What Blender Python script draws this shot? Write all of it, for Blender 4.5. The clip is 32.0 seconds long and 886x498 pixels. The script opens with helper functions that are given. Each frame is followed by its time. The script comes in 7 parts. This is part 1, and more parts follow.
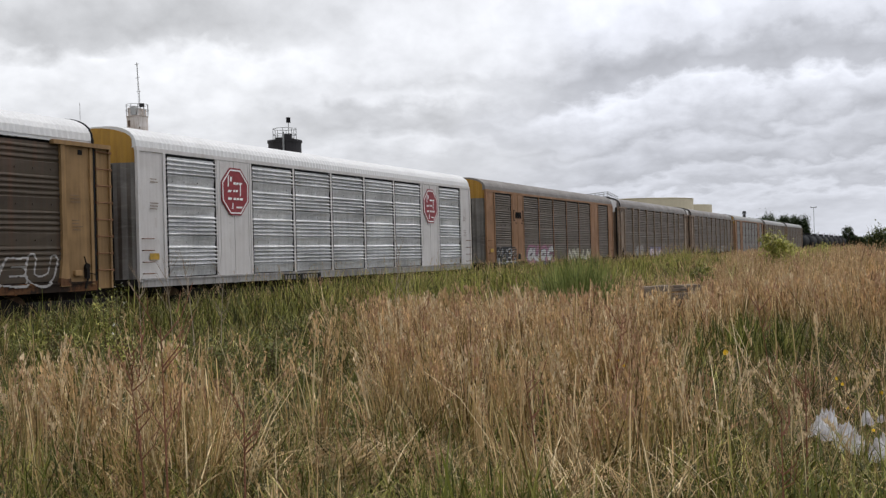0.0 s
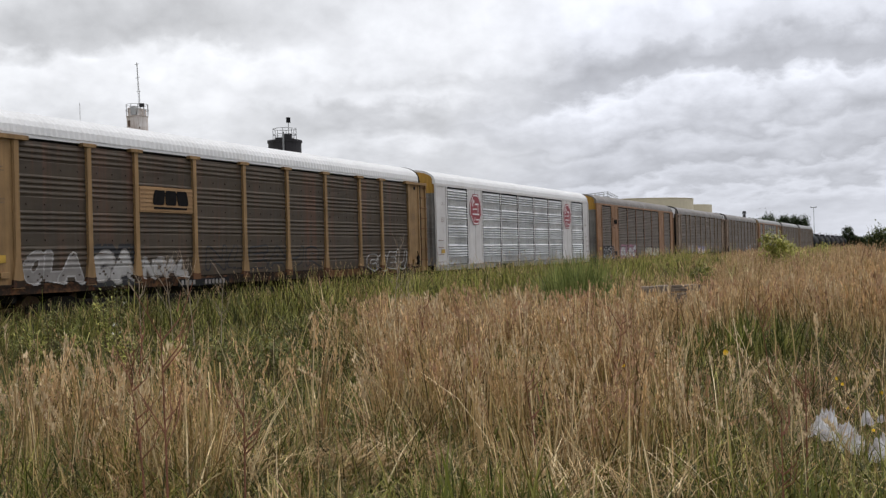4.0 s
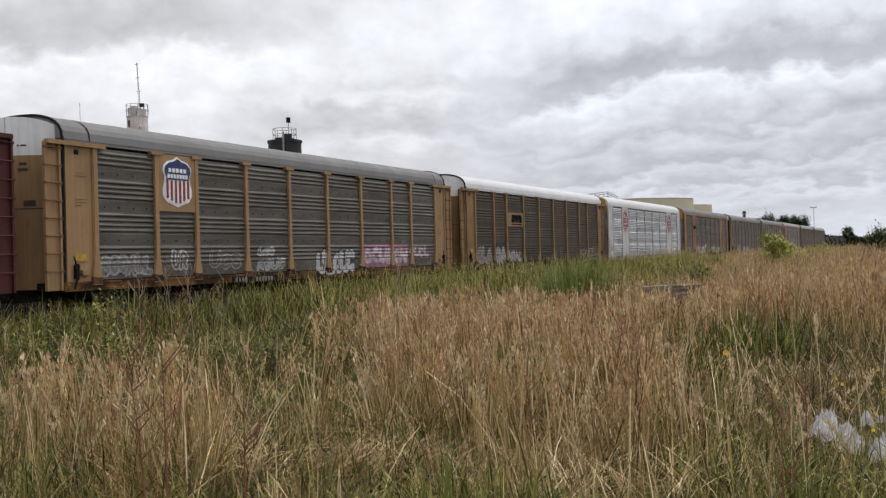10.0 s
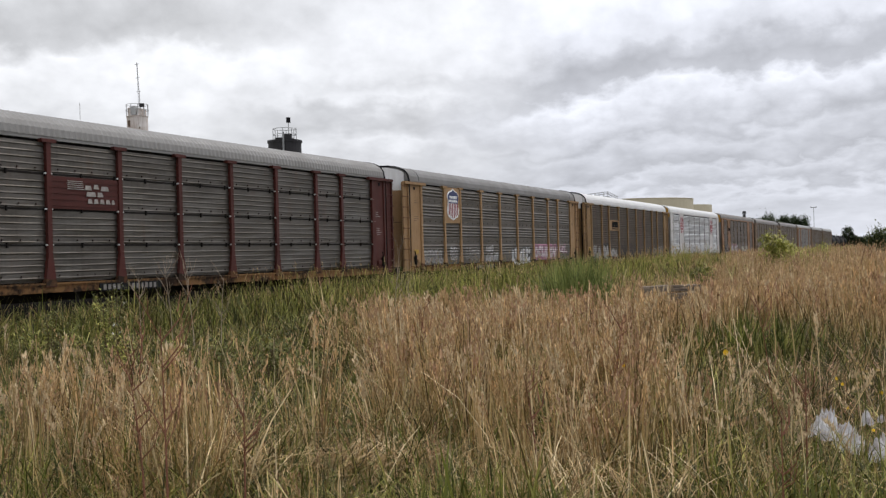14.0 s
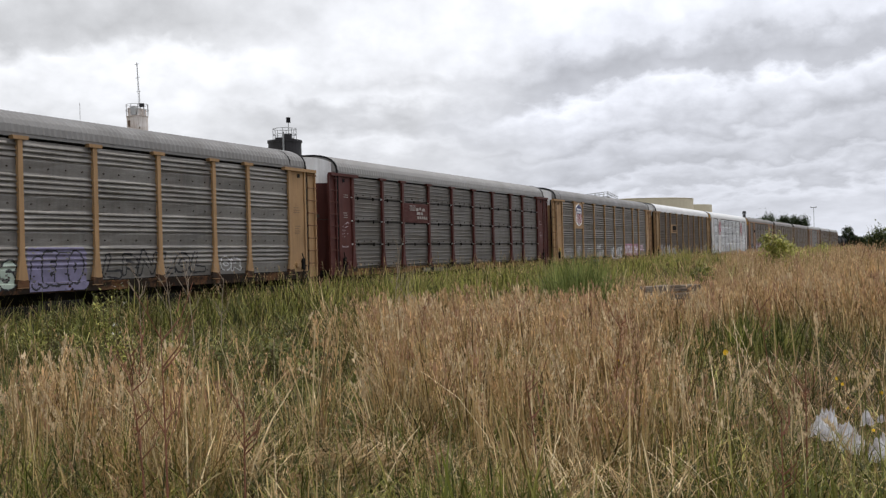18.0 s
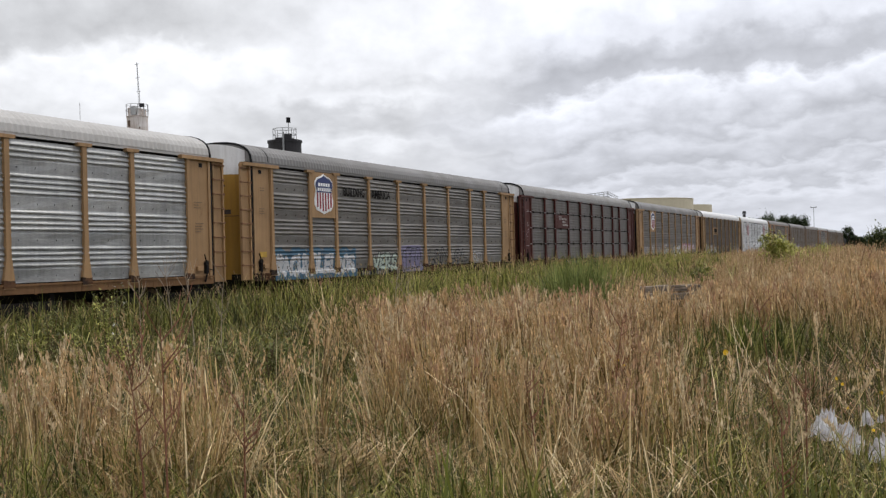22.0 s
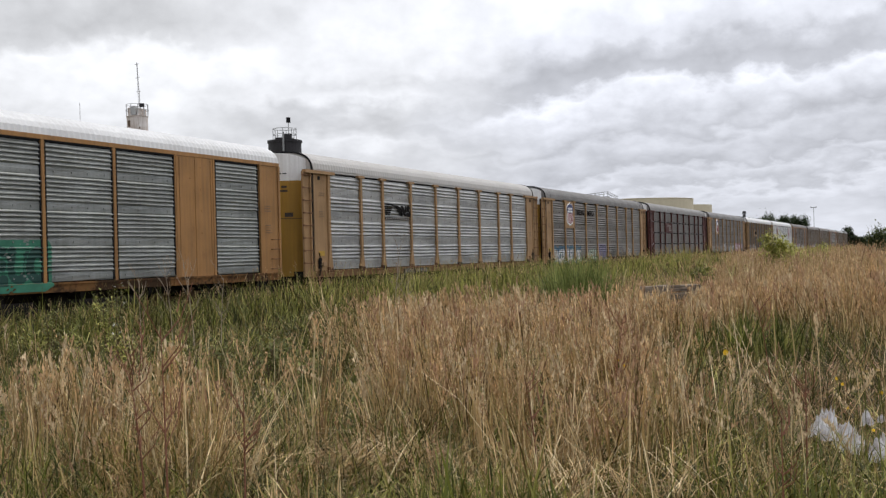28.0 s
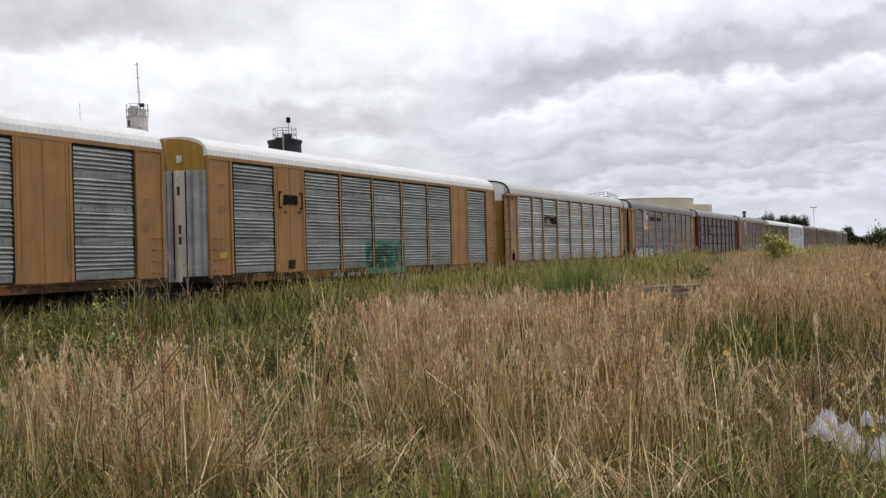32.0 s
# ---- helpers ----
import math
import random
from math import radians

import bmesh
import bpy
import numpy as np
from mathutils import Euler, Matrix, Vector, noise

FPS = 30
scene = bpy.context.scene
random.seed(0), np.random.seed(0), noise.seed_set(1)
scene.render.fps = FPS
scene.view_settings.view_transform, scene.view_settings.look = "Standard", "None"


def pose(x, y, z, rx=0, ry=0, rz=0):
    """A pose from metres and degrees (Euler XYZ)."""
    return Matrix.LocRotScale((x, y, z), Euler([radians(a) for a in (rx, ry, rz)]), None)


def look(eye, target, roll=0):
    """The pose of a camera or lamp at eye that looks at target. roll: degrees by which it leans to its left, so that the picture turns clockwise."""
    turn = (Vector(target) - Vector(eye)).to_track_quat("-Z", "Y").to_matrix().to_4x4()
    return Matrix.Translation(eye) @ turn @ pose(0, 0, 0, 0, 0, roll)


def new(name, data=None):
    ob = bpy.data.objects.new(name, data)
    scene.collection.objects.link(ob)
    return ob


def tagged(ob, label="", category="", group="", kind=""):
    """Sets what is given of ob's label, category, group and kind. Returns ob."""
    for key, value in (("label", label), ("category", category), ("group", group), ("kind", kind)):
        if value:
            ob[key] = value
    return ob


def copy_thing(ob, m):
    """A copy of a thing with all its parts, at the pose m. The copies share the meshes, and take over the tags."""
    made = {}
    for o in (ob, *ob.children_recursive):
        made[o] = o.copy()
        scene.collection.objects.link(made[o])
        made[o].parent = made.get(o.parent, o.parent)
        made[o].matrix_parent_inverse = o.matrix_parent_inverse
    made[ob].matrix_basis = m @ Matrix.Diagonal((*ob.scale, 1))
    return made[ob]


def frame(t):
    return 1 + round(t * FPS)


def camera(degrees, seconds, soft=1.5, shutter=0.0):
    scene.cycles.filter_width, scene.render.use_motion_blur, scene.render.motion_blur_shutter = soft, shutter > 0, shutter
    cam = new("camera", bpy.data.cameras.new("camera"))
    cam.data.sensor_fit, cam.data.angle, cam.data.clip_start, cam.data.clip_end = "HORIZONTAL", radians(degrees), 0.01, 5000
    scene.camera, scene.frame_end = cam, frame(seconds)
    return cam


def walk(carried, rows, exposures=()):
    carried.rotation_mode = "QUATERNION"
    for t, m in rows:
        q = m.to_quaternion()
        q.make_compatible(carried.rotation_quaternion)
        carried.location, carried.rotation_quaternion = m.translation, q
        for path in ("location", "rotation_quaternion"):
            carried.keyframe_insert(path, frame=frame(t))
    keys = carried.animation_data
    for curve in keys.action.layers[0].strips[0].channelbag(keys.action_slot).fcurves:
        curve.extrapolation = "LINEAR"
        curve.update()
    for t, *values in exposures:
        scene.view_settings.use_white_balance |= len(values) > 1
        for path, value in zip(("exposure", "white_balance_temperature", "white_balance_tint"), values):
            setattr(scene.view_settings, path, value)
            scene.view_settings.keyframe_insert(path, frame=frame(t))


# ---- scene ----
cam = camera(44.32, 32.0, soft=1.3, shutter=0.1)
EYE = Vector((0.0, 0.0, 1.75))
cam_pose = look(EYE, (0.0, 100.0, 1.75 + 100 * math.tan(radians(0.333))), roll=-1.5)
walk(cam, [(0.0, cam_pose), (32.0, cam_pose)], exposures=[(0.0, -0.09), (8.0, -0.09), (14.0, -0.04), (21.0, 0.0), (32.0, 0.0)])

# ---- daylight: broken overcast with a veiled sun ----
SUN_EL, SUN_AZ = radians(62), radians(50)
world = bpy.data.worlds.new("overcast_sky")
scene.world = world
world.use_nodes = True
wn, wl = world.node_tree.nodes, world.node_tree.links
sky = wn.new("ShaderNodeTexSky")
sky.sky_type, sky.sun_disc = "NISHITA", False
sky.sun_elevation, sky.sun_rotation = SUN_EL, SUN_AZ
sky.air_density, sky.dust_density, sky.ozone_density = 1.0, 4.0, 1.0
grey = wn.new("ShaderNodeMix")
grey.data_type = "RGBA"
grey.inputs["Factor"].default_value = 0.85
wl.new(sky.outputs[0], grey.inputs["A"])
grey.inputs["B"].default_value = (7.6, 7.8, 8.2, 1)
wl.new(grey.outputs["Result"], wn["Background"].inputs["Color"])
wn["Background"].inputs["Strength"].default_value = 0.17
sun = new("sun", bpy.data.lights.new("sun", "SUN"))
sun.data.energy, sun.data.angle, sun.data.color = 1.3, radians(20), (1.0, 0.96, 0.9)
sun.matrix_world = look((math.sin(SUN_AZ) * math.cos(SUN_EL) * 50, math.cos(SUN_AZ) * math.cos(SUN_EL) * 50, math.sin(SUN_EL) * 50), (0, 0, 0))

# ---- materials ----
class Nodes:
    """Short hand for a node material."""

    def __init__(self, name, rough=0.6, metal=0.0):
        self.mat = bpy.data.materials.new(name)
        self.mat.use_nodes = True
        self.n, self.l = self.mat.node_tree.nodes, self.mat.node_tree.links
        self.b = self.n["Principled BSDF"]
        self.b.inputs["Roughness"].default_value = rough
        self.b.inputs["Metallic"].default_value = metal
        self.tc = self.n.new("ShaderNodeTexCoord")
        self.shift = None  # object coordinates, moved apart from object to object

    def link(self, a, b):
        self.l.new(a, b)

    def coords(self, scale=(1, 1, 1), kind="Object"):
        m = self.n.new("ShaderNodeMapping")
        m.inputs["Scale"].default_value = scale
        if kind == "Object" and self.shift is None:
            info, far = self.n.new("ShaderNodeObjectInfo"), self.n.new("ShaderNodeVectorMath")
            far.operation = "SCALE"
            far.inputs[0].default_value = (61.0, 37.0, 23.0)
            self.link(info.outputs["Random"], far.inputs["Scale"])
            at = self.n.new("ShaderNodeVectorMath")
            self.link(self.tc.outputs["Object"], at.inputs[0])
            self.link(far.outputs[0], at.inputs[1])
            self.shift = at.outputs[0]
        self.link(self.shift if kind == "Object" else self.tc.outputs[kind], m.inputs["Vector"])
        return m.outputs["Vector"]

    def noise(self, scale, detail=4.0, stretch=(1, 1, 1), kind="Object", rough=0.55, distort=0.0):
        t = self.n.new("ShaderNodeTexNoise")
        t.inputs["Scale"].default_value, t.inputs["Detail"].default_value = scale, detail
        t.inputs["Roughness"].default_value, t.inputs["Distortion"].default_value = rough, distort
        self.link(self.coords(stretch, kind), t.inputs["Vector"])
        return t.outputs["Fac"]

    def ramp(self, fac, stops):
        r = self.n.new("ShaderNodeValToRGB")
        e = r.color_ramp.elements
        while len(e) < len(stops):
            e.new(0.5)
        for k, (p, c) in zip(e, stops):
            k.position, k.color = p, (*c, 1) if len(c) == 3 else c
        self.link(fac, r.inputs["Fac"])
        return r.outputs["Color"]

    def mix(self, fac, a, b, blend="MIX"):
        m = self.n.new("ShaderNodeMix")
        m.data_type, m.blend_type = "RGBA", blend
        for socket, v in ((m.inputs["Factor"], fac), (m.inputs["A"], a), (m.inputs["B"], b)):
            if isinstance(v, (int, float)):
                socket.default_value = v
            elif isinstance(v, tuple):
                socket.default_value = (*v, 1)
            else:
                self.link(v, socket)
        return m.outputs["Result"]

    def math(self, op, a, b=0.0):
        m = self.n.new("ShaderNodeMath")
        m.operation = op
        for socket, v in zip(m.inputs, (a, b)):
            if isinstance(v, (int, float)):
                socket.default_value = v
            else:
                self.link(v, socket)
        return m.outputs[0]

    def bump(self, height, strength=0.3, distance=0.01):
        b = self.n.new("ShaderNodeBump")
        b.inputs["Strength"].default_value, b.inputs["Distance"].default_value = strength, distance
        self.link(height, b.inputs["Height"])
        self.link(b.outputs[0], self.b.inputs["Normal"])

    def color(self, c):
        if isinstance(c, tuple):
            self.b.inputs["Base Color"].default_value = (*c, 1)
        else:
            self.link(c, self.b.inputs["Base Color"])
        return self

    def rough(self, r):
        self.link(r, self.b.inputs["Roughness"])


def painted(name, col, dirt=(0.07, 0.055, 0.04), amount=0.5, rust=0.25, rough=0.6, streak=1.0):
    """Weathered paint on steel: streaks that run down, blotches of grime, rust spots."""
    m = Nodes(name, rough)
    streaks = m.noise(3.0, 5, (3.0, 3.0, 0.16))
    blotch = m.noise(0.9, 6)
    fine = m.noise(22, 3)
    f = m.math("MULTIPLY", m.math("ADD", m.math("MULTIPLY", streaks, streak), blotch), 0.5)
    fac = m.ramp(f, [(0.36, (0, 0, 0)), (0.72, (amount,) * 3)])
    c = m.mix(fac, col, dirt)
    c = m.mix(m.ramp(fine, [(0.3, (0.18,) * 3), (0.75, (0, 0, 0))]), c, tuple(x * 0.55 for x in col))
    rusty = m.ramp(m.noise(2.6, 8, (1, 1, 0.5), rough=0.7), [(0.6, (0, 0, 0)), (0.74, (rust,) * 3)])
    c = m.mix(rusty, c, (0.16, 0.06, 0.025))
    m.color(c)
    m.b.inputs["Specular IOR Level"].default_value = 0.25
    m.rough(m.ramp(blotch, [(0.3, (rough - 0.12,) * 3), (0.7, (min(1, rough + 0.2),) * 3)]))
    m.bump(fine, 0.12, 0.004)
    return m.mat


def galvanised(name, light, dark, brown=0.0, brown_col=(0.10, 0.075, 0.055), metal=0.35, rough=0.48, lo=0.36, hi=0.66, runs=0.0):
    """Zinc-coated sheet: patchy tone, runs of dirt, a brown film of brake dust and rust."""
    m = Nodes(name, rough, metal)
    patch = m.noise(0.55, 5, (0.8, 1, 2.2))
    run = m.noise(4.0, 6, (2.0, 2.0, 0.12))
    fine = m.noise(30, 3, (0.3, 1, 1.6))
    tone = m.math("ADD", m.math("MULTIPLY", patch, 0.6), m.math("MULTIPLY", run, 0.4))
    c = m.ramp(tone, [(lo, dark), (hi, light)])
    c = m.mix(m.ramp(fine, [(0.35, (0.3,) * 3), (0.7, (0, 0, 0))]), c, tuple(x * 0.6 for x in dark))
    # chalky smears along the sheet, worn where the ribs were rolled
    smear = m.ramp(m.noise(1.9, 6, (0.55, 1, 4.5), rough=0.65, distort=0.3), [(0.52, (0, 0, 0)), (0.72, (0.4,) * 3)])
    c = m.mix(smear, c, tuple(min(0.9, x * 1.25) for x in light))
    if brown:
        film = m.ramp(m.noise(0.8, 6, (1, 1, 0.7)), [(0.3, (brown * 0.55,) * 3), (0.7, (brown,) * 3)])
        c = m.mix(film, c, brown_col)
        rust = m.ramp(m.noise(1.6, 7, (1.6, 1, 0.25), rough=0.65), [(0.56, (0, 0, 0)), (0.72, (0.55 * brown,) * 3)])
        c = m.mix(rust, c, (0.13, 0.055, 0.03))
    if runs:
        thin = m.ramp(m.noise(2.2, 5, (0.9, 1, 0.05), rough=0.65), [(0.52, (0, 0, 0)), (0.72, (runs,) * 3)])
        c = m.mix(thin, c, (0.12, 0.050, 0.028))
    m.color(c)
    m.rough(m.ramp(run, [(0.3, (rough,) * 3), (0.7, (min(1.0, rough + 0.25),) * 3)]))
    m.bump(fine, 0.1, 0.004)
    return m.mat


def grimed(name, col, black, cover):
    """Paint that survives in patches under baked-on grease and brake dust."""
    m = Nodes(name, 0.85)
    m.b.inputs["Specular IOR Level"].default_value = 0.12
    broad = m.noise(0.7, 5, (1, 1, 1.6), rough=0.6)
    fine = m.noise(7.0, 5, (1, 1, 1))
    f = m.math("ADD", m.math("MULTIPLY", broad, 0.75), m.math("MULTIPLY", fine, 0.25))
    c = m.mix(m.ramp(f, [(cover - 0.05, (0, 0, 0)), (cover + 0.04, (0.95,) * 3)]), col, black)
    c = m.mix(m.ramp(m.noise(3.1, 6, (1, 1, 0.5), rough=0.7), [(0.56, (0, 0, 0)), (0.68, (0.7,) * 3)]), c, (0.13, 0.05, 0.022))
    m.color(c)
    m.bump(fine, 0.3, 0.006)
    return m.mat


def plain(name, col, rough=0.7, metal=0.0, vary=0.25, scale=6.0, shine=0.35):
    m = Nodes(name, rough, metal)
    m.b.inputs["Specular IOR Level"].default_value = shine
    f = m.noise(scale, 5)
    m.color(m.mix(m.ramp(f, [(0.3, (0, 0, 0)), (0.7, (1, 1, 1))]), tuple(x * (1 - vary) for x in col), tuple(min(1, x * (1 + vary)) for x in col)))
    m.bump(f, 0.15, 0.01)
    return m.mat


YELLOW = painted("weathered_ochre_paint", (0.385, 0.233, 0.112), amount=0.5, rust=0.55)
ORANGE = painted("sun_bleached_orange_tan_paint", (0.375, 0.190, 0.064), amount=0.6, rust=0.5)
DULLTAN = painted("dull_brown_tan_paint", (0.31, 0.165, 0.085), amount=0.6, rust=0.5)
DIRTYOCHRE = painted("soot_stained_ochre_paint", (0.32, 0.195, 0.085), (0.045, 0.034, 0.024), amount=0.7, rust=0.6)
FADEDBROWN = painted("faded_brown_paint", (0.27, 0.20, 0.145), amount=0.6)
DEEPYELLOW = painted("ochre_door_paint", (0.41, 0.228, 0.038), amount=0.4)
WHITEPAINT = painted("chalky_white_paint", (0.63, 0.61, 0.60), (0.27, 0.235, 0.215), 0.45, 0.35)
MAROON = painted("oxide_maroon_paint", (0.088, 0.020, 0.015), (0.028, 0.02, 0.017), 0.6, 0.15)
SILLBROWN = grimed("rusty_brown_sill", (0.13, 0.062, 0.029), (0.020, 0.016, 0.013), 0.47)
SILLBLACK = grimed("blackened_ochre_sill", (0.20, 0.108, 0.046), (0.024, 0.017, 0.013), 0.53)
SILLOCHRE = grimed("dirty_ochre_sill", (0.185, 0.092, 0.034), (0.040, 0.024, 0.014), 0.50)
SILLTAN = painted("rusty_tan_sill", (0.22, 0.115, 0.050), (0.06, 0.038, 0.024), 0.7, 0.8, 0.8)
SILLGREY = painted("grimy_white_sill", (0.42, 0.41, 0.40), (0.10, 0.085, 0.075), 0.9, 0.7, 0.8)
# grimy underframe steel; also the black that stands for shade inside the cars
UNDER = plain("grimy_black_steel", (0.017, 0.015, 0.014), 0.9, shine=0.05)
# sooty paint; also the black that fills shaded gaps on the cars
BLACK = plain("sooty_black_paint", (0.014, 0.014, 0.015), 0.8, shine=0.12)
ROOFWHITE = painted("white_roof_paint", (0.70, 0.70, 0.70), (0.38, 0.37, 0.36), 0.35, 0.08, 0.5)
ROOFGREY = painted("dull_grey_roof", (0.20, 0.195, 0.19), (0.14, 0.13, 0.12), 0.5, 0.1, 0.6)
ROOFCHALK = painted("chalky_pale_roof", (0.48, 0.465, 0.445), (0.30, 0.28, 0.26), 0.4, 0.12, 0.55)
ROOFDULL = painted("dull_zinc_roof", (0.255, 0.248, 0.238), (0.165, 0.155, 0.145), 0.45, 0.1, 0.5)
ROOFTAUPE = painted("taupe_grey_roof", (0.20, 0.185, 0.172), (0.13, 0.115, 0.105), 0.5, 0.15, 0.55)
ROOFPALE = painted("pale_zinc_roof", (0.30, 0.295, 0.285), (0.2, 0.19, 0.175), 0.4, 0.1, 0.5)
ZINC_BRIGHT = galvanised("bright_zinc_sheet", (0.535, 0.532, 0.522), (0.255, 0.260, 0.256), metal=0.7, rough=0.4)
ZINC_WHITE = galvanised("pale_zinc_sheet", (0.80, 0.805, 0.81), (0.37, 0.375, 0.385), metal=0.7, rough=0.46)
ZINC_MID = galvanised("dulled_zinc_sheet", (0.315, 0.305, 0.288), (0.125, 0.122, 0.115), 0.3, metal=0.6, rough=0.42)
ZINC_TAN = galvanised("cool_zinc_sheet", (0.385, 0.405, 0.39), (0.165, 0.176, 0.168), 0.15, metal=0.6, rough=0.42)
ZINC_GREY = galvanised("weathered_grey_zinc", (0.205, 0.192, 0.172), (0.085, 0.079, 0.070), 0.35, metal=0.5, rough=0.46)
ZINC_TAUPE = galvanised("brown_filmed_zinc", (0.20, 0.172, 0.145), (0.082, 0.068, 0.055), 0.45, metal=0.4, rough=0.5)
ZINC_SLATE = galvanised("slate_grey_zinc", (0.185, 0.176, 0.160), (0.074, 0.070, 0.062), 0.35, metal=0.85, rough=0.34)
ZINC_DARK = galvanised("brown_stained_zinc", (0.074, 0.058, 0.040), (0.019, 0.015, 0.010), 0.75, (0.066, 0.047, 0.030), metal=0.2, rough=0.6, lo=0.4, hi=0.62, runs=0.6)
HOODWHITE = painted("white_hood_paint", (0.82, 0.82, 0.82), (0.34, 0.31, 0.28), 0.5, 0.3)
DOORCREAM = painted("cream_door_edge", (0.68, 0.63, 0.53), (0.26, 0.22, 0.17), 0.4, 0.4)
LOGO_RED = plain("faded_red_enamel", (0.23, 0.024, 0.032), 0.5)
LOGO_BLUE = plain("navy_enamel", (0.022, 0.035, 0.12), 0.5)
LOGO_WHITE = plain("white_enamel", (0.78, 0.78, 0.78), 0.5, vary=0.08)
LETTER = plain("faded_black_lettering", (0.012, 0.011, 0.011), 0.95, shine=0.15)
LETTER.node_tree.nodes["Principled BSDF"].inputs["Specular IOR Level"].default_value = 0.05
RUNGRUST = plain("rust_stained_rungs", (0.16, 0.075, 0.035), 0.8)

# ---- small mesh helpers ----
def part(name, bm, mat, parent, label="", smooth=False):
    """Links a bmesh (or a ready mesh) as one mesh object under a thing or a part."""
    if isinstance(bm, bpy.types.Mesh):
        me = bm
    else:
        me = bpy.data.meshes.new(name)
        bm.to_mesh(me)
        bm.free()
        for m in mat if isinstance(mat, (list, tuple)) else [mat]:
            me.materials.append(m)
        if smooth:
            me.shade_smooth()
    ob = new(name, me)
    ob.parent = parent
    if label:
        ob["label"] = label
    return ob


def thing(name, m, label, category, group="", kind=""):
    ob = new(name)
    ob.empty_display_size = 0.2
    ob.matrix_world = m
    return tagged(ob, label, category, group, kind)


def box(bm, x0, x1, y0, y1, z0, z1, mi=0):
    v = [bm.verts.new(p) for p in ((x0, y0, z0), (x1, y0, z0), (x1, y1, z0), (x0, y1, z0), (x0, y0, z1), (x1, y0, z1), (x1, y1, z1), (x0, y1, z1))]
    for i in ((0, 3, 2, 1), (4, 5, 6, 7), (0, 1, 5, 4), (1, 2, 6, 5), (2, 3, 7, 6), (3, 0, 4, 7)):
        bm.faces.new([v[k] for k in i]).material_index = mi
    return v


def bevelled(bm, width=0.01):
    bmesh.ops.bevel(bm, geom=bm.edges[:], offset=width, segments=1, affect="EDGES")
    return bm


def prism(bm, outline, y0, y1, mi=0):
    """An outline in x, z pushed from y0 to y1."""
    a = [bm.verts.new((x, y0, z)) for x, z in outline]
    b = [bm.verts.new((x, y1, z)) for x, z in outline]
    for vs in (a, b[::-1]):
        bm.faces.new(vs).material_index = mi
    for i in range(len(a)):
        j = (i + 1) % len(a)
        bm.faces.new((a[j], a[i], b[i], b[j])).material_index = mi


def zprism(bm, outline, z0, z1, mi=0):
    """An outline in x, y pushed from z0 to z1."""
    a = [bm.verts.new((x, y, z0)) for x, y in outline]
    b = [bm.verts.new((x, y, z1)) for x, y in outline]
    for vs in (a[::-1], b):
        bm.faces.new(vs).material_index = mi
    for i in range(len(a)):
        j = (i + 1) % len(a)
        bm.faces.new((a[i], a[j], b[j], b[i])).material_index = mi


def tube(bm, p, q, r, n=8, r2=None, mi=0):
    p, q = Vector(p), Vector(q)
    rot = (q - p).to_track_quat("Z", "Y").to_matrix()
    rings = []
    for c, rad in ((p, r), (q, r if r2 is None else r2)):
        rings.append([bm.verts.new(c + rot @ Vector((rad * math.cos(2 * math.pi * k / n), rad * math.sin(2 * math.pi * k / n), 0))) for k in range(n)])
    for k in range(n):
        bm.faces.new((rings[0][k], rings[0][(k + 1) % n], rings[1][(k + 1) % n], rings[1][k])).material_index = mi
    bm.faces.new(rings[0][::-1]).material_index = mi
    bm.faces.new(rings[1]).material_index = mi


def sheet(verts, faces, name):
    me = bpy.data.meshes.new(name)
    me.from_pydata(verts, [], faces)
    return me


# ---- plan: the track runs past the camera, away to its right ----
TURN = 23.774
TRACK = Vector((math.sin(radians(TURN)), math.cos(radians(TURN)), 0))
ASIDE = Vector((math.cos(radians(TURN)), -math.sin(radians(TURN)), 0))
TRACK_OFF, RAIL_Z, PITCH = 23.37, 0.10, 28.6
HALF_W = 1.52


def on_track(s, off=0.0, z=0.0):
    p = TRACK * s - ASIDE * (TRACK_OFF - off)
    return pose(p.x, p.y, z, 0, 0, 90 - TURN)


def smooth(a, b, x):
    t = np.clip((x - a) / (b - a), 0, 1)
    return t * t * (3 - 2 * t)


def lie(x, y):
    """Height of the ground."""
    x, y = np.asarray(x, float), np.asarray(y, float)
    side = x * ASIDE.x + y * ASIDE.y + TRACK_OFF
    z = 0.05 * np.sin(x * 0.9 + 1.0) * np.sin(y * 0.7) + 0.04 * np.sin(x * 0.31 - y * 0.43)
    z = z + 0.45 * smooth(1.5, 9.0, x - 0.12 * y) * smooth(9, 24, y) * (1 - smooth(60, 140, y) * 0.5)
    z = z * smooth(2.0, 7.0, np.abs(side)) - 0.22 * (1 - smooth(4.0, 9.0, np.abs(side)))
    return z * (1 - smooth(200, 500, np.hypot(x, y)))


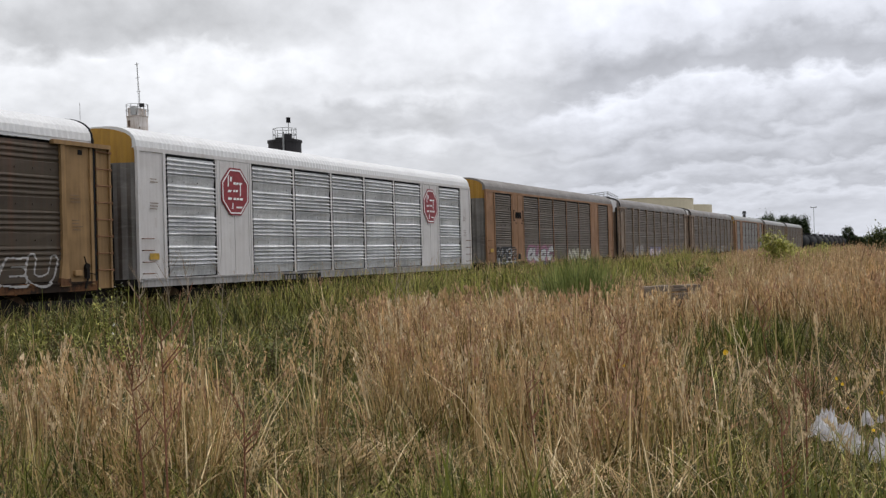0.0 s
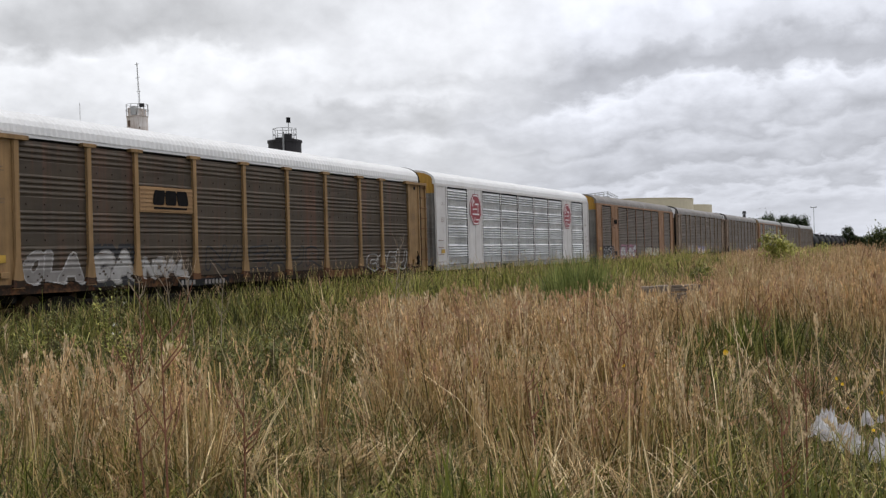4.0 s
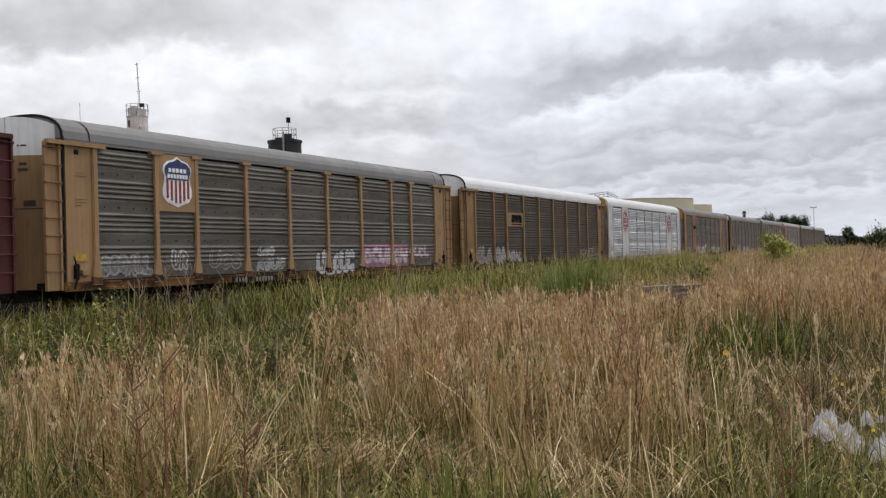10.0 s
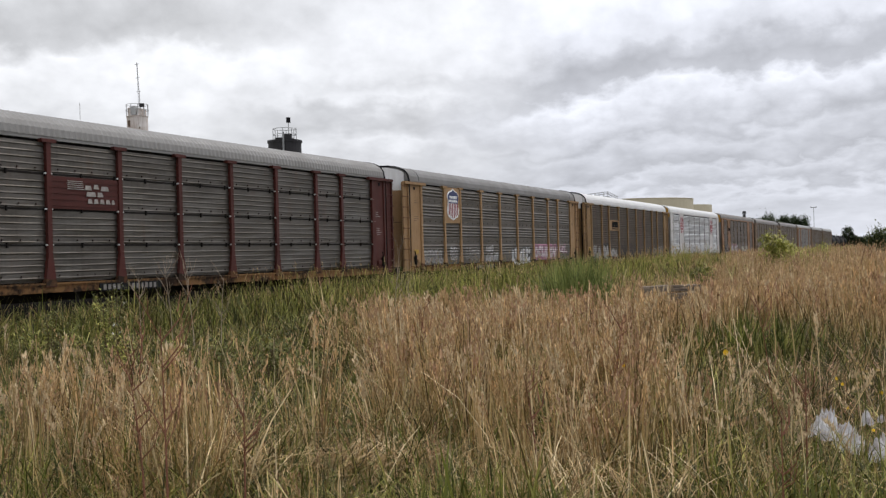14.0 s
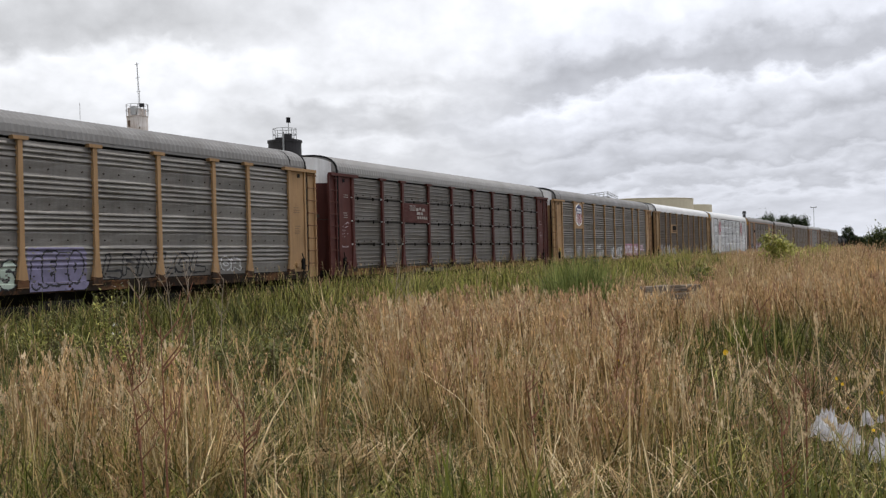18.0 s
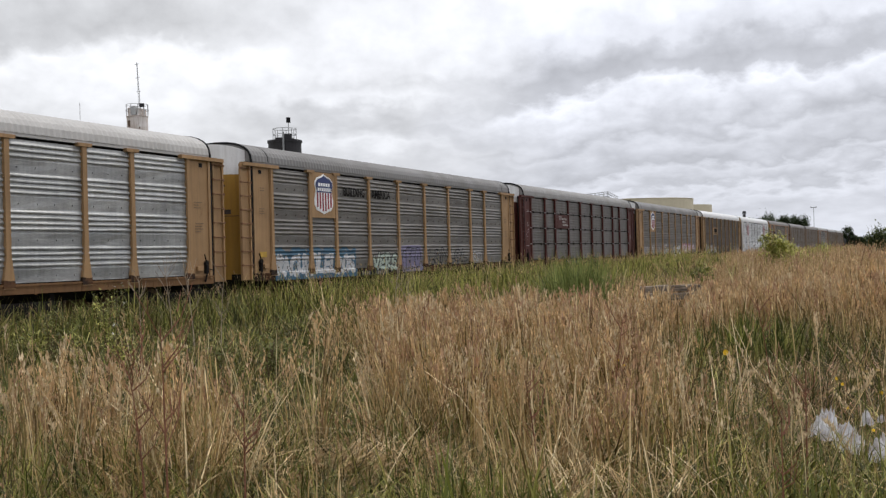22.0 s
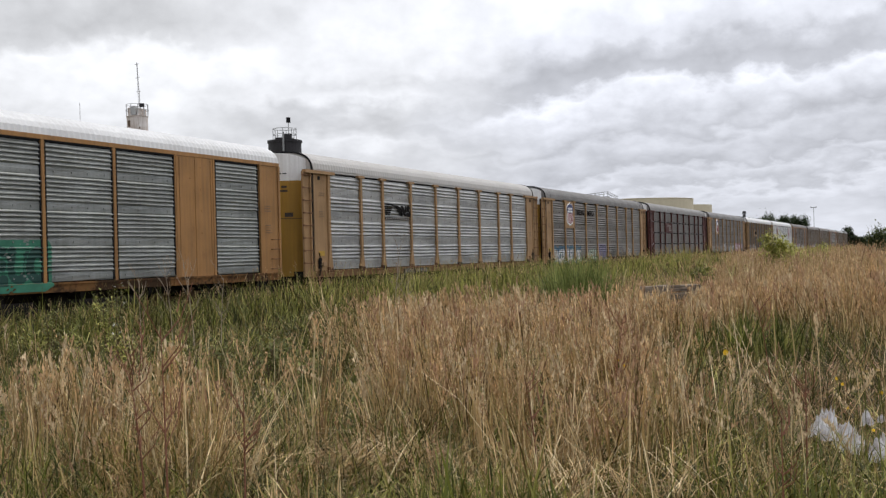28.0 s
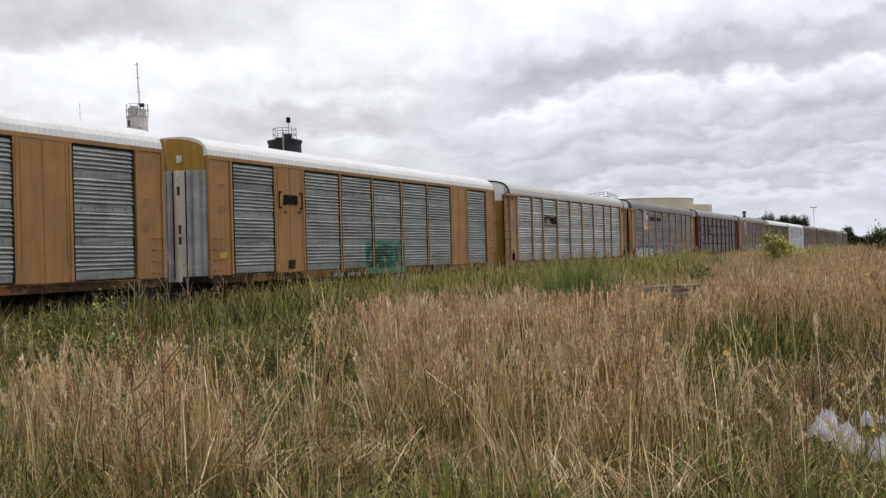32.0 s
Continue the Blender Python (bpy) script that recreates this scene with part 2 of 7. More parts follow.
# ---- ground ----
def make_ground():
    xs = np.concatenate([-np.geomspace(60, 3000, 14)[::-1], np.linspace(-50, 60, 111), np.geomspace(70, 3000, 14)])
    ys = np.concatenate([-np.geomspace(20, 3000, 12)[::-1], np.linspace(-10, 110, 121), np.geomspace(120, 3000, 14)])
    gx, gy = np.meshgrid(xs, ys)
    gz = lie(gx, gy)
    n = len(xs)
    verts = np.c_[gx.ravel(), gy.ravel(), gz.ravel()].tolist()
    faces = [(j * n + i, j * n + i + 1, (j + 1) * n + i + 1, (j + 1) * n + i) for j in range(len(ys) - 1) for i in range(n - 1)]
    me = sheet(verts, faces, "ground")
    me.shade_smooth()
    m = Nodes("field_soil_and_thatch", 0.95)
    c = m.ramp(m.noise(0.35, 6), [(0.3, (0.04, 0.05, 0.016)), (0.5, (0.075, 0.065, 0.028)), (0.7, (0.12, 0.095, 0.045))])
    m.color(m.mix(m.ramp(m.noise(14, 5), [(0.3, (0.6,) * 3), (0.7, (0, 0, 0))]), c, (0.045, 0.04, 0.02)))
    m.bump(m.noise(9, 6), 0.6, 0.05)
    me.materials.append(m.mat)
    return tagged(new("ground", me), "rough field of thatch and soil under tall grass", "ground", kind="structure")


make_ground()


def make_track():
    m = Nodes("grey_brown_ballast", 0.95)
    v = m.n.new("ShaderNodeTexVoronoi")
    v.inputs["Scale"].default_value = 16
    m.link(m.coords(), v.inputs["Vector"])
    m.color(m.mix(m.noise(1.2, 4), m.ramp(v.outputs["Color"], [(0.0, (0.07, 0.065, 0.06)), (1.0, (0.2, 0.185, 0.165))]), (0.1, 0.075, 0.05)))
    m.bump(v.outputs["Distance"], 0.9, 0.04)
    bm = bmesh.new()
    prof = [(-3.2, -0.32), (-1.7, -0.06), (1.7, -0.06), (3.2, -0.32)]
    rows = []
    for i in range(62):
        s = -150 + i * 20
        rows.append([bm.verts.new((s, y, z - RAIL_Z - 0.12 + 0.02 * math.sin(i * 3.1 + y))) for y, z in prof])
    for a, b in zip(rows, rows[1:]):
        for k in range(3):
            bm.faces.new((a[k], b[k], b[k + 1], a[k + 1]))
    bed = part("track_bed", bm, m.mat, None)
    bed.matrix_world = on_track(0, 0, RAIL_Z)
    tagged(bed, "grey stone ballast bed under the railway line", "track bed", kind="structure")
    # added bank, coloured black to stand for the dark under the cars
    dark_backing = plain("black_cinders", (0.012, 0.011, 0.010), 0.95, scale=11.0)
    dark_backing.node_tree.nodes["Principled BSDF"].inputs["Specular IOR Level"].default_value = 0.0
    bm = bmesh.new()
    rows = []
    for i in range(242):
        s = -150 + i * 5
        rows.append([bm.verts.new((s, y, z + 0.09 * noise.noise((s * 0.31, y * 2.0, 0)))) for y, z in ((2.5, -0.45), (3.3, 0.30), (4.4, 0.62), (6.5, 0.60), (9.0, -0.5))])
    for a, b in zip(rows, rows[1:]):
        for k in range(4):
            bm.faces.new((a[k], b[k], b[k + 1], a[k + 1]))
    bank = part("cinder_bank", bm, dark_backing, None, smooth=True)
    bank.matrix_world = on_track(0, 0, RAIL_Z)
    tagged(bank, "low black bank added along the far side of the line to darken the gap under the cars", "bank", kind="structure")
    steel = plain("rail_steel_rust", (0.13, 0.075, 0.05), 0.6, 0.5)
    track = thing("railway_track", on_track(0, 0, RAIL_Z), "single railway track of rusty rails on timber sleepers", "railway track", kind="structure")
    for y in (-0.755, 0.755):
        bm = bmesh.new()
        for x0, x1, y0, y1, z0, z1 in ((-150, 1050, -0.035, 0.035, -0.045, 0), (-150, 1050, -0.009, 0.009, -0.14, -0.045), (-150, 1050, -0.07, 0.07, -0.16, -0.14)):
            box(bm, x0, x1, y + y0, y + y1, z0, z1)
        part("rail", bm, steel, track)
    wood = plain("old_creosoted_timber", (0.075, 0.055, 0.042), 0.9)
    bm = bmesh.new()
    box(bm, -0.115, 0.115, -1.3, 1.3, -0.32, -0.165)
    me = part("sleeper", bm, wood, track).data
    bpy.data.objects["sleeper"].location.x = -0.3
    for i in range(240):
        part("sleeper", me, None, track).location.x = 0.3 + i * 0.55


make_track()

# ---- autorack cars ----
STAIN = plain("rusty_bolt_heads", (0.06, 0.045, 0.038), 0.8)
POSTS = (-12.0, -9.25, -7.2, -4.3, -1.43, 1.43, 4.3, 7.2, 9.25, 12.0)
Z_SILL, Z_PAN0, Z_PAN1, Z_EAVE, Z_CREST = 0.85, 1.18, 5.10, 5.20, 5.93


def rib_profile(style):
    """Outward push of a side sheet over its height: rows of (z, push)."""
    rows = [(Z_PAN0 + 0.025, 0.0)]
    z = Z_PAN0 + 0.05
    if style in ("bands", "louvred"):
        period, ribs, pitch, deep = (0.975, 5, 0.135, 0.07) if style == "louvred" else (0.975, 6, 0.125, 0.044)
    elif style == "rows":
        period, ribs, pitch, deep = 0.98, 5, 0.17, 0.020
    else:
        period, ribs, pitch, deep = 0.975, 4, 0.15, 0.028 if style == "worn" else 0.042
    lean = {"bands": 0.0, "worn": 0.006, "groups": 0.012}.get(style, 0.0)
    for k in range(4):
        zz = z + k * period
        if style == "rows":
            rows += [(zz - 0.028, 0.0), (zz - 0.026, -0.085), (zz + 0.026, -0.085), (zz + 0.028, 0.0)]
            zz += 0.05
        else:
            flat = period - ribs * pitch
            if style == "louvred":
                rows += [(zz + 0.004, 0.003), (zz + flat * 0.5, 0.022), (zz + flat - 0.03, 0.046), (zz + flat - 0.02, 0.0)]
            else:
                rows += [(zz + 0.006, 0.012 - lean), (zz + flat * 0.5, 0.013), (zz + flat - 0.05, 0.014 + lean), (zz + flat - 0.03, 0.0)]
            zz += flat
        for r in range(ribs):
            a = zz + r * pitch
            if style == "rows":
                rows += [(a, 0.0), (a + pitch * 0.10, deep), (a + pitch * 0.20, deep), (a + pitch * 0.36, 0.002)]
                continue
            rows += [(a, 0.0), (a + pitch * 0.30, deep), (a + pitch * 0.48, deep), (a + pitch * 0.80, 0.004)]
    top = Z_PAN1 - 0.075
    rows = [(a, b) for a, b in rows if Z_PAN0 + 0.02 < a < top - 0.01]
    rows.append((top, 0.0))
    return rows


PROFILES = {k: rib_profile(k) for k in ("bands", "louvred", "rows", "worn", "groups")}
sheet_cache = {}


def side_sheet(width, style, mat):
    """One ribbed sheet, centred on its own origin in x, facing -y, with returned edges."""
    key = (round(width, 2), style, mat.name)
    if key not in sheet_cache:
        bm = bmesh.new()
        xs = [-width / 2, -width / 6, width / 6, width / 2]
        rows = PROFILES[style]
        rng = random.Random(str(key))
        grid = [[bm.verts.new((x, -p + 0.006 * rng.uniform(-1, 1), z)) for x in xs] for z, p in rows]
        for a, b in zip(grid, grid[1:]):
            for k in range(len(xs) - 1):
                bm.faces.new((a[k], a[k + 1], b[k + 1], b[k]))
        for k in (0, -1):
            back = [bm.verts.new((xs[k], 0.06, z)) for z, _ in rows]
            for i in range(len(rows) - 1):
                f = (grid[i][k], grid[i + 1][k], back[i + 1], back[i])
                bm.faces.new(f if k == 0 else f[::-1])
        # bolt heads along the flat bands
        flats = [Z_PAN0 + 0.05 + k * (0.98 if style == "rows" else 0.975) + (0.09 if style in ("bands", "louvred") else 0.14) for k in range(4)]
        n = max(2, round(width / 0.62))
        for z in flats:
            for k in range(n):
                x = (k + 0.5) / n * width - width / 2 + rng.uniform(-0.04, 0.04)
                box(bm, x - 0.02, x + 0.02, -0.036, 0.012, z - 0.02, z + 0.02, 1)
        # dark joint down each edge of a framed sheet
        if style in ("bands", "louvred"):
            for sx in (-1, 1):
                box(bm, *sorted((sx * width / 2, sx * (width / 2 - 0.03))), -0.046, 0.0, Z_PAN0 + 0.03, Z_PAN1 - 0.08, 2)
        me = bpy.data.meshes.new("side_panel")
        bm.to_mesh(me)
        bm.free()
        me.materials.append(mat)
        me.materials.append(mat if mat in (ZINC_BRIGHT, ZINC_WHITE, ZINC_TAN) else STAIN)
        me.materials.append(BLACK)
        sheet_cache[key] = me
    return sheet_cache[key]


def arch(n=14, w=HALF_W - 0.03, z0=Z_EAVE, z1=Z_CREST, power=2.5):
    pts = []
    for k in range(n + 1):
        a = math.pi * k / n
        c, s = math.cos(a), math.sin(a)
        y = -w * math.copysign(abs(c) ** (2 / power), c)
        pts.append((y, z0 + (z1 - z0) * abs(s) ** (2 / power)))
    return pts


mesh_cache = {}


def cached(key, build, mats, smooth_it=False):
    if key not in mesh_cache:
        bm = bmesh.new()
        build(bm)
        bmesh.ops.recalc_face_normals(bm, faces=bm.faces[:])
        me = bpy.data.meshes.new(key.split("|")[0])
        bm.to_mesh(me)
        bm.free()
        for m in mats:
            me.materials.append(m)
        if smooth_it:
            me.shade_smooth()
        mesh_cache[key] = me
    return mesh_cache[key]


def roof_mesh(half, ribbed, mat):
    def build(bm):
        sec = arch()
        step = 0.11 if ribbed else 0.6
        n = int(2 * half / step)
        rows = []
        for i in range(n + 1):
            x = -half + 2 * half * i / n
            lift = (0.022 if i % 2 else 0.0) if ribbed else (0.008 if i % 5 == 0 else 0.0)
            rows.append([bm.verts.new((x, y * (1 + lift * 0.5), z + lift * (0.3 + 0.7 * (z - Z_EAVE) / (Z_CREST - Z_EAVE)))) for y, z in sec])
        for a, b in zip(rows, rows[1:]):
            for k in range(len(sec) - 1):
                bm.faces.new((a[k], b[k], b[k + 1], a[k + 1]))
        for r in (rows[0], rows[-1]):
            bm.faces.new(r)
    return cached(f"roof|{half}|{ribbed}|{mat.name}", build, [mat])


FOOTRUST = grimed("rusted_grimy_post_foot", (0.115, 0.058, 0.03), (0.026, 0.019, 0.015), 0.5)


def post_mesh(style, mat):
    def build(bm):
        w = 0.085
        if style == "flush":
            prism(bm, [(-0.06, Z_PAN0 - 0.05), (0.06, Z_PAN0 - 0.05), (0.06, Z_PAN1), (-0.06, Z_PAN1)], -0.05, 0.03)
            return
        prism(bm, [(-0.2, Z_PAN0 - 0.12), (0.2, Z_PAN0 - 0.12), (0.19, Z_PAN0 + 0.05), (w, Z_PAN0 + 0.75), (w, Z_PAN1 - 0.08), (-w, Z_PAN1 - 0.08), (-w, Z_PAN0 + 0.75), (-0.19, Z_PAN0 + 0.05)], -0.10, 0.03)
        prism(bm, [(-0.205, Z_PAN0 - 0.10), (0.205, Z_PAN0 - 0.10), (0.195, Z_PAN0 + 0.05), (0.186, Z_PAN0 + 0.10), (0.03, Z_PAN0 + 0.085), (-0.184, Z_PAN0 + 0.115), (-0.195, Z_PAN0 + 0.05)], -0.104, 0.02, 2)
        prism(bm, [(-0.26, Z_PAN1 - 0.08), (0.26, Z_PAN1 - 0.08), (0.29, Z_PAN1 + 0.02), (-0.29, Z_PAN1 + 0.02)], -0.13, 0.03)
        for k in range(9):
            z = Z_PAN0 + 0.6 + k * 0.37
            for sx in (-1, 1):
                box(bm, sx * w - 0.025, sx * w + 0.025, -0.06, -0.035, z, z + 0.05)
                if mat is MAROON and k < 3:
                    box(bm, sx * 0.105 - 0.022, sx * 0.105 + 0.022, -0.085, -0.03, 2.195 + k * 0.98, 2.24 + k * 0.98, 1)
    return cached(f"post|{style}|{mat.name}", build, [mat, HOODWHITE, FOOTRUST])


def ladder_mesh(mat, rungmat):
    def build(bm):
        for x in (-0.27, 0.27):
            box(bm, x - 0.035, x + 0.035, -0.07, 0.02, Z_SILL + 0.1, Z_PAN1 - 0.03)
        box(bm, -0.24, 0.24, 0.0, 0.05, Z_SILL + 0.1, Z_PAN1 - 0.03)
        for k in range(8):
            z = Z_PAN0 + 0.3 + k * 0.49
            tube(bm, (-0.27, -0.07, z), (0.27, -0.07, z), 0.02, 6, mi=1)
            for x in (-0.3, 0.3):
                box(bm, x - 0.04, x + 0.04, -0.085, -0.04, z - 0.035, z + 0.035, 1)
    return cached(f"ladder|{mat.name}", build, [mat, rungmat])


def end_panel_mesh(x0, x1, mat, hook=True):
    """Flat bay plate beside the doors, with edge flanges and welded seams."""
    def build(bm):
        zprism(bm, [(x0, 0.03), (x0, -0.075), (x0 + 0.12, -0.075), (x0 + 0.12, -0.03), (x1 - 0.12, -0.03), (x1 - 0.12, -0.075), (x1, -0.075), (x1, 0.03)][::1], Z_PAN0 - 0.1, Z_PAN1)
    return cached(f"end_panel|{x0:.2f}|{x1:.2f}|{hook}|{mat.name}", build, [mat])


def door_mesh(half, mats, corrugated):
    """One curved end door leaf, near side, standing at the +x end; slot 1 is the upper part."""
    def build(bm):
        n = 10
        cols = []
        for k in range(n + 1):
            y = -1.42 + 1.41 * k / n if corrugated else -1.22 + 1.21 * k / n
            x = half - 0.12 + (0.42 if corrugated else 0.62) * math.sin(math.pi / 2 * k / n) ** 0.8
            if corrugated:
                x += 0.045 * (k % 2)
            w = HALF_W - 0.1
            top = Z_EAVE + (Z_CREST - 0.1 - Z_EAVE) * max(0.0, 1 - (abs(y) / w) ** 2.5) ** (1 / 2.5)
            cols.append([bm.verts.new((x, y, z)) for z in (0.98, 2.4, 3.6, 4.74, 5.0, max(5.05, top))])
        for a, b in zip(cols, cols[1:]):
            for i in range(5):
                bm.faces.new((a[i], b[i], b[i + 1], a[i + 1])).material_index = 1 if i >= 3 else (2 if corrugated and cols.index(a) in (5, 6, 7) else 0)
    return cached(f"end_door|{half}|{corrugated}|{mats[0].name}|{mats[1].name}", build, [*mats, DOORCREAM])


def wheelset_mesh():
    def build(bm):
        tube(bm, (0, -0.95, 0), (0, 0.95, 0), 0.08, 10)
        for s in (-1, 1):
            tube(bm, (0, s * 0.69, 0), (0, s * 0.82, 0), 0.42, 28)
            tube(bm, (0, s * 0.66, 0), (0, s * 0.69, 0), 0.45, 28)
            for k in range(6):
                a = k * math.pi / 3
                tube(bm, (0.24 * math.cos(a), s * 0.815, 0.24 * math.sin(a)), (0.24 * math.cos(a), s * 0.832, 0.24 * math.sin(a)), 0.035, 6)
    return cached("wheelset", build, [WHEEL])


WHEEL = plain("rusty_wheel_steel", (0.10, 0.055, 0.035), 0.7, 0.3)


def truck_mesh():
    def build(bm):
        for s in (-1, 1):
            prism(bm, [(-1.25, 0.36), (-1.25, 0.56), (-0.75, 0.62), (-0.35, 0.78), (0.35, 0.78), (0.75, 0.62), (1.25, 0.56), (1.25, 0.36), (0.95, 0.34), (0.4, 0.2), (-0.4, 0.2), (-0.95, 0.34)], s * 1.06 - 0.07, s * 1.06 + 0.07)
            for x in (-0.86, 0.86):
                box(bm, x - 0.16, x + 0.16, s * 1.06 - 0.11, s * 1.06 + 0.11, 0.3, 0.56)
            for x in (-0.16, 0, 0.16):
                tube(bm, (x, s * 1.06, 0.28), (x, s * 1.06, 0.62), 0.06, 8)
        box(bm, -0.22, 0.22, -1.1, 1.1, 0.5, 0.78)
    return cached("truck_frame", build, [UNDER])


def grab_build(bm):
    tube(bm, (-0.24, -0.13, 0), (0.24, -0.13, 0), 0.016, 6)
    for x in (-0.24, 0.24):
        tube(bm, (x, -0.13, 0), (x, -0.03, 0), 0.016, 6)


def gear_build(bm):
    """Lever, chain and bracket of the hand brake at the foot of an end bay."""
    box(bm, -0.06, 0.06, -0.14, -0.03, 1.25, 1.62)
    tube(bm, (0.0, -0.12, 1.55), (-0.17, -0.15, 1.88), 0.022, 6)
    tube(bm, (0.02, -0.12, 1.3), (-0.12, -0.12, 0.98), 0.03, 6)
    tube(bm, (0.0, -0.13, 1.42), (0.34, -0.11, 1.36), 0.014, 6)
    tube(bm, (-0.02, -0.15, 1.6), (-0.02, -0.08, 1.6), 0.09, 10)


def seam_build(bm):
    out = arch()
    rows = [[bm.verts.new((x, y * k, z + dz)) for (y, z) in out] for x, k, dz in ((-0.03, 1.004, 0.018), (0.03, 1.004, 0.018))]
    for k in range(len(out) - 1):
        bm.faces.new((rows[0][k], rows[1][k], rows[1][k + 1], rows[0][k + 1]))


def seal_build(bm):
    """Black band round the end of the roof and down both sides."""
    out = arch()
    for (y0, z0), (y1, z1) in zip(out, out[1:]):
        tube(bm, (0, y0, z0), (0, y1, z1), 0.04, 6)
    for s in (-1, 1):
        tube(bm, (0, s * (HALF_W - 0.02), Z_EAVE + 0.05), (0, s * (HALF_W - 0.06), Z_PAN0), 0.045, 6)


FADEDPLATE = plain("faded_white_plate", (0.55, 0.53, 0.48), 0.7)


def strip_build(bm, half, k0, wide, z0, z1):
    """Flat strip or plate on the corrugated end door."""
    pts = [(half - 0.12 + 0.42 * math.sin(math.pi / 2 * k) ** 0.8 + 0.052, -1.42 + 1.41 * k) for k in (k0 - wide / 2, k0 + wide / 2)]
    (xa, ya), (xb, yb) = pts
    v = [bm.verts.new(p) for z in (z0, z1) for p in ((xa, ya, z), (xb, yb, z), (xb - 0.02, yb + 0.01, z), (xa - 0.02, ya + 0.01, z))]
    for f in ((0, 1, 2, 3), (4, 5, 6, 7), (0, 1, 5, 4), (1, 2, 6, 5), (2, 3, 7, 6), (3, 0, 4, 7)):
        bm.faces.new([v[i] for i in f])


def slot_build(bm, half, ks=(0.34, 0.46, 0.58), zlo=3.32, zhi=3.48):
    """Dark hand slot, seam or stencilled bar across one end door leaf."""
    pts = []
    for k in ks:
        pts.append((half - 0.12 + 0.62 * math.sin(math.pi / 2 * k) ** 0.8 + 0.012, -1.22 + 1.21 * k - 0.012))
    for (xa, ya), (xb, yb) in zip(pts, pts[1:]):
        d = Vector((yb - ya, xa - xb, 0)).normalized() * -0.03
        lo = [bm.verts.new(p) for z in (zlo, zhi) for p in ((xa, ya, z), (xb, yb, z), (xb + d.x, yb + d.y, z), (xa + d.x, ya + d.y, z))]
        for f in ((0, 1, 2, 3), (4, 5, 6, 7), (0, 1, 5, 4), (1, 2, 6, 5), (2, 3, 7, 6), (3, 0, 4, 7)):
            bm.faces.new([lo[i] for i in f])


WHEELSETS, CARS = [], []


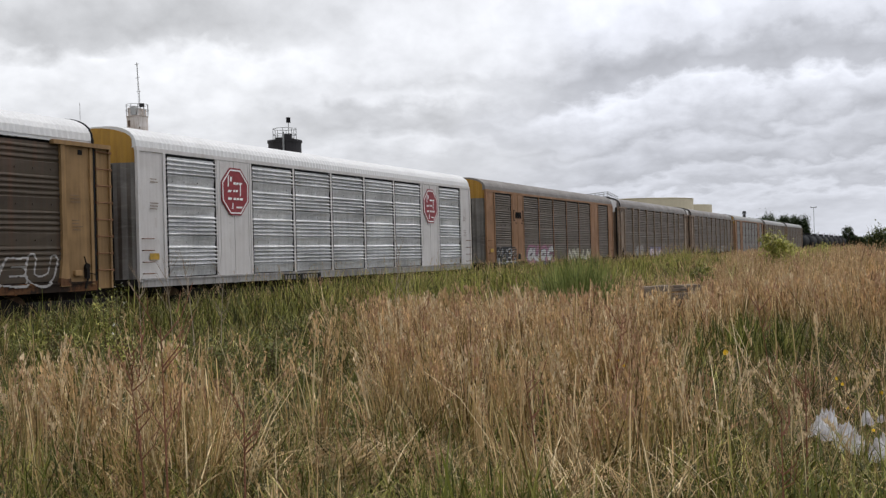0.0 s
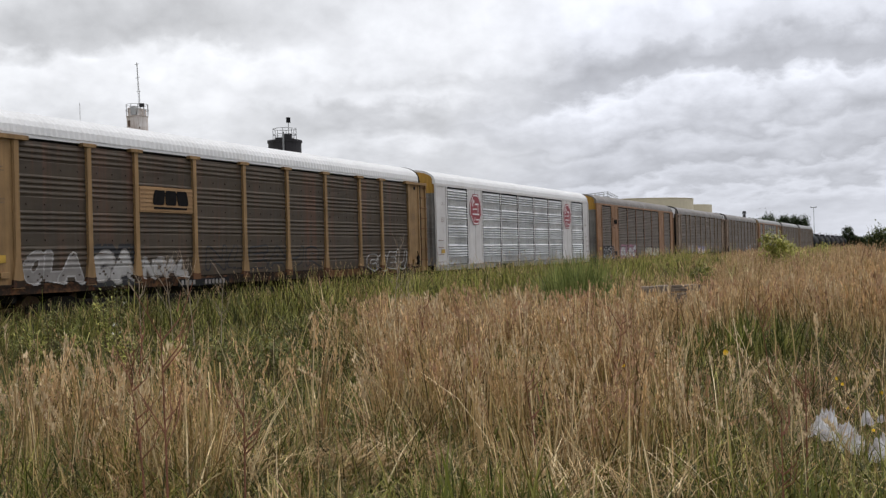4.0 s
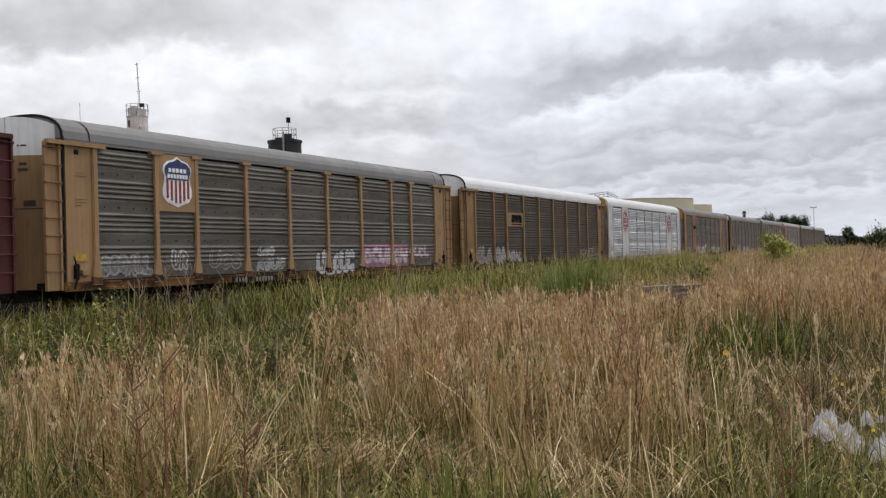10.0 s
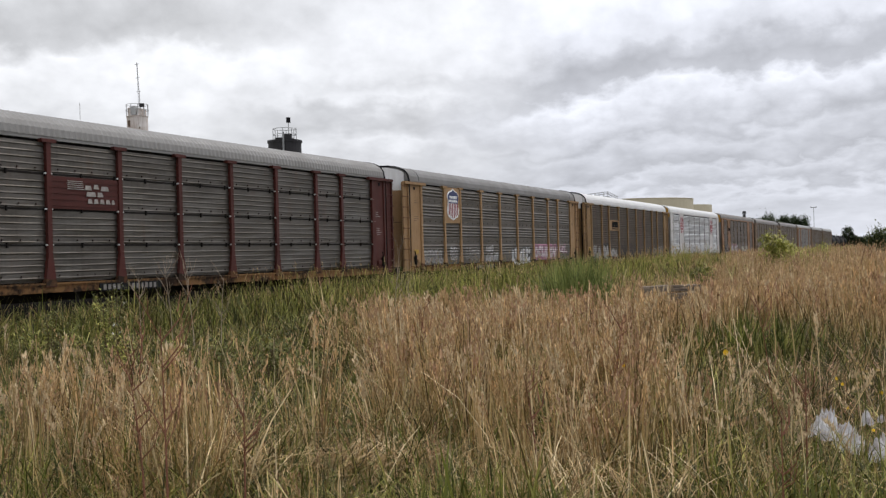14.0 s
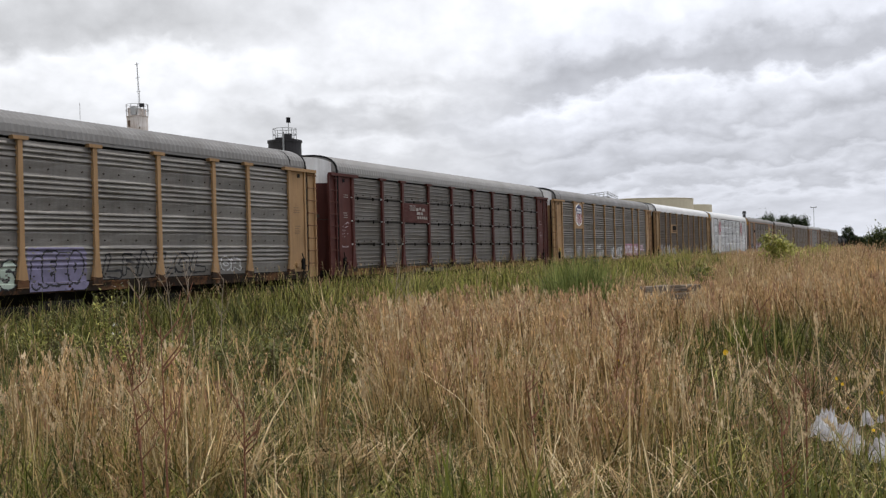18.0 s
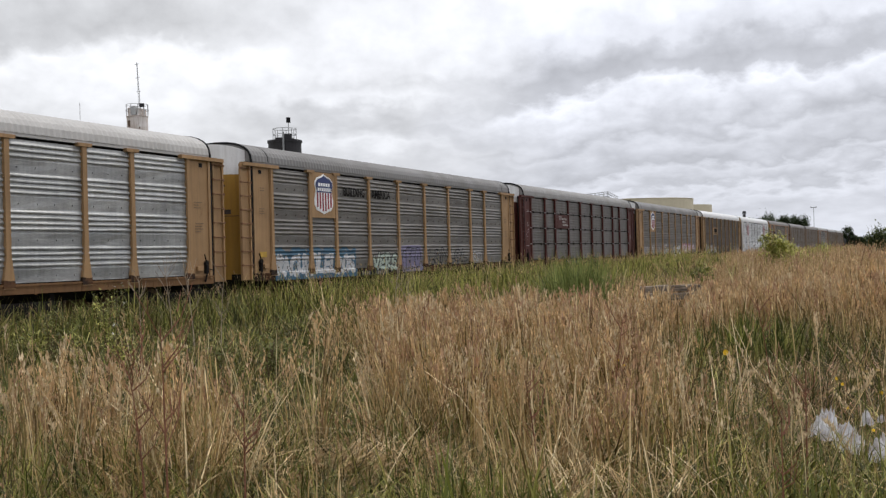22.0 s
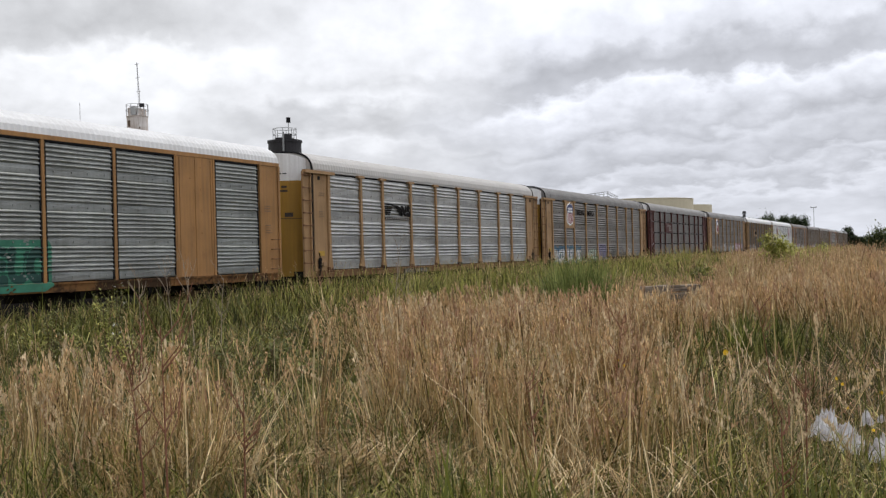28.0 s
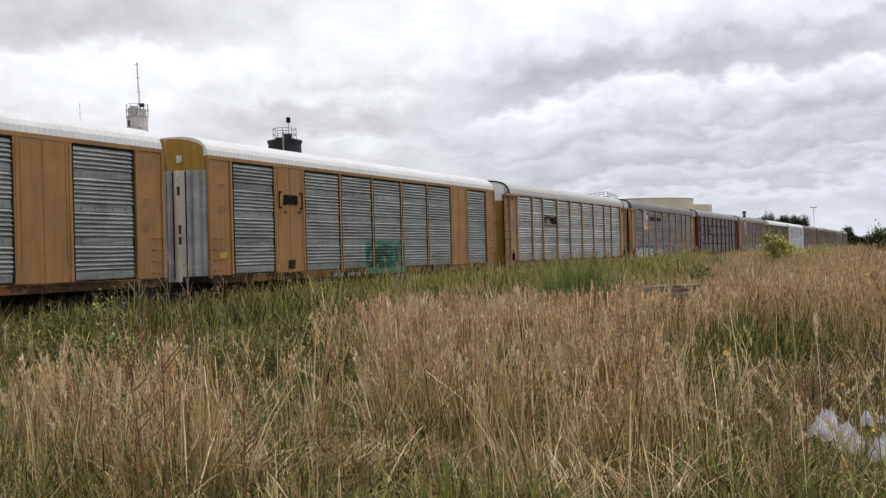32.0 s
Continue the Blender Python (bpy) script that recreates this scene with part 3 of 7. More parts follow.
def autorack(k, label, coat, panel, style, roof, flush=False, ribbed=False, sill=None, upper=None, door=None, solid=(), wheels=True):
    """One enclosed car carrier. k counts the cars from the white one; solid bays are closed with plain painted plate."""
    car = thing("autorack_car", on_track(39.64 + k * PITCH, 0, RAIL_Z), label, "rail car", "cars of the freight train")
    CARS.append((k, car))
    half = 13.35 if flush else 13.25
    sill, upper, door = sill or coat, upper or coat, door or coat
    bm = bmesh.new()
    box(bm, -13.6, 13.6, -1.38, 1.38, Z_SILL + 0.1, Z_PAN0 - 0.02)
    box(bm, -13.9, 13.9, -0.3, 0.3, 0.62, Z_SILL + 0.1)
    for i in range(9):
        box(bm, -12 + i * 3 - 0.08, -12 + i * 3 + 0.08, -1.36, 1.36, 0.68, Z_SILL + 0.1)
    box(bm, -1.5, 1.2, 0.4, 0.8, 0.5, 0.9)
    tube(bm, (2.0, -0.7, 0.62), (3.4, -0.7, 0.62), 0.2, 12)
    part("underframe", bm, UNDER, car)
    # black box added behind the sides: the shade inside is its colour
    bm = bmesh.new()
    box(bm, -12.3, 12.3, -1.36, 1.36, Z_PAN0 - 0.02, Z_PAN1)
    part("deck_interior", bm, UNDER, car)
    for s in (-1, 1):
        m = Matrix.Rotation(0 if s < 0 else math.pi, 4, "Z")
        y = -HALF_W + 0.06

        def put(name, me, x=0.0, lab=""):
            ob = part(name, me, None, car, lab)
            ob.matrix_basis = m @ Matrix.Translation((x, y, 0))
            return ob

        def sill_build(bm):
            for x0, x1 in ((-13.3, 13.3),):
                box(bm, x0, x1, -0.05, 0.05, Z_SILL + 0.055, Z_PAN0 - 0.06)
                box(bm, x0, x1, -0.085, 0.05, Z_PAN0 - 0.06, Z_PAN0 - 0.005)
            for i, x in enumerate(POSTS[1:-1]):
                box(bm, x - 0.22, x + 0.22, -0.062, -0.051, Z_SILL + 0.055 + 0.03 * (i % 2), Z_PAN0 - 0.07)
                box(bm, x + 0.9, x + 1.0, -0.06, -0.051, Z_SILL + 0.03, Z_PAN0 - 0.12)
        put("side_sill", cached(f"side_sill|{sill.name}", sill_build, [sill]))
        put("top_rail", cached(f"top_rail|{flush}|{coat.name}|{roof.name}", lambda bm: (box(bm, -half, half, -0.055 if flush else -0.02, 0.05, Z_PAN1 + 0.004, Z_EAVE + 0.03)), [coat if flush else roof]))
        for i in range(9):
            a, b = POSTS[i] + 0.088, POSTS[i + 1] - 0.088
            if i in solid:
                def plate(bm, w=b - a + 0.176):
                    e = w / 2
                    zprism(bm, [(-e, 0.03), (-e, -0.062), (-e + 0.07, -0.062), (-e + 0.07, -0.045), (-0.03, -0.045), (-0.03, -0.06), (0.03, -0.06), (0.03, -0.045), (e - 0.07, -0.045), (e - 0.07, -0.062), (e, -0.062), (e, 0.03)], Z_PAN0 - 0.04, Z_PAN1)
                    for g in (-1, 1):
                        prism(bm, [(g * (e - 0.20), Z_PAN1 - 0.05), (g * (e - 0.17), Z_PAN1 - 0.05), (g * (e - 0.17), 1.95), (g * (e - 0.08), 1.55), (g * (e - 0.08), 1.2), (g * (e - 0.11), 1.2), (g * (e - 0.11), 1.54), (g * (e - 0.20), 1.94)], -0.058, -0.044)
                    for i in range(10):
                        box(bm, (0.3 if i % 2 else -0.3) - 0.018, (0.3 if i % 2 else -0.3) + 0.018, -0.056, -0.044, 1.5 + i * 0.36, 1.536 + i * 0.36)
                put("plain_bay", cached(f"plain_bay|{b - a:.2f}|{coat.name}", plate, [coat]), (a + b) / 2)
                continue
            put("side_panel", side_sheet(b - a, style, panel), (a + b) / 2)
        if style == "rows":
            for k in range(1, 4):
                z = Z_PAN0 + 0.05 + k * 0.98
                put("row_joint", cached(f"row_joint|{k}", lambda bm: [box(bm, -12.0, 12.0, -0.012, 0.02, z - 0.026, z + 0.026)] + [box(bm, -11.5 + i * 1.4, -11.46 + i * 1.4, -0.05, 0.0, z - 0.07, z + 0.07) for i in range(17)], [UNDER]))
        for i, x in enumerate(POSTS):
            if not (flush and x in (-12.0, 12.0)):
                put("post", post_mesh("flush" if flush else "flared", coat), x)
        e = half if flush else half - 0.05
        for sx in (-1, 1):
            x0, x1 = sorted((sx * 12.0, sx * e))
            put("end_panel", end_panel_mesh(x0, x1, coat, not flush))
            if not flush:
                put("lock_hole", cached("lock_hole", lambda bm: box(bm, -0.08, 0.08, -0.05, -0.02, 4.78, 4.92), [BLACK]), sx * 12.72)
                put("brake_gear", cached("brake_gear", gear_build, [UNDER]), sx * 12.85)
                put("lock_plate", cached(f"lock_plate|{coat.name}", lambda bm: bevelled(bm, 0.01) if box(bm, -0.15, 0.15, -0.13, -0.03, 1.34, 1.5) else None, [coat]), sx * 12.5)
                # black strip added for the shaded gap between end bay and ladder
                put("door_channel", cached("door_channel", lambda bm: box(bm, -0.10, 0.10, -0.03, 0.30, Z_SILL + 0.1, Z_PAN1), [BLACK]), sx * (e + 0.105))
                put("ladder", ladder_mesh(coat, MAROON if coat is MAROON else RUNGRUST), sx * (e + 0.46))
                put("end_beam", cached(f"end_beam|{coat.name}|{sx}", lambda bm, sx=sx: (box(bm, *sorted((sx * 11.6, sx * (e + 0.70))), -0.15, 0.02, Z_PAN1 - 0.09, Z_PAN1 + 0.03)), [coat]))
        if flush:
            for i in range(9):
                w = (POSTS[i + 1] - POSTS[i]) / 2 - 0.1
                if i not in solid:
                    # black strip that paints in the shaded gap over each sheet
                    put("drip_gap", cached(f"drip_gap|{w:.2f}", lambda bm: box(bm, -w, w, -0.04, 0.0, Z_PAN1 - 0.05, Z_PAN1 - 0.002), [BLACK]), (POSTS[i] + POSTS[i + 1]) / 2)
            for sx in (-1, 1):
                for z in (1.32, 1.68, 2.04, 2.4):
                    put("grab_iron", cached("grab_iron", grab_build, [RUNGRUST]), sx * 12.95).location.z = z
        for sx in (-1, 1):
            ob = part("end_door", door_mesh(half + (0.0 if flush else 0.1), [door, upper], flush), None, car)
            ob.matrix_basis = Matrix.Diagonal((sx, -s, 1, 1))
            if flush:
                for j, (k0, z0, z1, mat) in enumerate(((0.48, 1.1, 4.7, BLACK), (0.80, 1.1, 4.7, BLACK), (0.62, 4.35, 4.55, FADEDPLATE), (0.62, 5.0, 5.25, FADEDPLATE), (0.66, 3.9, 4.2, STAIN), (0.64, 2.6, 2.9, STAIN), (0.64, 2.25, 2.5, STAIN))):
                    st = part("door_strip" if j < 2 else "door_label", cached(f"door_fitting|{j}|{half}", lambda bm: strip_build(bm, half, k0, 0.03 if j < 2 else (0.13 if j < 4 else 0.07), z0, z1), [mat]), None, car)
                    st.matrix_basis = Matrix.Diagonal((sx, -s, 1, 1))
            if not flush:
                sl = part("hand_slot", cached(f"hand_slot|{half}", lambda bm: slot_build(bm, half + 0.1), [STAIN]), None, car)
                sl.matrix_basis = Matrix.Diagonal((sx, -s, 1, 1))
                for name, ks, zlo, zhi, mat in (("door_seam", (0.04, 0.2, 0.36, 0.52, 0.68, 0.84, 0.97), 3.24, 3.262, STAIN), ("stencil_bar", (0.50, 0.58, 0.66), 4.46, 4.54, STAIN), ("stencil_bar", (0.48, 0.59, 0.70), 4.30, 4.38, STAIN), ("stencil_bar", (0.50, 0.57, 0.62), 5.0, 5.04, BLACK), ("stencil_bar", (0.66, 0.70), 5.0, 5.04, BLACK)):
                    ob = part(name, cached(f"{name}|{half}|{zlo}|{ks[0]}", lambda bm: slot_build(bm, half + 0.1, ks, zlo, zhi), [mat]), None, car)
                    ob.matrix_basis = Matrix.Diagonal((sx, -s, 1, 1))
    part("roof", roof_mesh(half - 0.02, ribbed, roof), None, car)
    if not flush:
        for x in (-half + 0.0, half - 0.0):
            part("roof_seal", cached("roof_seal", seal_build, [BLACK]), None, car).location.x = x
        for x in (-half + 1.1, half - 1.1) if roof is ROOFGREY else ():
            part("roof_seam", cached("roof_seam", seam_build, [BLACK]), None, car).location.x = x
    if wheels:
        for tx in (-10.0, 10.0):
            t = part("truck", truck_mesh(), None, car)
            t.location.x = tx
            for wx in (-0.86, 0.86):
                w = part("wheelset", wheelset_mesh(), None, t)
                w.location = (wx, 0, 0.42)
                WHEELSETS.append(w)
    for sx in (-1, 1):
        bm = bmesh.new()
        box(bm, *sorted((sx * 13.7, sx * 14.28)), -0.12, 0.12, 0.72, 0.98)
        part("coupler", bm, UNDER, car)
    return car


WHITE_CAR = autorack(0, "white enclosed car carrier with red octagonal emblems", WHITEPAINT, ZINC_WHITE, "louvred", ROOFWHITE, True, True, sill=SILLGREY, upper=DEEPYELLOW, door=ZINC_MID, solid=(1, 7))
BROWN_CAR = autorack(-1, "brown-stained car carrier with sooty ochre posts and a white roof", DIRTYOCHRE, ZINC_DARK, "worn", ROOFWHITE, sill=SILLBROWN, upper=HOODWHITE, ribbed=True)
SHIELD_CAR = autorack(-2, "grey ribbed car carrier with ochre posts and a shield emblem", YELLOW, ZINC_GREY, "groups", ROOFGREY, sill=SILLOCHRE, upper=HOODWHITE)
MAROON_CAR = autorack(-3, "grey car carrier with maroon posts in four panel rows", MAROON, ZINC_SLATE, "rows", ROOFDULL, sill=SILLBLACK, upper=HOODWHITE, ribbed=True)
SLOGAN_CAR = autorack(-4, "grey ribbed car carrier with ochre posts, slogan and graffiti", YELLOW, ZINC_MID, "groups", ROOFGREY, sill=SILLBROWN, upper=HOODWHITE, door=DEEPYELLOW, ribbed=True)
ZINC_CAR = autorack(-5, "bright zinc car carrier with ochre posts and pale ribbed roof", YELLOW, ZINC_BRIGHT, "groups", ROOFCHALK, sill=SILLTAN, upper=HOODWHITE, ribbed=True, door=DEEPYELLOW)
TAN_CARS = []
for k in (-6, -7):
    TAN_CARS.append(autorack(k, "orange-tan flush-sided car carrier with grey louvred sheets", ORANGE, ZINC_TAN, "bands", ROOFWHITE, True, True, sill=SILLOCHRE, upper=DEEPYELLOW, door=ZINC_BRIGHT, solid=(1, 7)))
DULL_CAR = autorack(1, "dull tan flush-sided car carrier with graffiti along its foot", DULLTAN, ZINC_TAUPE, "bands", ROOFTAUPE, True, True, sill=SILLBROWN, upper=DEEPYELLOW, door=ZINC_MID, solid=(1, 7))
FAR_CAR = autorack(2, "grey-brown car carrier with faded brown posts far along the train", FADEDBROWN, ZINC_TAUPE, "groups", ROOFTAUPE, sill=SILLBROWN, upper=HOODWHITE)
FAR_CAR_B = autorack(3, "grey-brown car carrier with faded brown posts far along the train", FADEDBROWN, ZINC_TAUPE, "groups", ROOFTAUPE, sill=SILLBROWN, upper=HOODWHITE)
autorack(4, "pale-roofed grey car carrier far along the train", DULLTAN, ZINC_MID, "bands", ROOFPALE, True, True, upper=DEEPYELLOW, solid=(1, 7), wheels=False)
autorack(5, "grey-brown car carrier with faded brown posts far along the train", FADEDBROWN, ZINC_TAUPE, "groups", ROOFPALE, sill=SILLBROWN, wheels=False)
autorack(6, "grey-brown car carrier with faded brown posts far along the train", FADEDBROWN, ZINC_TAUPE, "groups", ROOFPALE, sill=SILLBROWN, wheels=False)


# ---- emblems, lettering and paint on the cars ----
def face_y(z, style="groups", proud=0.0):
    """Where the near side's surface stands at a height."""
    rows = PROFILES[style]
    push = np.interp(z, [a for a, _ in rows], [b for _, b in rows])
    y = -HALF_W + 0.06 - push
    y = np.where(np.asarray(z) < Z_PAN0 - 0.005, -HALF_W + 0.06 - 0.085, y)
    return y - 0.005 - proud


def flat_shape(bm, outline, y, mi=0, thick=0.012):
    prism(bm, outline, y - thick, y, mi)


def octagon(cx, cz, r, cut=0.30, sx=1.0):
    c = r * (1 - cut * 2)
    return [(cx + a * sx, cz + b) for a, b in ((-c, -r), (c, -r), (r, -c), (r, c), (c, r), (-c, r), (-r, c), (-r, -c))]


def octagon_emblem(car, cx):
    e = part("octagon_emblem", bmesh_of(lambda bm: flat_shape(bm, octagon(cx, 4.05, 0.82), -HALF_W - 0.012)), LOGO_RED, car, "faded red octagonal enamel emblem")
    def ring(bm):
        a, b = octagon(cx, 4.05, 0.765), octagon(cx, 4.05, 0.715)
        y = -HALF_W - 0.030
        va, vb = [bm.verts.new((x, y, z)) for x, z in a], [bm.verts.new((x, y, z)) for x, z in b]
        for k in range(8):
            bm.faces.new((va[k], va[(k + 1) % 8], vb[(k + 1) % 8], vb[k]))
    part("white_border", bmesh_of(ring), LOGO_WHITE, e)
    def bars(bm):
        y = -HALF_W - 0.026
        for x0, x1, z0, z1 in ((-0.46, -0.40, 4.22, 4.6), (-0.32, -0.22, 4.40, 4.56), (-0.12, 0.02, 4.30, 4.38), (0.06, 0.18, 4.30, 4.38), (0.22, 0.38, 4.30, 4.38), (-0.46, -0.26, 4.02, 4.10), (-0.14, -0.04, 4.04, 4.11), (0.0, 0.12, 4.04, 4.11), (0.26, 0.31, 3.9, 4.3), (-0.46, -0.24, 3.76, 3.84), (-0.14, 0.0, 3.76, 3.84), (0.05, 0.18, 3.76, 3.84), (0.23, 0.42, 3.76, 3.84), (-0.22, -0.16, 3.44, 3.66), (0.02, 0.38, 3.48, 3.54)):
            flat_shape(bm, [(cx + x0, z0), (cx + x1, z0), (cx + x1 + 0.03, z1), (cx + x0 + 0.03, z1)], y, thick=0.006)
    part("white_bars", bmesh_of(bars), LOGO_WHITE, e)


def bmesh_of(build):
    bm = bmesh.new()
    build(bm)
    bmesh.ops.recalc_face_normals(bm, faces=bm.faces[:])
    return bm


def shield_outline(cx, cz, w, h):
    """A heraldic shield: notched top, waisted sides, pointed foot."""
    right = [(0.0, 0.5), (0.12, 0.44), (0.32, 0.40), (0.44, 0.31), (0.46, 0.22), (0.40, 0.1), (0.42, -0.02), (0.47, -0.16), (0.46, -0.28), (0.36, -0.40), (0.16, -0.45), (0.0, -0.5)]
    pts = right + [(-a, b) for a, b in right[-2:0:-1]]
    return [(cx + a * w, cz + b * h) for a, b in pts]


def clip_outline(pts, zlo, zhi):
    out = []
    for (x0, z0), (x1, z1) in zip(pts, pts[1:] + pts[:1]):
        steps = 6
        for k in range(steps):
            t = k / steps
            out.append((x0 + (x1 - x0) * t, min(zhi, max(zlo, z0 + (z1 - z0) * t))))
    seen, res = set(), []
    for p in out:
        key = (round(p[0], 4), round(p[1], 4))
        if key not in seen:
            seen.add(key)
            res.append(p)
    return res


def shield_emblem(car, cx=-8.22, cz=4.22):
    plate = part("emblem_plate", bmesh_of(lambda bm: box(bm, cx - 0.94, cx + 0.94, -HALF_W - 0.015, -HALF_W + 0.05, 3.27, 5.07)), YELLOW, car, "ochre plate behind the shield emblem")
    y = -HALF_W - 0.018
    part("shield_border", bmesh_of(lambda bm: flat_shape(bm, shield_outline(cx, cz, 1.58, 1.62), y)), LOGO_WHITE, plate)
    part("shield_field", bmesh_of(lambda bm: flat_shape(bm, shield_outline(cx, cz, 1.44, 1.49), y - 0.013)), LOGO_WHITE, plate)
    part("blue_chief", bmesh_of(lambda bm: flat_shape(bm, clip_outline(shield_outline(cx, cz, 1.44, 1.49), cz + 0.06, 9), y - 0.026)), LOGO_BLUE, plate, "navy blue head of the shield")
    for k in range(6):
        x = cx - 0.53 + k * 0.212
        foot = cz - 0.60 - (0.08 if 1 < k < 4 else 0.0) + (0.07 if k in (0, 5) else 0)
        part("red_stripe", bmesh_of(lambda bm: flat_shape(bm, [(x - 0.05, foot), (x + 0.05, foot), (x + 0.05, cz + 0.05), (x - 0.05, cz + 0.05)], y - 0.026)), LOGO_RED, plate)
    def bars(bm):
        for z, n, w in ((cz + 0.30, 5, 0.95), (cz + 0.11, 7, 1.06)):
            for i in range(n):
                x0 = cx - w / 2 + w * i / n
                flat_shape(bm, [(x0, z), (x0 + w / n * 0.72, z), (x0 + w / n * 0.72, z + 0.13), (x0, z + 0.13)], y - 0.039, thick=0.006)
    part("white_bars", bmesh_of(bars), LOGO_WHITE, plate)


def block_mark(bm, x, z, w, h, kind, y, mi=0):
    """A heavy plain shape standing for one sign of a maker's mark."""
    lean = 0.12 * w * (1 - kind)
    flat_shape(bm, [(x + 0.1 * w, z), (x + 0.9 * w, z), (x + w, z + 0.18 * h), (x + w + lean, z + 0.82 * h), (x + 0.9 * w + lean, z + h), (x + 0.1 * w + lean, z + h), (x + lean, z + 0.82 * h), (x, z + 0.18 * h)], y, mi)


def mark_plate(car):
    """Ochre painted stretch of ribbed sheet with a dark mark and a line under it."""
    y = -HALF_W - 0.002
    def ribs(bm):
        box(bm, -7.05, -4.42, y, -HALF_W + 0.05, 3.22, 4.02)
    p = part("mark_plate", bmesh_of(ribs), YELLOW, car, "ochre painted ribs behind a dark mark")
    for k in range(6):
        part("plate_rib", bmesh_of(lambda bm: box(bm, -7.05, -4.42, y - 0.02, y, 3.27 + k * 0.13, 3.32 + k * 0.13)), YELLOW, p)
    def marks(bm):
        for k in range(3):
            block_mark(bm, -6.45 + k * 0.62, 3.46, 0.54, 0.46, k, y - 0.021)
        flat_shape(bm, [(-6.4, 3.33), (-4.75, 3.33), (-4.75, 3.39), (-6.4, 3.39)], y - 0.021)
    part("dark_mark", bmesh_of(marks), LETTER, p)


def bracket_mark(car):
    y = -HALF_W - 0.012
    for k in range(3):
        part("dark_mark", bmesh_of(lambda bm: block_mark(bm, -8.72 + k * 0.36, 3.72, 0.3, 0.36, k, y)), LETTER, car)
    for s in (-1, 1):
        c = -8.2 + s * 0.78
        def bracket(bm):
            pts = [(0.06, 3.56), (0.06, 4.2), (-0.14, 4.2), (-0.14, 4.14), (0, 4.14), (0, 3.62), (-0.14, 3.62), (-0.14, 3.56)]
            flat_shape(bm, [(c + s * a, b) for a, b in pts], y)
        part("bracket_mark", bmesh_of(bracket), LETTER, car)
        for k in range(2):
            x = -8.2 + s * 0.5 + k * 0.12
            part("stencil_bar", bmesh_of(lambda bm: flat_shape(bm, [(x, 3.4), (x + 0.07, 3.4), (x + 0.07, 3.47), (x, 3.47)], y)), LETTER, car)
    part("patch", bmesh_of(lambda bm: box(bm, -8.45, -7.95, y - 0.01, y, 1.3, 1.62)), BLACK, car)


def stripes_mark(car):
    """A worn black mark over the ribs: swept bars round a bare arched gap, then two heavy blocks and a lined foot."""
    y = -HALF_W - 0.004
    def marks(bm):
        for k in range(6):
            z = 3.96 - k * 0.088
            flat_shape(bm, [(-7.02 + k * 0.012, z), (-6.22 - k * 0.075, z), (-6.10 - k * 0.085, z + 0.058), (-7.0 + k * 0.012, z + 0.058)], y)
        flat_shape(bm, [(-6.35, 3.96), (-5.75, 3.98), (-5.42, 3.86), (-5.28, 3.52), (-5.5, 3.5), (-5.55, 3.66), (-5.72, 3.66), (-5.8, 3.82), (-6.05, 3.9)], y)
        flat_shape(bm, [(-5.4, 3.98), (-5.22, 3.98), (-4.98, 3.72), (-4.98, 3.98), (-4.84, 3.98), (-4.9, 3.5), (-5.06, 3.5), (-5.27, 3.76), (-5.27, 3.5), (-5.36, 3.5)], y - 0.014)
        flat_shape(bm, [(-4.42, 3.9), (-4.5, 3.98), (-4.72, 3.98), (-4.82, 3.88), (-4.76, 3.76), (-4.56, 3.68), (-4.84, 3.64), (-4.86, 3.54), (-4.72, 3.48), (-4.5, 3.48), (-4.42, 3.58), (-4.44, 3.7), (-4.6, 3.82), (-4.48, 3.84)], y - 0.014)
        flat_shape(bm, [(-7.05, 3.32), (-4.5, 3.32), (-4.5, 3.42), (-7.05, 3.42)], y)
    part("black_mark", bmesh_of(marks), LETTER, car, "worn black mark over the ribs")
    for k in range(11):
        x = -6.98 + k * 0.225
        part("pale_dash", bmesh_of(lambda bm: flat_shape(bm, [(x, 3.345), (x + 0.14, 3.345), (x + 0.14, 3.395), (x, 3.395)], y - 0.013, thick=0.006)), FADEDWHITE, car)


def maroon_plate(car):
    y = -HALF_W - 0.002
    def ribs(bm):
        box(bm, -7.1, -4.4, y, -HALF_W + 0.05, 3.22, 4.12)
    p = part("mark_plate", bmesh_of(ribs), MAROON, car, "maroon painted ribs behind a worn white mark")
    for k in range(5):
        part("plate_rib", bmesh_of(lambda bm: box(bm, -7.1, -4.4, y - 0.015, y, 3.3 + k * 0.17, 3.37 + k * 0.17)), MAROON, p)
    def marks(bm):
        for k in range(5):
            flat_shape(bm, [(-6.5, 4.0 - k * 0.055), (-5.9 + k * 0.04, 4.0 - k * 0.055), (-5.9, 4.02 - k * 0.055), (-6.5, 4.02 - k * 0.055)], y - 0.016)
        for x, z, w in ((-5.8, 3.78, 0.28), (-5.45, 3.82, 0.22), (-5.15, 3.78, 0.34), (-5.75, 3.6, 0.4), (-5.3, 3.6, 0.25), (-5.7, 3.4, 0.2), (-5.45, 3.4, 0.2), (-5.2, 3.4, 0.2), (-4.95, 3.4, 0.2), (-4.7, 3.4, 0.14)):
            flat_shape(bm, [(x, z), (x + w, z), (x + w - 0.05, z + 0.13), (x + 0.03, z + 0.13)], y - 0.016)
    part("white_mark", bmesh_of(marks), FADEDWHITE, p)


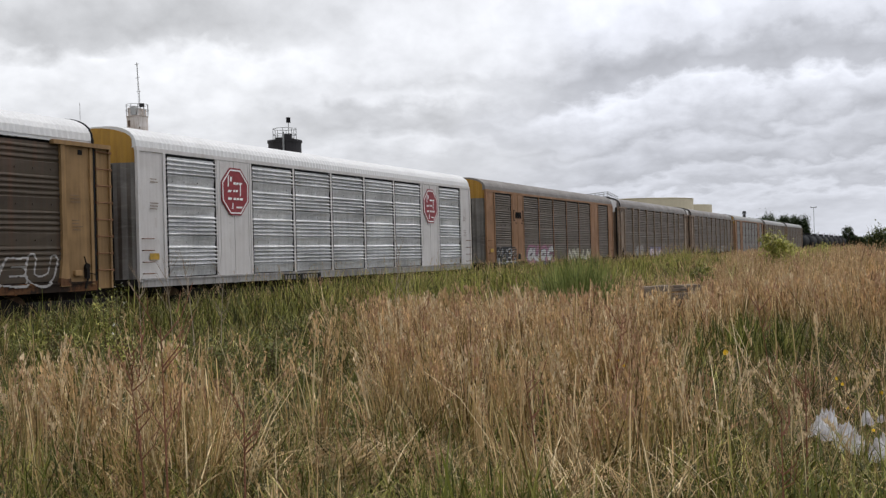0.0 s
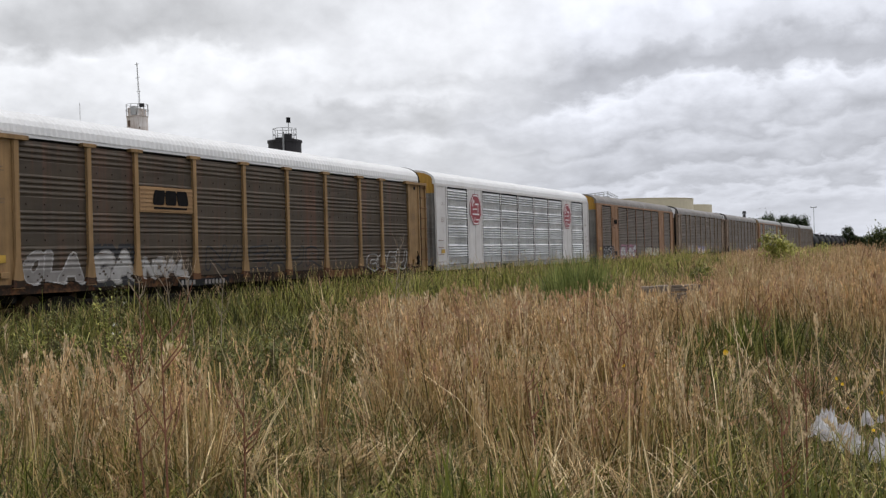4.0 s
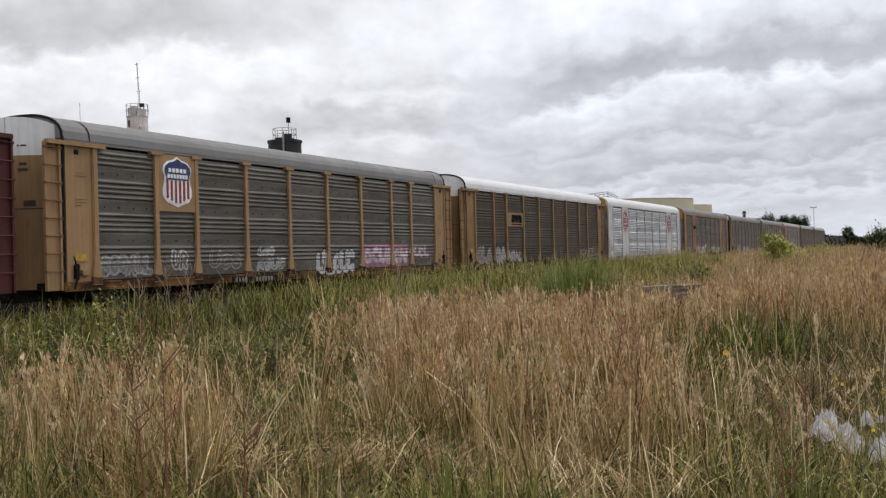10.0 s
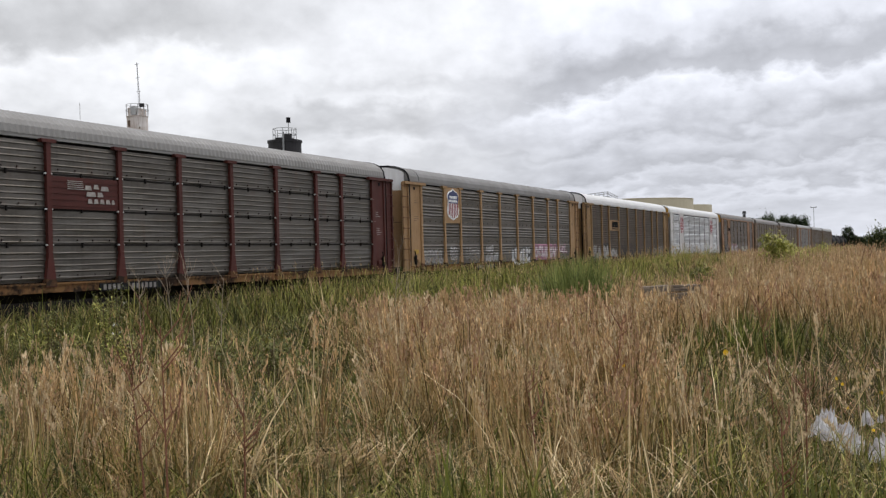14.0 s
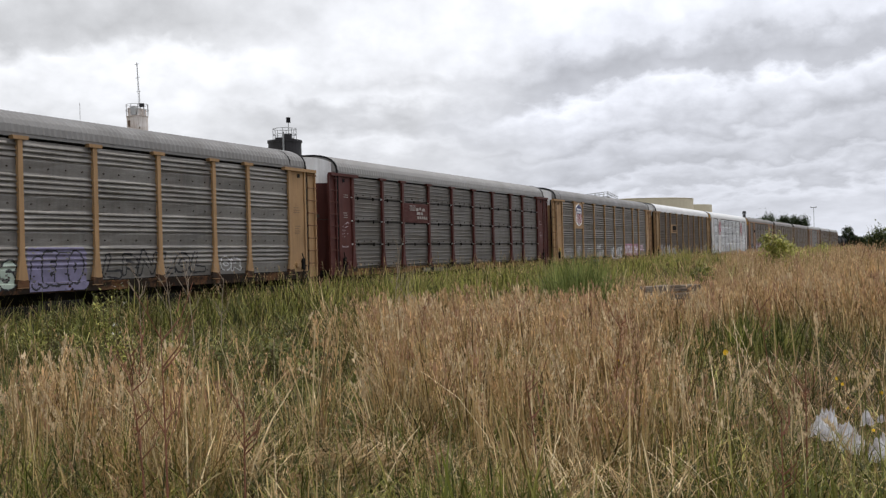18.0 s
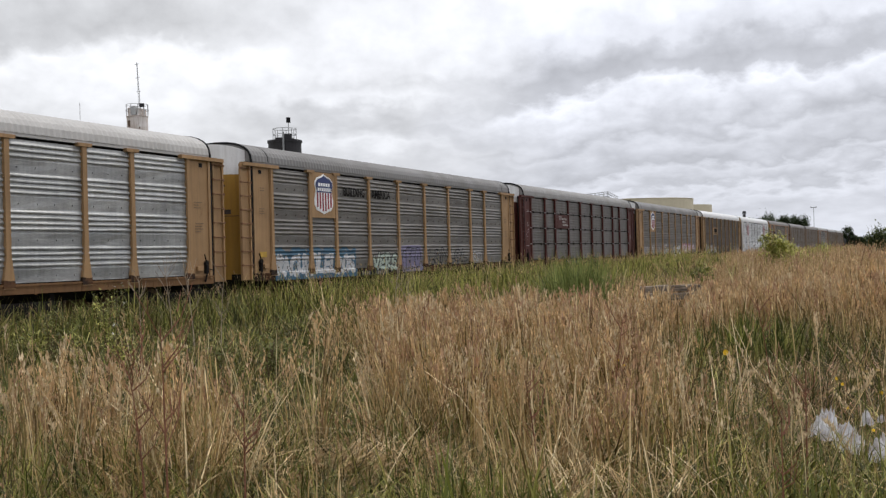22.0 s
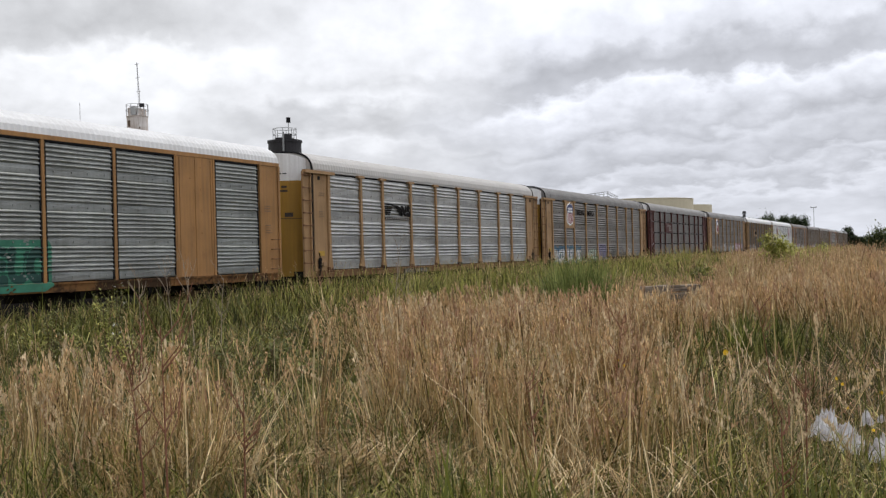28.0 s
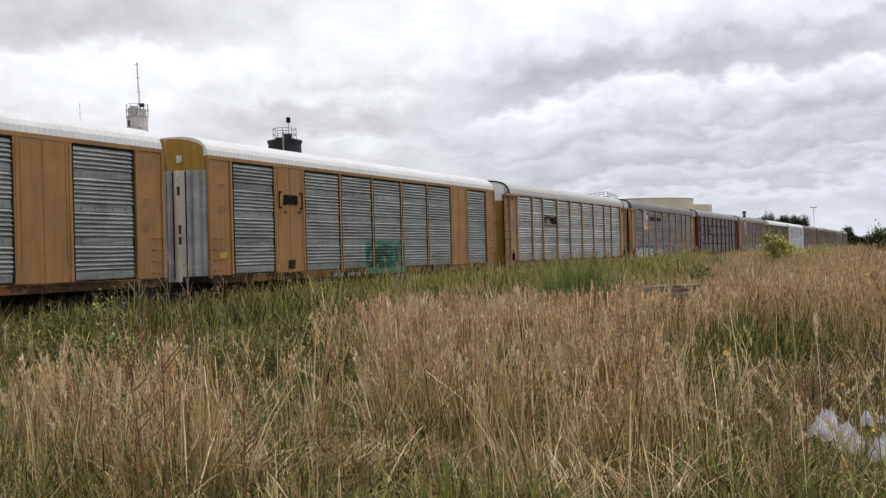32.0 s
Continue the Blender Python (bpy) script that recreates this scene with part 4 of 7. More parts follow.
def lettering(car, text, x, z, size, mat, wide=1.0):
    cu = bpy.data.curves.new("lettering", "FONT")
    cu.body, cu.size, cu.extrude, cu.offset = text, size, 0.004, 0.007
    tmp = bpy.data.objects.new("lettering", cu)
    me = bpy.data.meshes.new_from_object(tmp)
    bpy.data.objects.remove(tmp)
    me.materials.append(mat)
    ob = part("lettering", me, None, car, "dark slogan letters painted on the ribs")
    ob.matrix_basis = Matrix.Translation((x, -HALF_W - 0.004, z)) @ Matrix.Rotation(math.pi / 2, 4, "X") @ Matrix.Diagonal((wide, 1, 1, 1))


FADEDWHITE = plain("faded_white_marks", (0.33, 0.305, 0.285), 0.8)
SPRAY = {n: plain("spray_" + n, c, 0.75, vary=0.22, scale=3.0) for n, c in {"white": (0.46, 0.46, 0.465), "grey": (0.30, 0.29, 0.28), "dull": (0.2, 0.185, 0.175), "black": (0.02, 0.02, 0.022), "pink": (0.30, 0.14, 0.20), "pale": (0.5, 0.43, 0.46), "blue": (0.05, 0.11, 0.165), "violet": (0.17, 0.155, 0.24), "green": (0.035, 0.16, 0.10), "deepgreen": (0.015, 0.055, 0.045), "cream": (0.47, 0.45, 0.36), "mint": (0.36, 0.42, 0.36)}.items()}


def bow(cx, cz, rx, rz, a0, a1, n=7):
    return [(cx + rx * math.cos(radians(a0 + (a1 - a0) * k / n)), cz + rz * math.sin(radians(a0 + (a1 - a0) * k / n))) for k in range(n + 1)]


# strokes of sprayed figures, in a unit cell
FIGURES = {
    "V": [[(0.1, 0.95), (0.45, 0.08), (0.9, 0.95)]],
    "E": [[(0.85, 0.92), (0.2, 0.9), (0.15, 0.1), (0.85, 0.08)], [(0.2, 0.5), (0.7, 0.52)]],
    "R": [[(0.18, 0.05), (0.18, 0.92)] + bow(0.35, 0.68, 0.4, 0.25, 90, -90), [(0.4, 0.45), (0.85, 0.05)]],
    "S": [bow(0.5, 0.72, 0.32, 0.22, 20, 250) + bow(0.5, 0.28, 0.34, 0.22, 90, -170)],
    "O": [bow(0.5, 0.5, 0.34, 0.42, 0, 360, 12)],
    "U": [[(0.12, 0.95), (0.12, 0.4)] + bow(0.5, 0.4, 0.36, 0.34, 180, 360) + [(0.86, 0.95)]],
    "L": [[(0.3, 0.98), (0.16, 0.12), (0.9, 0.06)]],
    "C": [bow(0.55, 0.5, 0.4, 0.44, 50, 310, 9)],
    "A": [[(0.08, 0.04), (0.45, 0.95), (0.9, 0.04)], [(0.28, 0.36), (0.72, 0.36)]],
    "N": [[(0.14, 0.04), (0.18, 0.95), (0.8, 0.06), (0.86, 0.95)]],
}


def graffiti(car, x0, x1, z0, z1, letters, fill, edge, halo=None, seed=1, style="groups", thick=0.12, line=0.045, proud=0.0, figures=None):
    """Sprayed, overlapping bubble shapes that follow the ribs of the side."""
    rng = random.Random(seed)
    figures = figures or "".join(rng.choice("SOUCLARNEO") for _ in range(letters))
    nx, nz = int((x1 - x0) / 0.026), int((z1 - z0) / 0.024)
    xs, zs = np.linspace(x0, x1, nx + 1), np.linspace(z0, z1, nz + 1)
    cx, cz = np.meshgrid((xs[1:] + xs[:-1]) / 2, (zs[1:] + zs[:-1]) / 2)
    m = thick + line + 0.02
    w, h = (x1 - x0 - 2 * m) / letters, z1 - z0 - 2 * m
    slot, near = np.full(cx.shape, -1), np.full(cx.shape, 9.0)
    for k, figure in enumerate(figures):
        dist, slant = np.full(cx.shape, 9.0), rng.uniform(0.0, 0.25)
        left, base, grow = x0 + m + w * (k + rng.uniform(-0.12, 0.06)), z0 + m + h * rng.uniform(0, 0.12), rng.uniform(0.8, 1.0)
        for stroke in FIGURES[figure]:
            pts = [(left + w * 1.08 * (u + slant * (v - 0.5)), base + h * grow * v * (0.9 + 0.1 * math.sin(seed + u * 3))) for u, v in stroke]
            for (ax, az), (bx, bz) in zip(pts, pts[1:]):
                t = np.clip(((cx - ax) * (bx - ax) + (cz - az) * (bz - az)) / ((bx - ax) ** 2 + (bz - az) ** 2 + 1e-6), 0, 1)
                dist = np.minimum(dist, np.hypot(cx - ax - t * (bx - ax), cz - az - t * (bz - az)))
        dist = dist * (1 + 0.22 * np.sin(cx * 4.3 + k * 2.1) * np.cos(cz * 3.7 + seed))
        near = np.minimum(near, dist)
        slot[dist < thick + line] = 1
        slot[dist < thick] = 0 if fill else (2 if halo else -1)
    if halo:
        slot[(slot < 0) & (near < thick + line + 0.26 + 0.10 * np.sin(cx * 5 + seed) * np.sin(cz * 4))] = 2
    wear = np.sin(cx * 5.1 + seed) * np.sin(cz * 7.3 + cx) + 0.6 * np.sin(cx * 23.7 - cz * 11) * np.sin(cz * 37 + seed)
    slot[wear > 1.05] = -1
    ids = np.arange((nx + 1) * (nz + 1)).reshape(nz + 1, nx + 1)
    gx, gz = np.meshgrid(xs, zs)
    v = np.c_[gx.ravel(), face_y(gz.ravel(), style, proud), gz.ravel()]
    a, b = np.where(slot >= 0)
    q = np.c_[ids[a, b], ids[a, b + 1], ids[a + 1, b + 1], ids[a + 1, b]]
    used, inv = np.unique(q, return_inverse=True)
    me = bpy.data.meshes.new("graffiti")
    me.from_pydata(v[used].tolist(), [], inv.reshape(-1, 4).tolist())
    for n in (fill or edge, edge, halo or edge):
        me.materials.append(SPRAY[n])
    me.polygons.foreach_set("material_index", slot[a, b].astype(np.int32))
    part("graffiti", me, None, car, "sprayed graffiti along the foot of the side")


def stencils(car, seed, flush=False, dark=True):
    """Reporting marks as plain bars: a plate on the sill, small stencils and a sticker on the end bays."""
    rng = random.Random(seed)
    y = -HALF_W - 0.042
    p = part("sill_plate", bmesh_of(lambda bm: box(bm, -5.3, -2.5, y, y + 0.02, 0.87, 1.10)), BLACK, car, "black plate with pale reporting bars")
    for x0, n in ((-5.15, 4), (-3.9, 6)):
        for k in range(n):
            x = x0 + k * 0.2
            part("pale_bar", bmesh_of(lambda bm: flat_shape(bm, [(x, 0.91), (x + 0.12, 0.91), (x + 0.12, 1.06), (x, 1.06)], y - 0.002, thick=0.004)), SPRAY["dull"], p)
    yy = -HALF_W + (0.0 if flush else 0.012)
    for x0, z0, n in ((-12.8, 3.5, 3), (-12.75, 4.25, 2), (12.3, 3.6, 3), (12.35, 2.9, 4)):
        for k in range(n):
            wd, z = rng.uniform(0.25, 0.45), z0 - k * 0.09
            part("stencil_bar", bmesh_of(lambda bm: flat_shape(bm, [(x0, z), (x0 + wd, z), (x0 + wd, z + 0.022), (x0, z + 0.022)], yy, thick=0.006)), STENCIL if dark else FADEDWHITE, car)
    if car is not MAROON_CAR:
        part("warning_sticker", bmesh_of(lambda bm: flat_shape(bm, [(-12.85, 1.75), (-12.4, 1.75), (-12.4, 1.95), (-12.85, 1.95)], -HALF_W + (0.0 if flush else 0.012), thick=0.008)), STICKER, car, "small yellow sticker")


STENCIL = plain("faint_brown_stencil", (0.16, 0.11, 0.07), 0.8)
STICKER = plain("yellow_sticker", (0.42, 0.26, 0.04), 0.6)
octagon_emblem(WHITE_CAR, -8.22), octagon_emblem(WHITE_CAR, 8.22)
mark_plate(BROWN_CAR)
shield_emblem(SHIELD_CAR), shield_emblem(SLOGAN_CAR)
maroon_plate(MAROON_CAR)
stripes_mark(ZINC_CAR)
for c in TAN_CARS + [DULL_CAR]:
    bracket_mark(c)
lettering(SLOGAN_CAR, "BUILDING", -6.56, 4.22, 0.50, LETTER, 0.83)
lettering(SLOGAN_CAR, "AMERICA", -4.05, 4.22, 0.50, LETTER, 0.86)
for i, (c, fl) in enumerate(((WHITE_CAR, True), (BROWN_CAR, False), (SHIELD_CAR, False), (MAROON_CAR, False), (SLOGAN_CAR, False), (ZINC_CAR, False), (TAN_CARS[0], True), (TAN_CARS[1], True), (DULL_CAR, True))):
    stencils(c, i, fl, c is not MAROON_CAR)
graffiti(BROWN_CAR, 7.6, 11.9, 0.95, 2.1, 4, None, "grey", seed=3, line=0.055, thick=0.11, style="worn")
graffiti(BROWN_CAR, -12.0, -9.3, 1.0, 2.2, 3, "dull", "grey", seed=5, style="worn")
graffiti(BROWN_CAR, -9.3, -7.2, 1.0, 2.25, 2, "grey", "dull", "black", seed=8, thick=0.17, style="worn")
graffiti(BROWN_CAR, -7.1, -4.5, 1.1, 2.0, 4, "grey", "dull", seed=9, thick=0.08, style="worn")
graffiti(BROWN_CAR, -3.9, 4.0, 1.25, 2.3, 6, None, "black", seed=12, line=0.06, thick=0.10, style="worn")
graffiti(SHIELD_CAR, -11.9, -9.35, 1.2, 2.05, 6, "dull", "grey", seed=2, thick=0.06, line=0.06)
graffiti(SHIELD_CAR, -8.6, -7.6, 1.3, 2.2, 2, None, "white", seed=21, line=0.05, thick=0.05)
graffiti(SHIELD_CAR, -6.6, -4.6, 1.3, 2.15, 3, None, "grey", seed=22, line=0.045, thick=0.05)
graffiti(SHIELD_CAR, -3.7, -2.4, 1.75, 2.2, 3, "grey", "white", seed=23, line=0.03, thick=0.05)
graffiti(SHIELD_CAR, -3.7, -1.7, 1.2, 1.75, 4, "grey", "white", seed=24, line=0.03, thick=0.06)
graffiti(SHIELD_CAR, 0.4, 3.9, 0.86, 2.1, 5, "white", "black", seed=31, thick=0.15, line=0.05, figures="ULOUC")
graffiti(SHIELD_CAR, 4.4, 8.9, 1.22, 2.2, 6, "pale", "pink", "pink", seed=32, thick=0.13)
graffiti(SHIELD_CAR, 8.9, 11.3, 1.5, 2.2, 4, "pale", "pink", seed=33, thick=0.06)
graffiti(SLOGAN_CAR, -11.9, -5.55, 0.88, 2.1, 12, "white", "blue", "blue", seed=41, thick=0.11, line=0.02)
graffiti(SLOGAN_CAR, -4.1, -1.5, 0.9, 2.0, 4, "mint", "black", seed=43, thick=0.09, figures="VERS")
graffiti(SLOGAN_CAR, -1.2, 1.05, 0.95, 2.15, 4, "violet", "black", "violet", seed=44, thick=0.13, line=0.05)
graffiti(SLOGAN_CAR, 1.6, 6.8, 1.15, 2.1, 6, None, "black", seed=45, line=0.06, thick=0.07)
graffiti(SLOGAN_CAR, 7.4, 8.9, 1.2, 1.9, 2, None, "white", seed=46, thick=0.06)
graffiti(TAN_CARS[0], -2.2, 1.7, 0.95, 2.35, 5, "deepgreen", "green", "green", seed=51, style="bands", thick=0.14, line=0.03)
graffiti(DULL_CAR, -11.9, -8.6, 1.0, 2.05, 4, None, "white", "black", seed=61, style="bands", proud=0.03, thick=0.1)
graffiti(DULL_CAR, -6.8, -1.5, 1.0, 2.15, 4, "white", "black", "pink", seed=62, style="bands", thick=0.15)
graffiti(DULL_CAR, 1.5, 7.2, 1.0, 2.05, 5, "cream", "black", seed=63, style="bands", thick=0.13)
graffiti(FAR_CAR, -8.5, -5.5, 1.1, 2.2, 3, "grey", "grey", seed=71)
graffiti(FAR_CAR, -3.5, 2.0, 1.1, 1.9, 4, "pale", "grey", "violet", seed=72)
graffiti(FAR_CAR_B, 2.0, 8.0, 1.1, 2.1, 3, "dull", "white", seed=73)
graffiti(MAROON_CAR, -13.0, -12.3, 1.9, 3.3, 1, None, "pale", seed=81, line=0.03, thick=0.05)


# ---- tank cars ahead of the car carriers ----
def tank_car(s):
    car = thing("tank_car", on_track(s, 0, RAIL_Z), "black tank car with a railed dome, far along the train", "rail car", "tank cars of the freight train")
    def shell(bm):
        rings = []
        for x, r in ((-7.4, 0.5), (-7.2, 1.05), (-6.8, 1.42), (6.8, 1.42), (7.2, 1.05), (7.4, 0.5)):
            rings.append([bm.verts.new((x, r * math.cos(a * math.pi / 10), 2.62 + r * math.sin(a * math.pi / 10))) for a in range(20)])
        for a, b in zip(rings, rings[1:]):
            for k in range(20):
                bm.faces.new((a[k], b[k], b[(k + 1) % 20], a[(k + 1) % 20]))
        bm.faces.new(rings[0]), bm.faces.new(rings[-1])
    part("tank_shell", bmesh_of(shell), BLACK, car, smooth=True)
    part("dome", bmesh_of(lambda bm: tube(bm, (0, 0, 3.95), (0, 0, 4.45), 0.55, 16)), BLACK, car)
    def rail(bm):
        for y in (-0.9, 0.9):
            tube(bm, (-1.3, y, 4.75), (1.3, y, 4.75), 0.03, 6)
            for x in (-1.3, 0, 1.3):
                tube(bm, (x, y, 3.75), (x, y, 4.75), 0.03, 6)
        box(bm, -1.4, 1.4, -1.0, 1.0, 3.98, 4.03)
    part("platform_railing", bmesh_of(rail), UNDER, car)
    part("sill", bmesh_of(lambda bm: box(bm, -8.1, 8.1, -0.35, 0.35, 0.75, 1.2)), UNDER, car)
    for x in (-5.8, 5.8):
        part("truck", truck_mesh(), None, car).location.x = x
    return car


first = tank_car(0)
TANK_S = [39.64 + 6 * PITCH + 14.3 + 9.3 + 17.4 * i for i in range(14)]
TANKS = [first] + [copy_thing(first, on_track(s, 0, RAIL_Z)) for s in TANK_S[1:]]
first.matrix_world = on_track(TANK_S[0], 0, RAIL_Z)

# ---- cloud deck: a wide ring of sky that drifts slowly, open above the sun ----
def cloud_material():
    """Decks of heaped cloud, one behind another: each grey along its base and white towards its top."""
    m = Nodes("drifting_clouds", 1.0)
    n, l = m.n, m.l
    nrm = n.new("ShaderNodeVectorMath")
    nrm.operation = "NORMALIZE"
    l.new(m.tc.outputs["Object"], nrm.inputs[0])
    sep = n.new("ShaderNodeSeparateXYZ")
    l.new(nrm.outputs[0], sep.inputs[0])
    az = m.math("MULTIPLY", m.math("ARCTAN2", sep.outputs[0], sep.outputs[1]), 57.2958)
    el = m.math("MULTIPLY", m.math("ARCSINE", sep.outputs[2]), 57.2958)
    # flattening towards the horizon, as level decks are seen
    com = n.new("ShaderNodeCombineXYZ")
    l.new(az, com.inputs[0])
    l.new(m.math("MULTIPLY", m.math("LOGARITHM", m.math("ADD", m.math("MAXIMUM", el, 0.0), 5.0), 2.71828), 21.0), com.inputs[1])

    def cloud(scale, detail, offs, rough=0.55):
        mp = n.new("ShaderNodeMapping")
        mp.inputs["Location"].default_value = offs
        l.new(com.outputs[0], mp.inputs["Vector"])
        t = n.new("ShaderNodeTexNoise")
        t.inputs["Scale"].default_value, t.inputs["Detail"].default_value, t.inputs["Roughness"].default_value = scale, detail, rough
        l.new(mp.outputs[0], t.inputs["Vector"])
        return m.math("SUBTRACT", t.outputs["Fac"], 0.5)

    def scaled(a, k):
        return m.math("MULTIPLY", a, k)

    # ragged edges: broad heaves, and round heads where two billows meet
    heave = m.math("ADD", scaled(cloud(0.11, 3, (2, 0, 0), 0.5), 3.6), scaled(cloud(0.42, 6, (7, 21, 3), 0.55), 1.9))
    billow = m.math("SUBTRACT", m.math("ABSOLUTE", cloud(0.30, 5, (9, 4, 1), 0.5)), 0.09)
    edge = m.math("ADD", m.math("ADD", el, heave), scaled(billow, 4.0))
    # the decks climb a little towards the east
    east = m.math("SUBTRACT", edge, scaled(m.math("SUBTRACT", az, 12.0), 0.09))

    def deck(height, stops, blue):
        return m.ramp(m.math("DIVIDE", height, 16.0), [(e / 16.0, tuple((v / 255) ** 2.2 * c for c in (blue[0], 0.99, blue[1]))) for e, v in stops])

    west_c = deck(edge, DECKS_WEST, (0.972, 1.035))
    mid_c = deck(edge, DECKS_MIDDLE, (0.97, 1.045))
    east_c = deck(east, DECKS_EAST, (0.96, 1.085))
    wander = scaled(cloud(0.10, 2, (41, 5, 8), 0.5), 9.0)
    at = m.math("ADD", az, wander)
    c = m.mix(m.ramp(scaled(m.math("ADD", at, 12.0), 1 / 8.0), [(0.0, (0, 0, 0)), (1.0, (1, 1, 1))]), west_c, mid_c)
    c = m.mix(m.ramp(scaled(m.math("SUBTRACT", at, 1.0), 1 / 6.0), [(0.0, (0, 0, 0)), (1.0, (1, 1, 1))]), c, east_c)
    # soft modelling inside the decks
    model = m.math("ADD", m.math("ADD", 1.0, scaled(cloud(0.22, 6, (17, 9, 5), 0.55), 0.55)), scaled(m.math("ADD", cloud(0.8, 5, (3, 30, 2), 0.5), scaled(billow, 0.8)), 0.22))
    grey = n.new("ShaderNodeCombineXYZ")
    for k in range(3):
        l.new(model, grey.inputs[k])
    c = m.mix(1.0, c, grey.outputs[0], "MULTIPLY")
    em = n.new("ShaderNodeEmission")
    l.new(c, em.inputs["Color"])
    em.inputs["Strength"].default_value = 1.10
    l.new(em.outputs[0], n["Material Output"].inputs["Surface"])
    m.mat.cycles.emission_sampling = "NONE"
    return m.mat


# elevation in degrees and tone of the decks: dark base, paler top, then the next base above
DECKS_EAST = ((0.0, 216), (1.6, 204), (2.4, 222), (2.8, 196), (3.6, 217), (4.0, 192), (5.4, 217), (5.9, 195), (7.2, 226), (7.9, 242), (8.5, 198), (9.2, 190), (10.0, 206), (10.6, 228), (12.0, 242), (15.5, 246))
DECKS_MIDDLE = ((0.0, 214), (4.6, 212), (5.6, 230), (6.0, 214), (6.6, 198), (7.3, 208), (8.2, 238), (8.7, 226), (9.4, 240), (11.0, 246), (12.6, 242), (15.5, 232))
DECKS_WEST = ((0.0, 214), (6.0, 222), (8.0, 236), (10.2, 249), (11.0, 214), (11.8, 202), (13.4, 214), (15.5, 226))


def make_sky():
    bm = bmesh.new()
    rows = []
    for e in (-4, 0, 4, 8, 12, 18, 26, 36, 48):
        rows.append([bm.verts.new((3500 * math.cos(radians(e)) * math.sin(radians(a * 5)), 3500 * math.cos(radians(e)) * math.cos(radians(a * 5)), 3500 * math.sin(radians(e)))) for a in range(72)])
    for a, b in zip(rows, rows[1:]):
        for k in range(72):
            bm.faces.new((a[k], b[k], b[(k + 1) % 72], a[(k + 1) % 72]))
    ob = part("cloud_backdrop", bm, cloud_material(), None, smooth=True)
    return tagged(ob, "broken grey and white overcast clouds drifting slowly", "sky", kind="structure")


CLOUDS = make_sky()

# ---- grass ----
def leafy(name, stops, gloss=0.6, through_light=0.2, vary=0.35, grain=4.5):
    """A leaf or straw material: one tone a blade, let through some light."""
    m = Nodes(name, gloss)
    geo = m.n.new("ShaderNodeNewGeometry")
    c = m.ramp(geo.outputs["Random Per Island"], stops)
    plant = m.ramp(m.noise(grain, 3, (1, 1, 0.08)), [(0.32, (1 - vary,) * 3), (0.5, (0.95,) * 3), (0.68, (1 + vary,) * 3)])
    c = m.mix(1.0, c, plant, "MULTIPLY")
    m.color(c)
    tr = m.n.new("ShaderNodeBsdfTranslucent")
    m.link(c, tr.inputs["Color"])
    mx = m.n.new("ShaderNodeMixShader")
    mx.inputs[0].default_value = through_light
    m.link(m.b.outputs[0], mx.inputs[1])
    m.link(tr.outputs[0], mx.inputs[2])
    m.link(mx.outputs[0], m.n["Material Output"].inputs["Surface"])
    m.b.inputs["Specular IOR Level"].default_value = 0.25
    return m.mat


STRAW = leafy("dry_straw", [(0.0, (0.06, 0.04, 0.015)), (0.16, (0.18, 0.118, 0.045)), (0.38, (0.42, 0.292, 0.122)), (0.55, (0.33, 0.208, 0.085)), (0.68, (0.27, 0.21, 0.072)), (0.82, (0.60, 0.45, 0.22)), (1.0, (0.86, 0.70, 0.43))], through_light=0.16, vary=0.5)
PALESTRAW = leafy("bleached_straw_stalk", [(0.0, (0.26, 0.155, 0.065)), (0.4, (0.55, 0.40, 0.20)), (0.7, (0.50, 0.33, 0.155)), (1.0, (0.88, 0.74, 0.47))], through_light=0.1, vary=0.3)
HEADS = leafy("pale_seed_heads", [(0.0, (0.40, 0.262, 0.128)), (0.35, (0.565, 0.388, 0.203)), (0.7, (0.53, 0.338, 0.178)), (1.0, (0.72, 0.545, 0.31))], through_light=0.2, vary=0.45, grain=11.0)
ROSY = leafy("rosy_brown_seed_heads", [(0.0, (0.30, 0.175, 0.10)), (0.4, (0.42, 0.255, 0.15)), (0.75, (0.48, 0.305, 0.185)), (1.0, (0.60, 0.42, 0.27))], through_light=0.2, vary=0.4, grain=11.0)
OLIVE = leafy("olive_grass_leaf", [(0.0, (0.030, 0.029, 0.008)), (0.4, (0.083, 0.074, 0.021)), (0.75, (0.162, 0.136, 0.042)), (1.0, (0.34, 0.262, 0.096))], through_light=0.16, vary=0.6)
GREEN = leafy("fresh_green_grass", [(0.0, (0.042, 0.054, 0.010)), (0.4, (0.138, 0.154, 0.030)), (0.75, (0.245, 0.244, 0.055)), (1.0, (0.42, 0.372, 0.110))], through_light=0.16, vary=0.6)
DEEPGREEN = leafy("undergrowth_green", [(0.0, (0.022, 0.031, 0.006)), (0.4, (0.09, 0.108, 0.021)), (0.75, (0.20, 0.21, 0.045)), (1.0, (0.48, 0.44, 0.14))], through_light=0.16, vary=0.6)
REED = leafy("deep_green_reed", [(0.0, (0.055, 0.075, 0.018)), (0.5, (0.165, 0.205, 0.055)), (1.0, (0.35, 0.38, 0.13))], vary=0.4)
LIME = leafy("yellow_green_leaf", [(0.0, (0.22, 0.235, 0.050)), (0.6, (0.38, 0.375, 0.095)), (1.0, (0.56, 0.51, 0.17))], through_light=0.3)
WEED = leafy("weed_leaf_green", [(0.0, (0.055, 0.06, 0.013)), (0.6, (0.148, 0.153, 0.036)), (1.0, (0.29, 0.275, 0.082))], vary=0.4)
rs = np.random.RandomState(7)


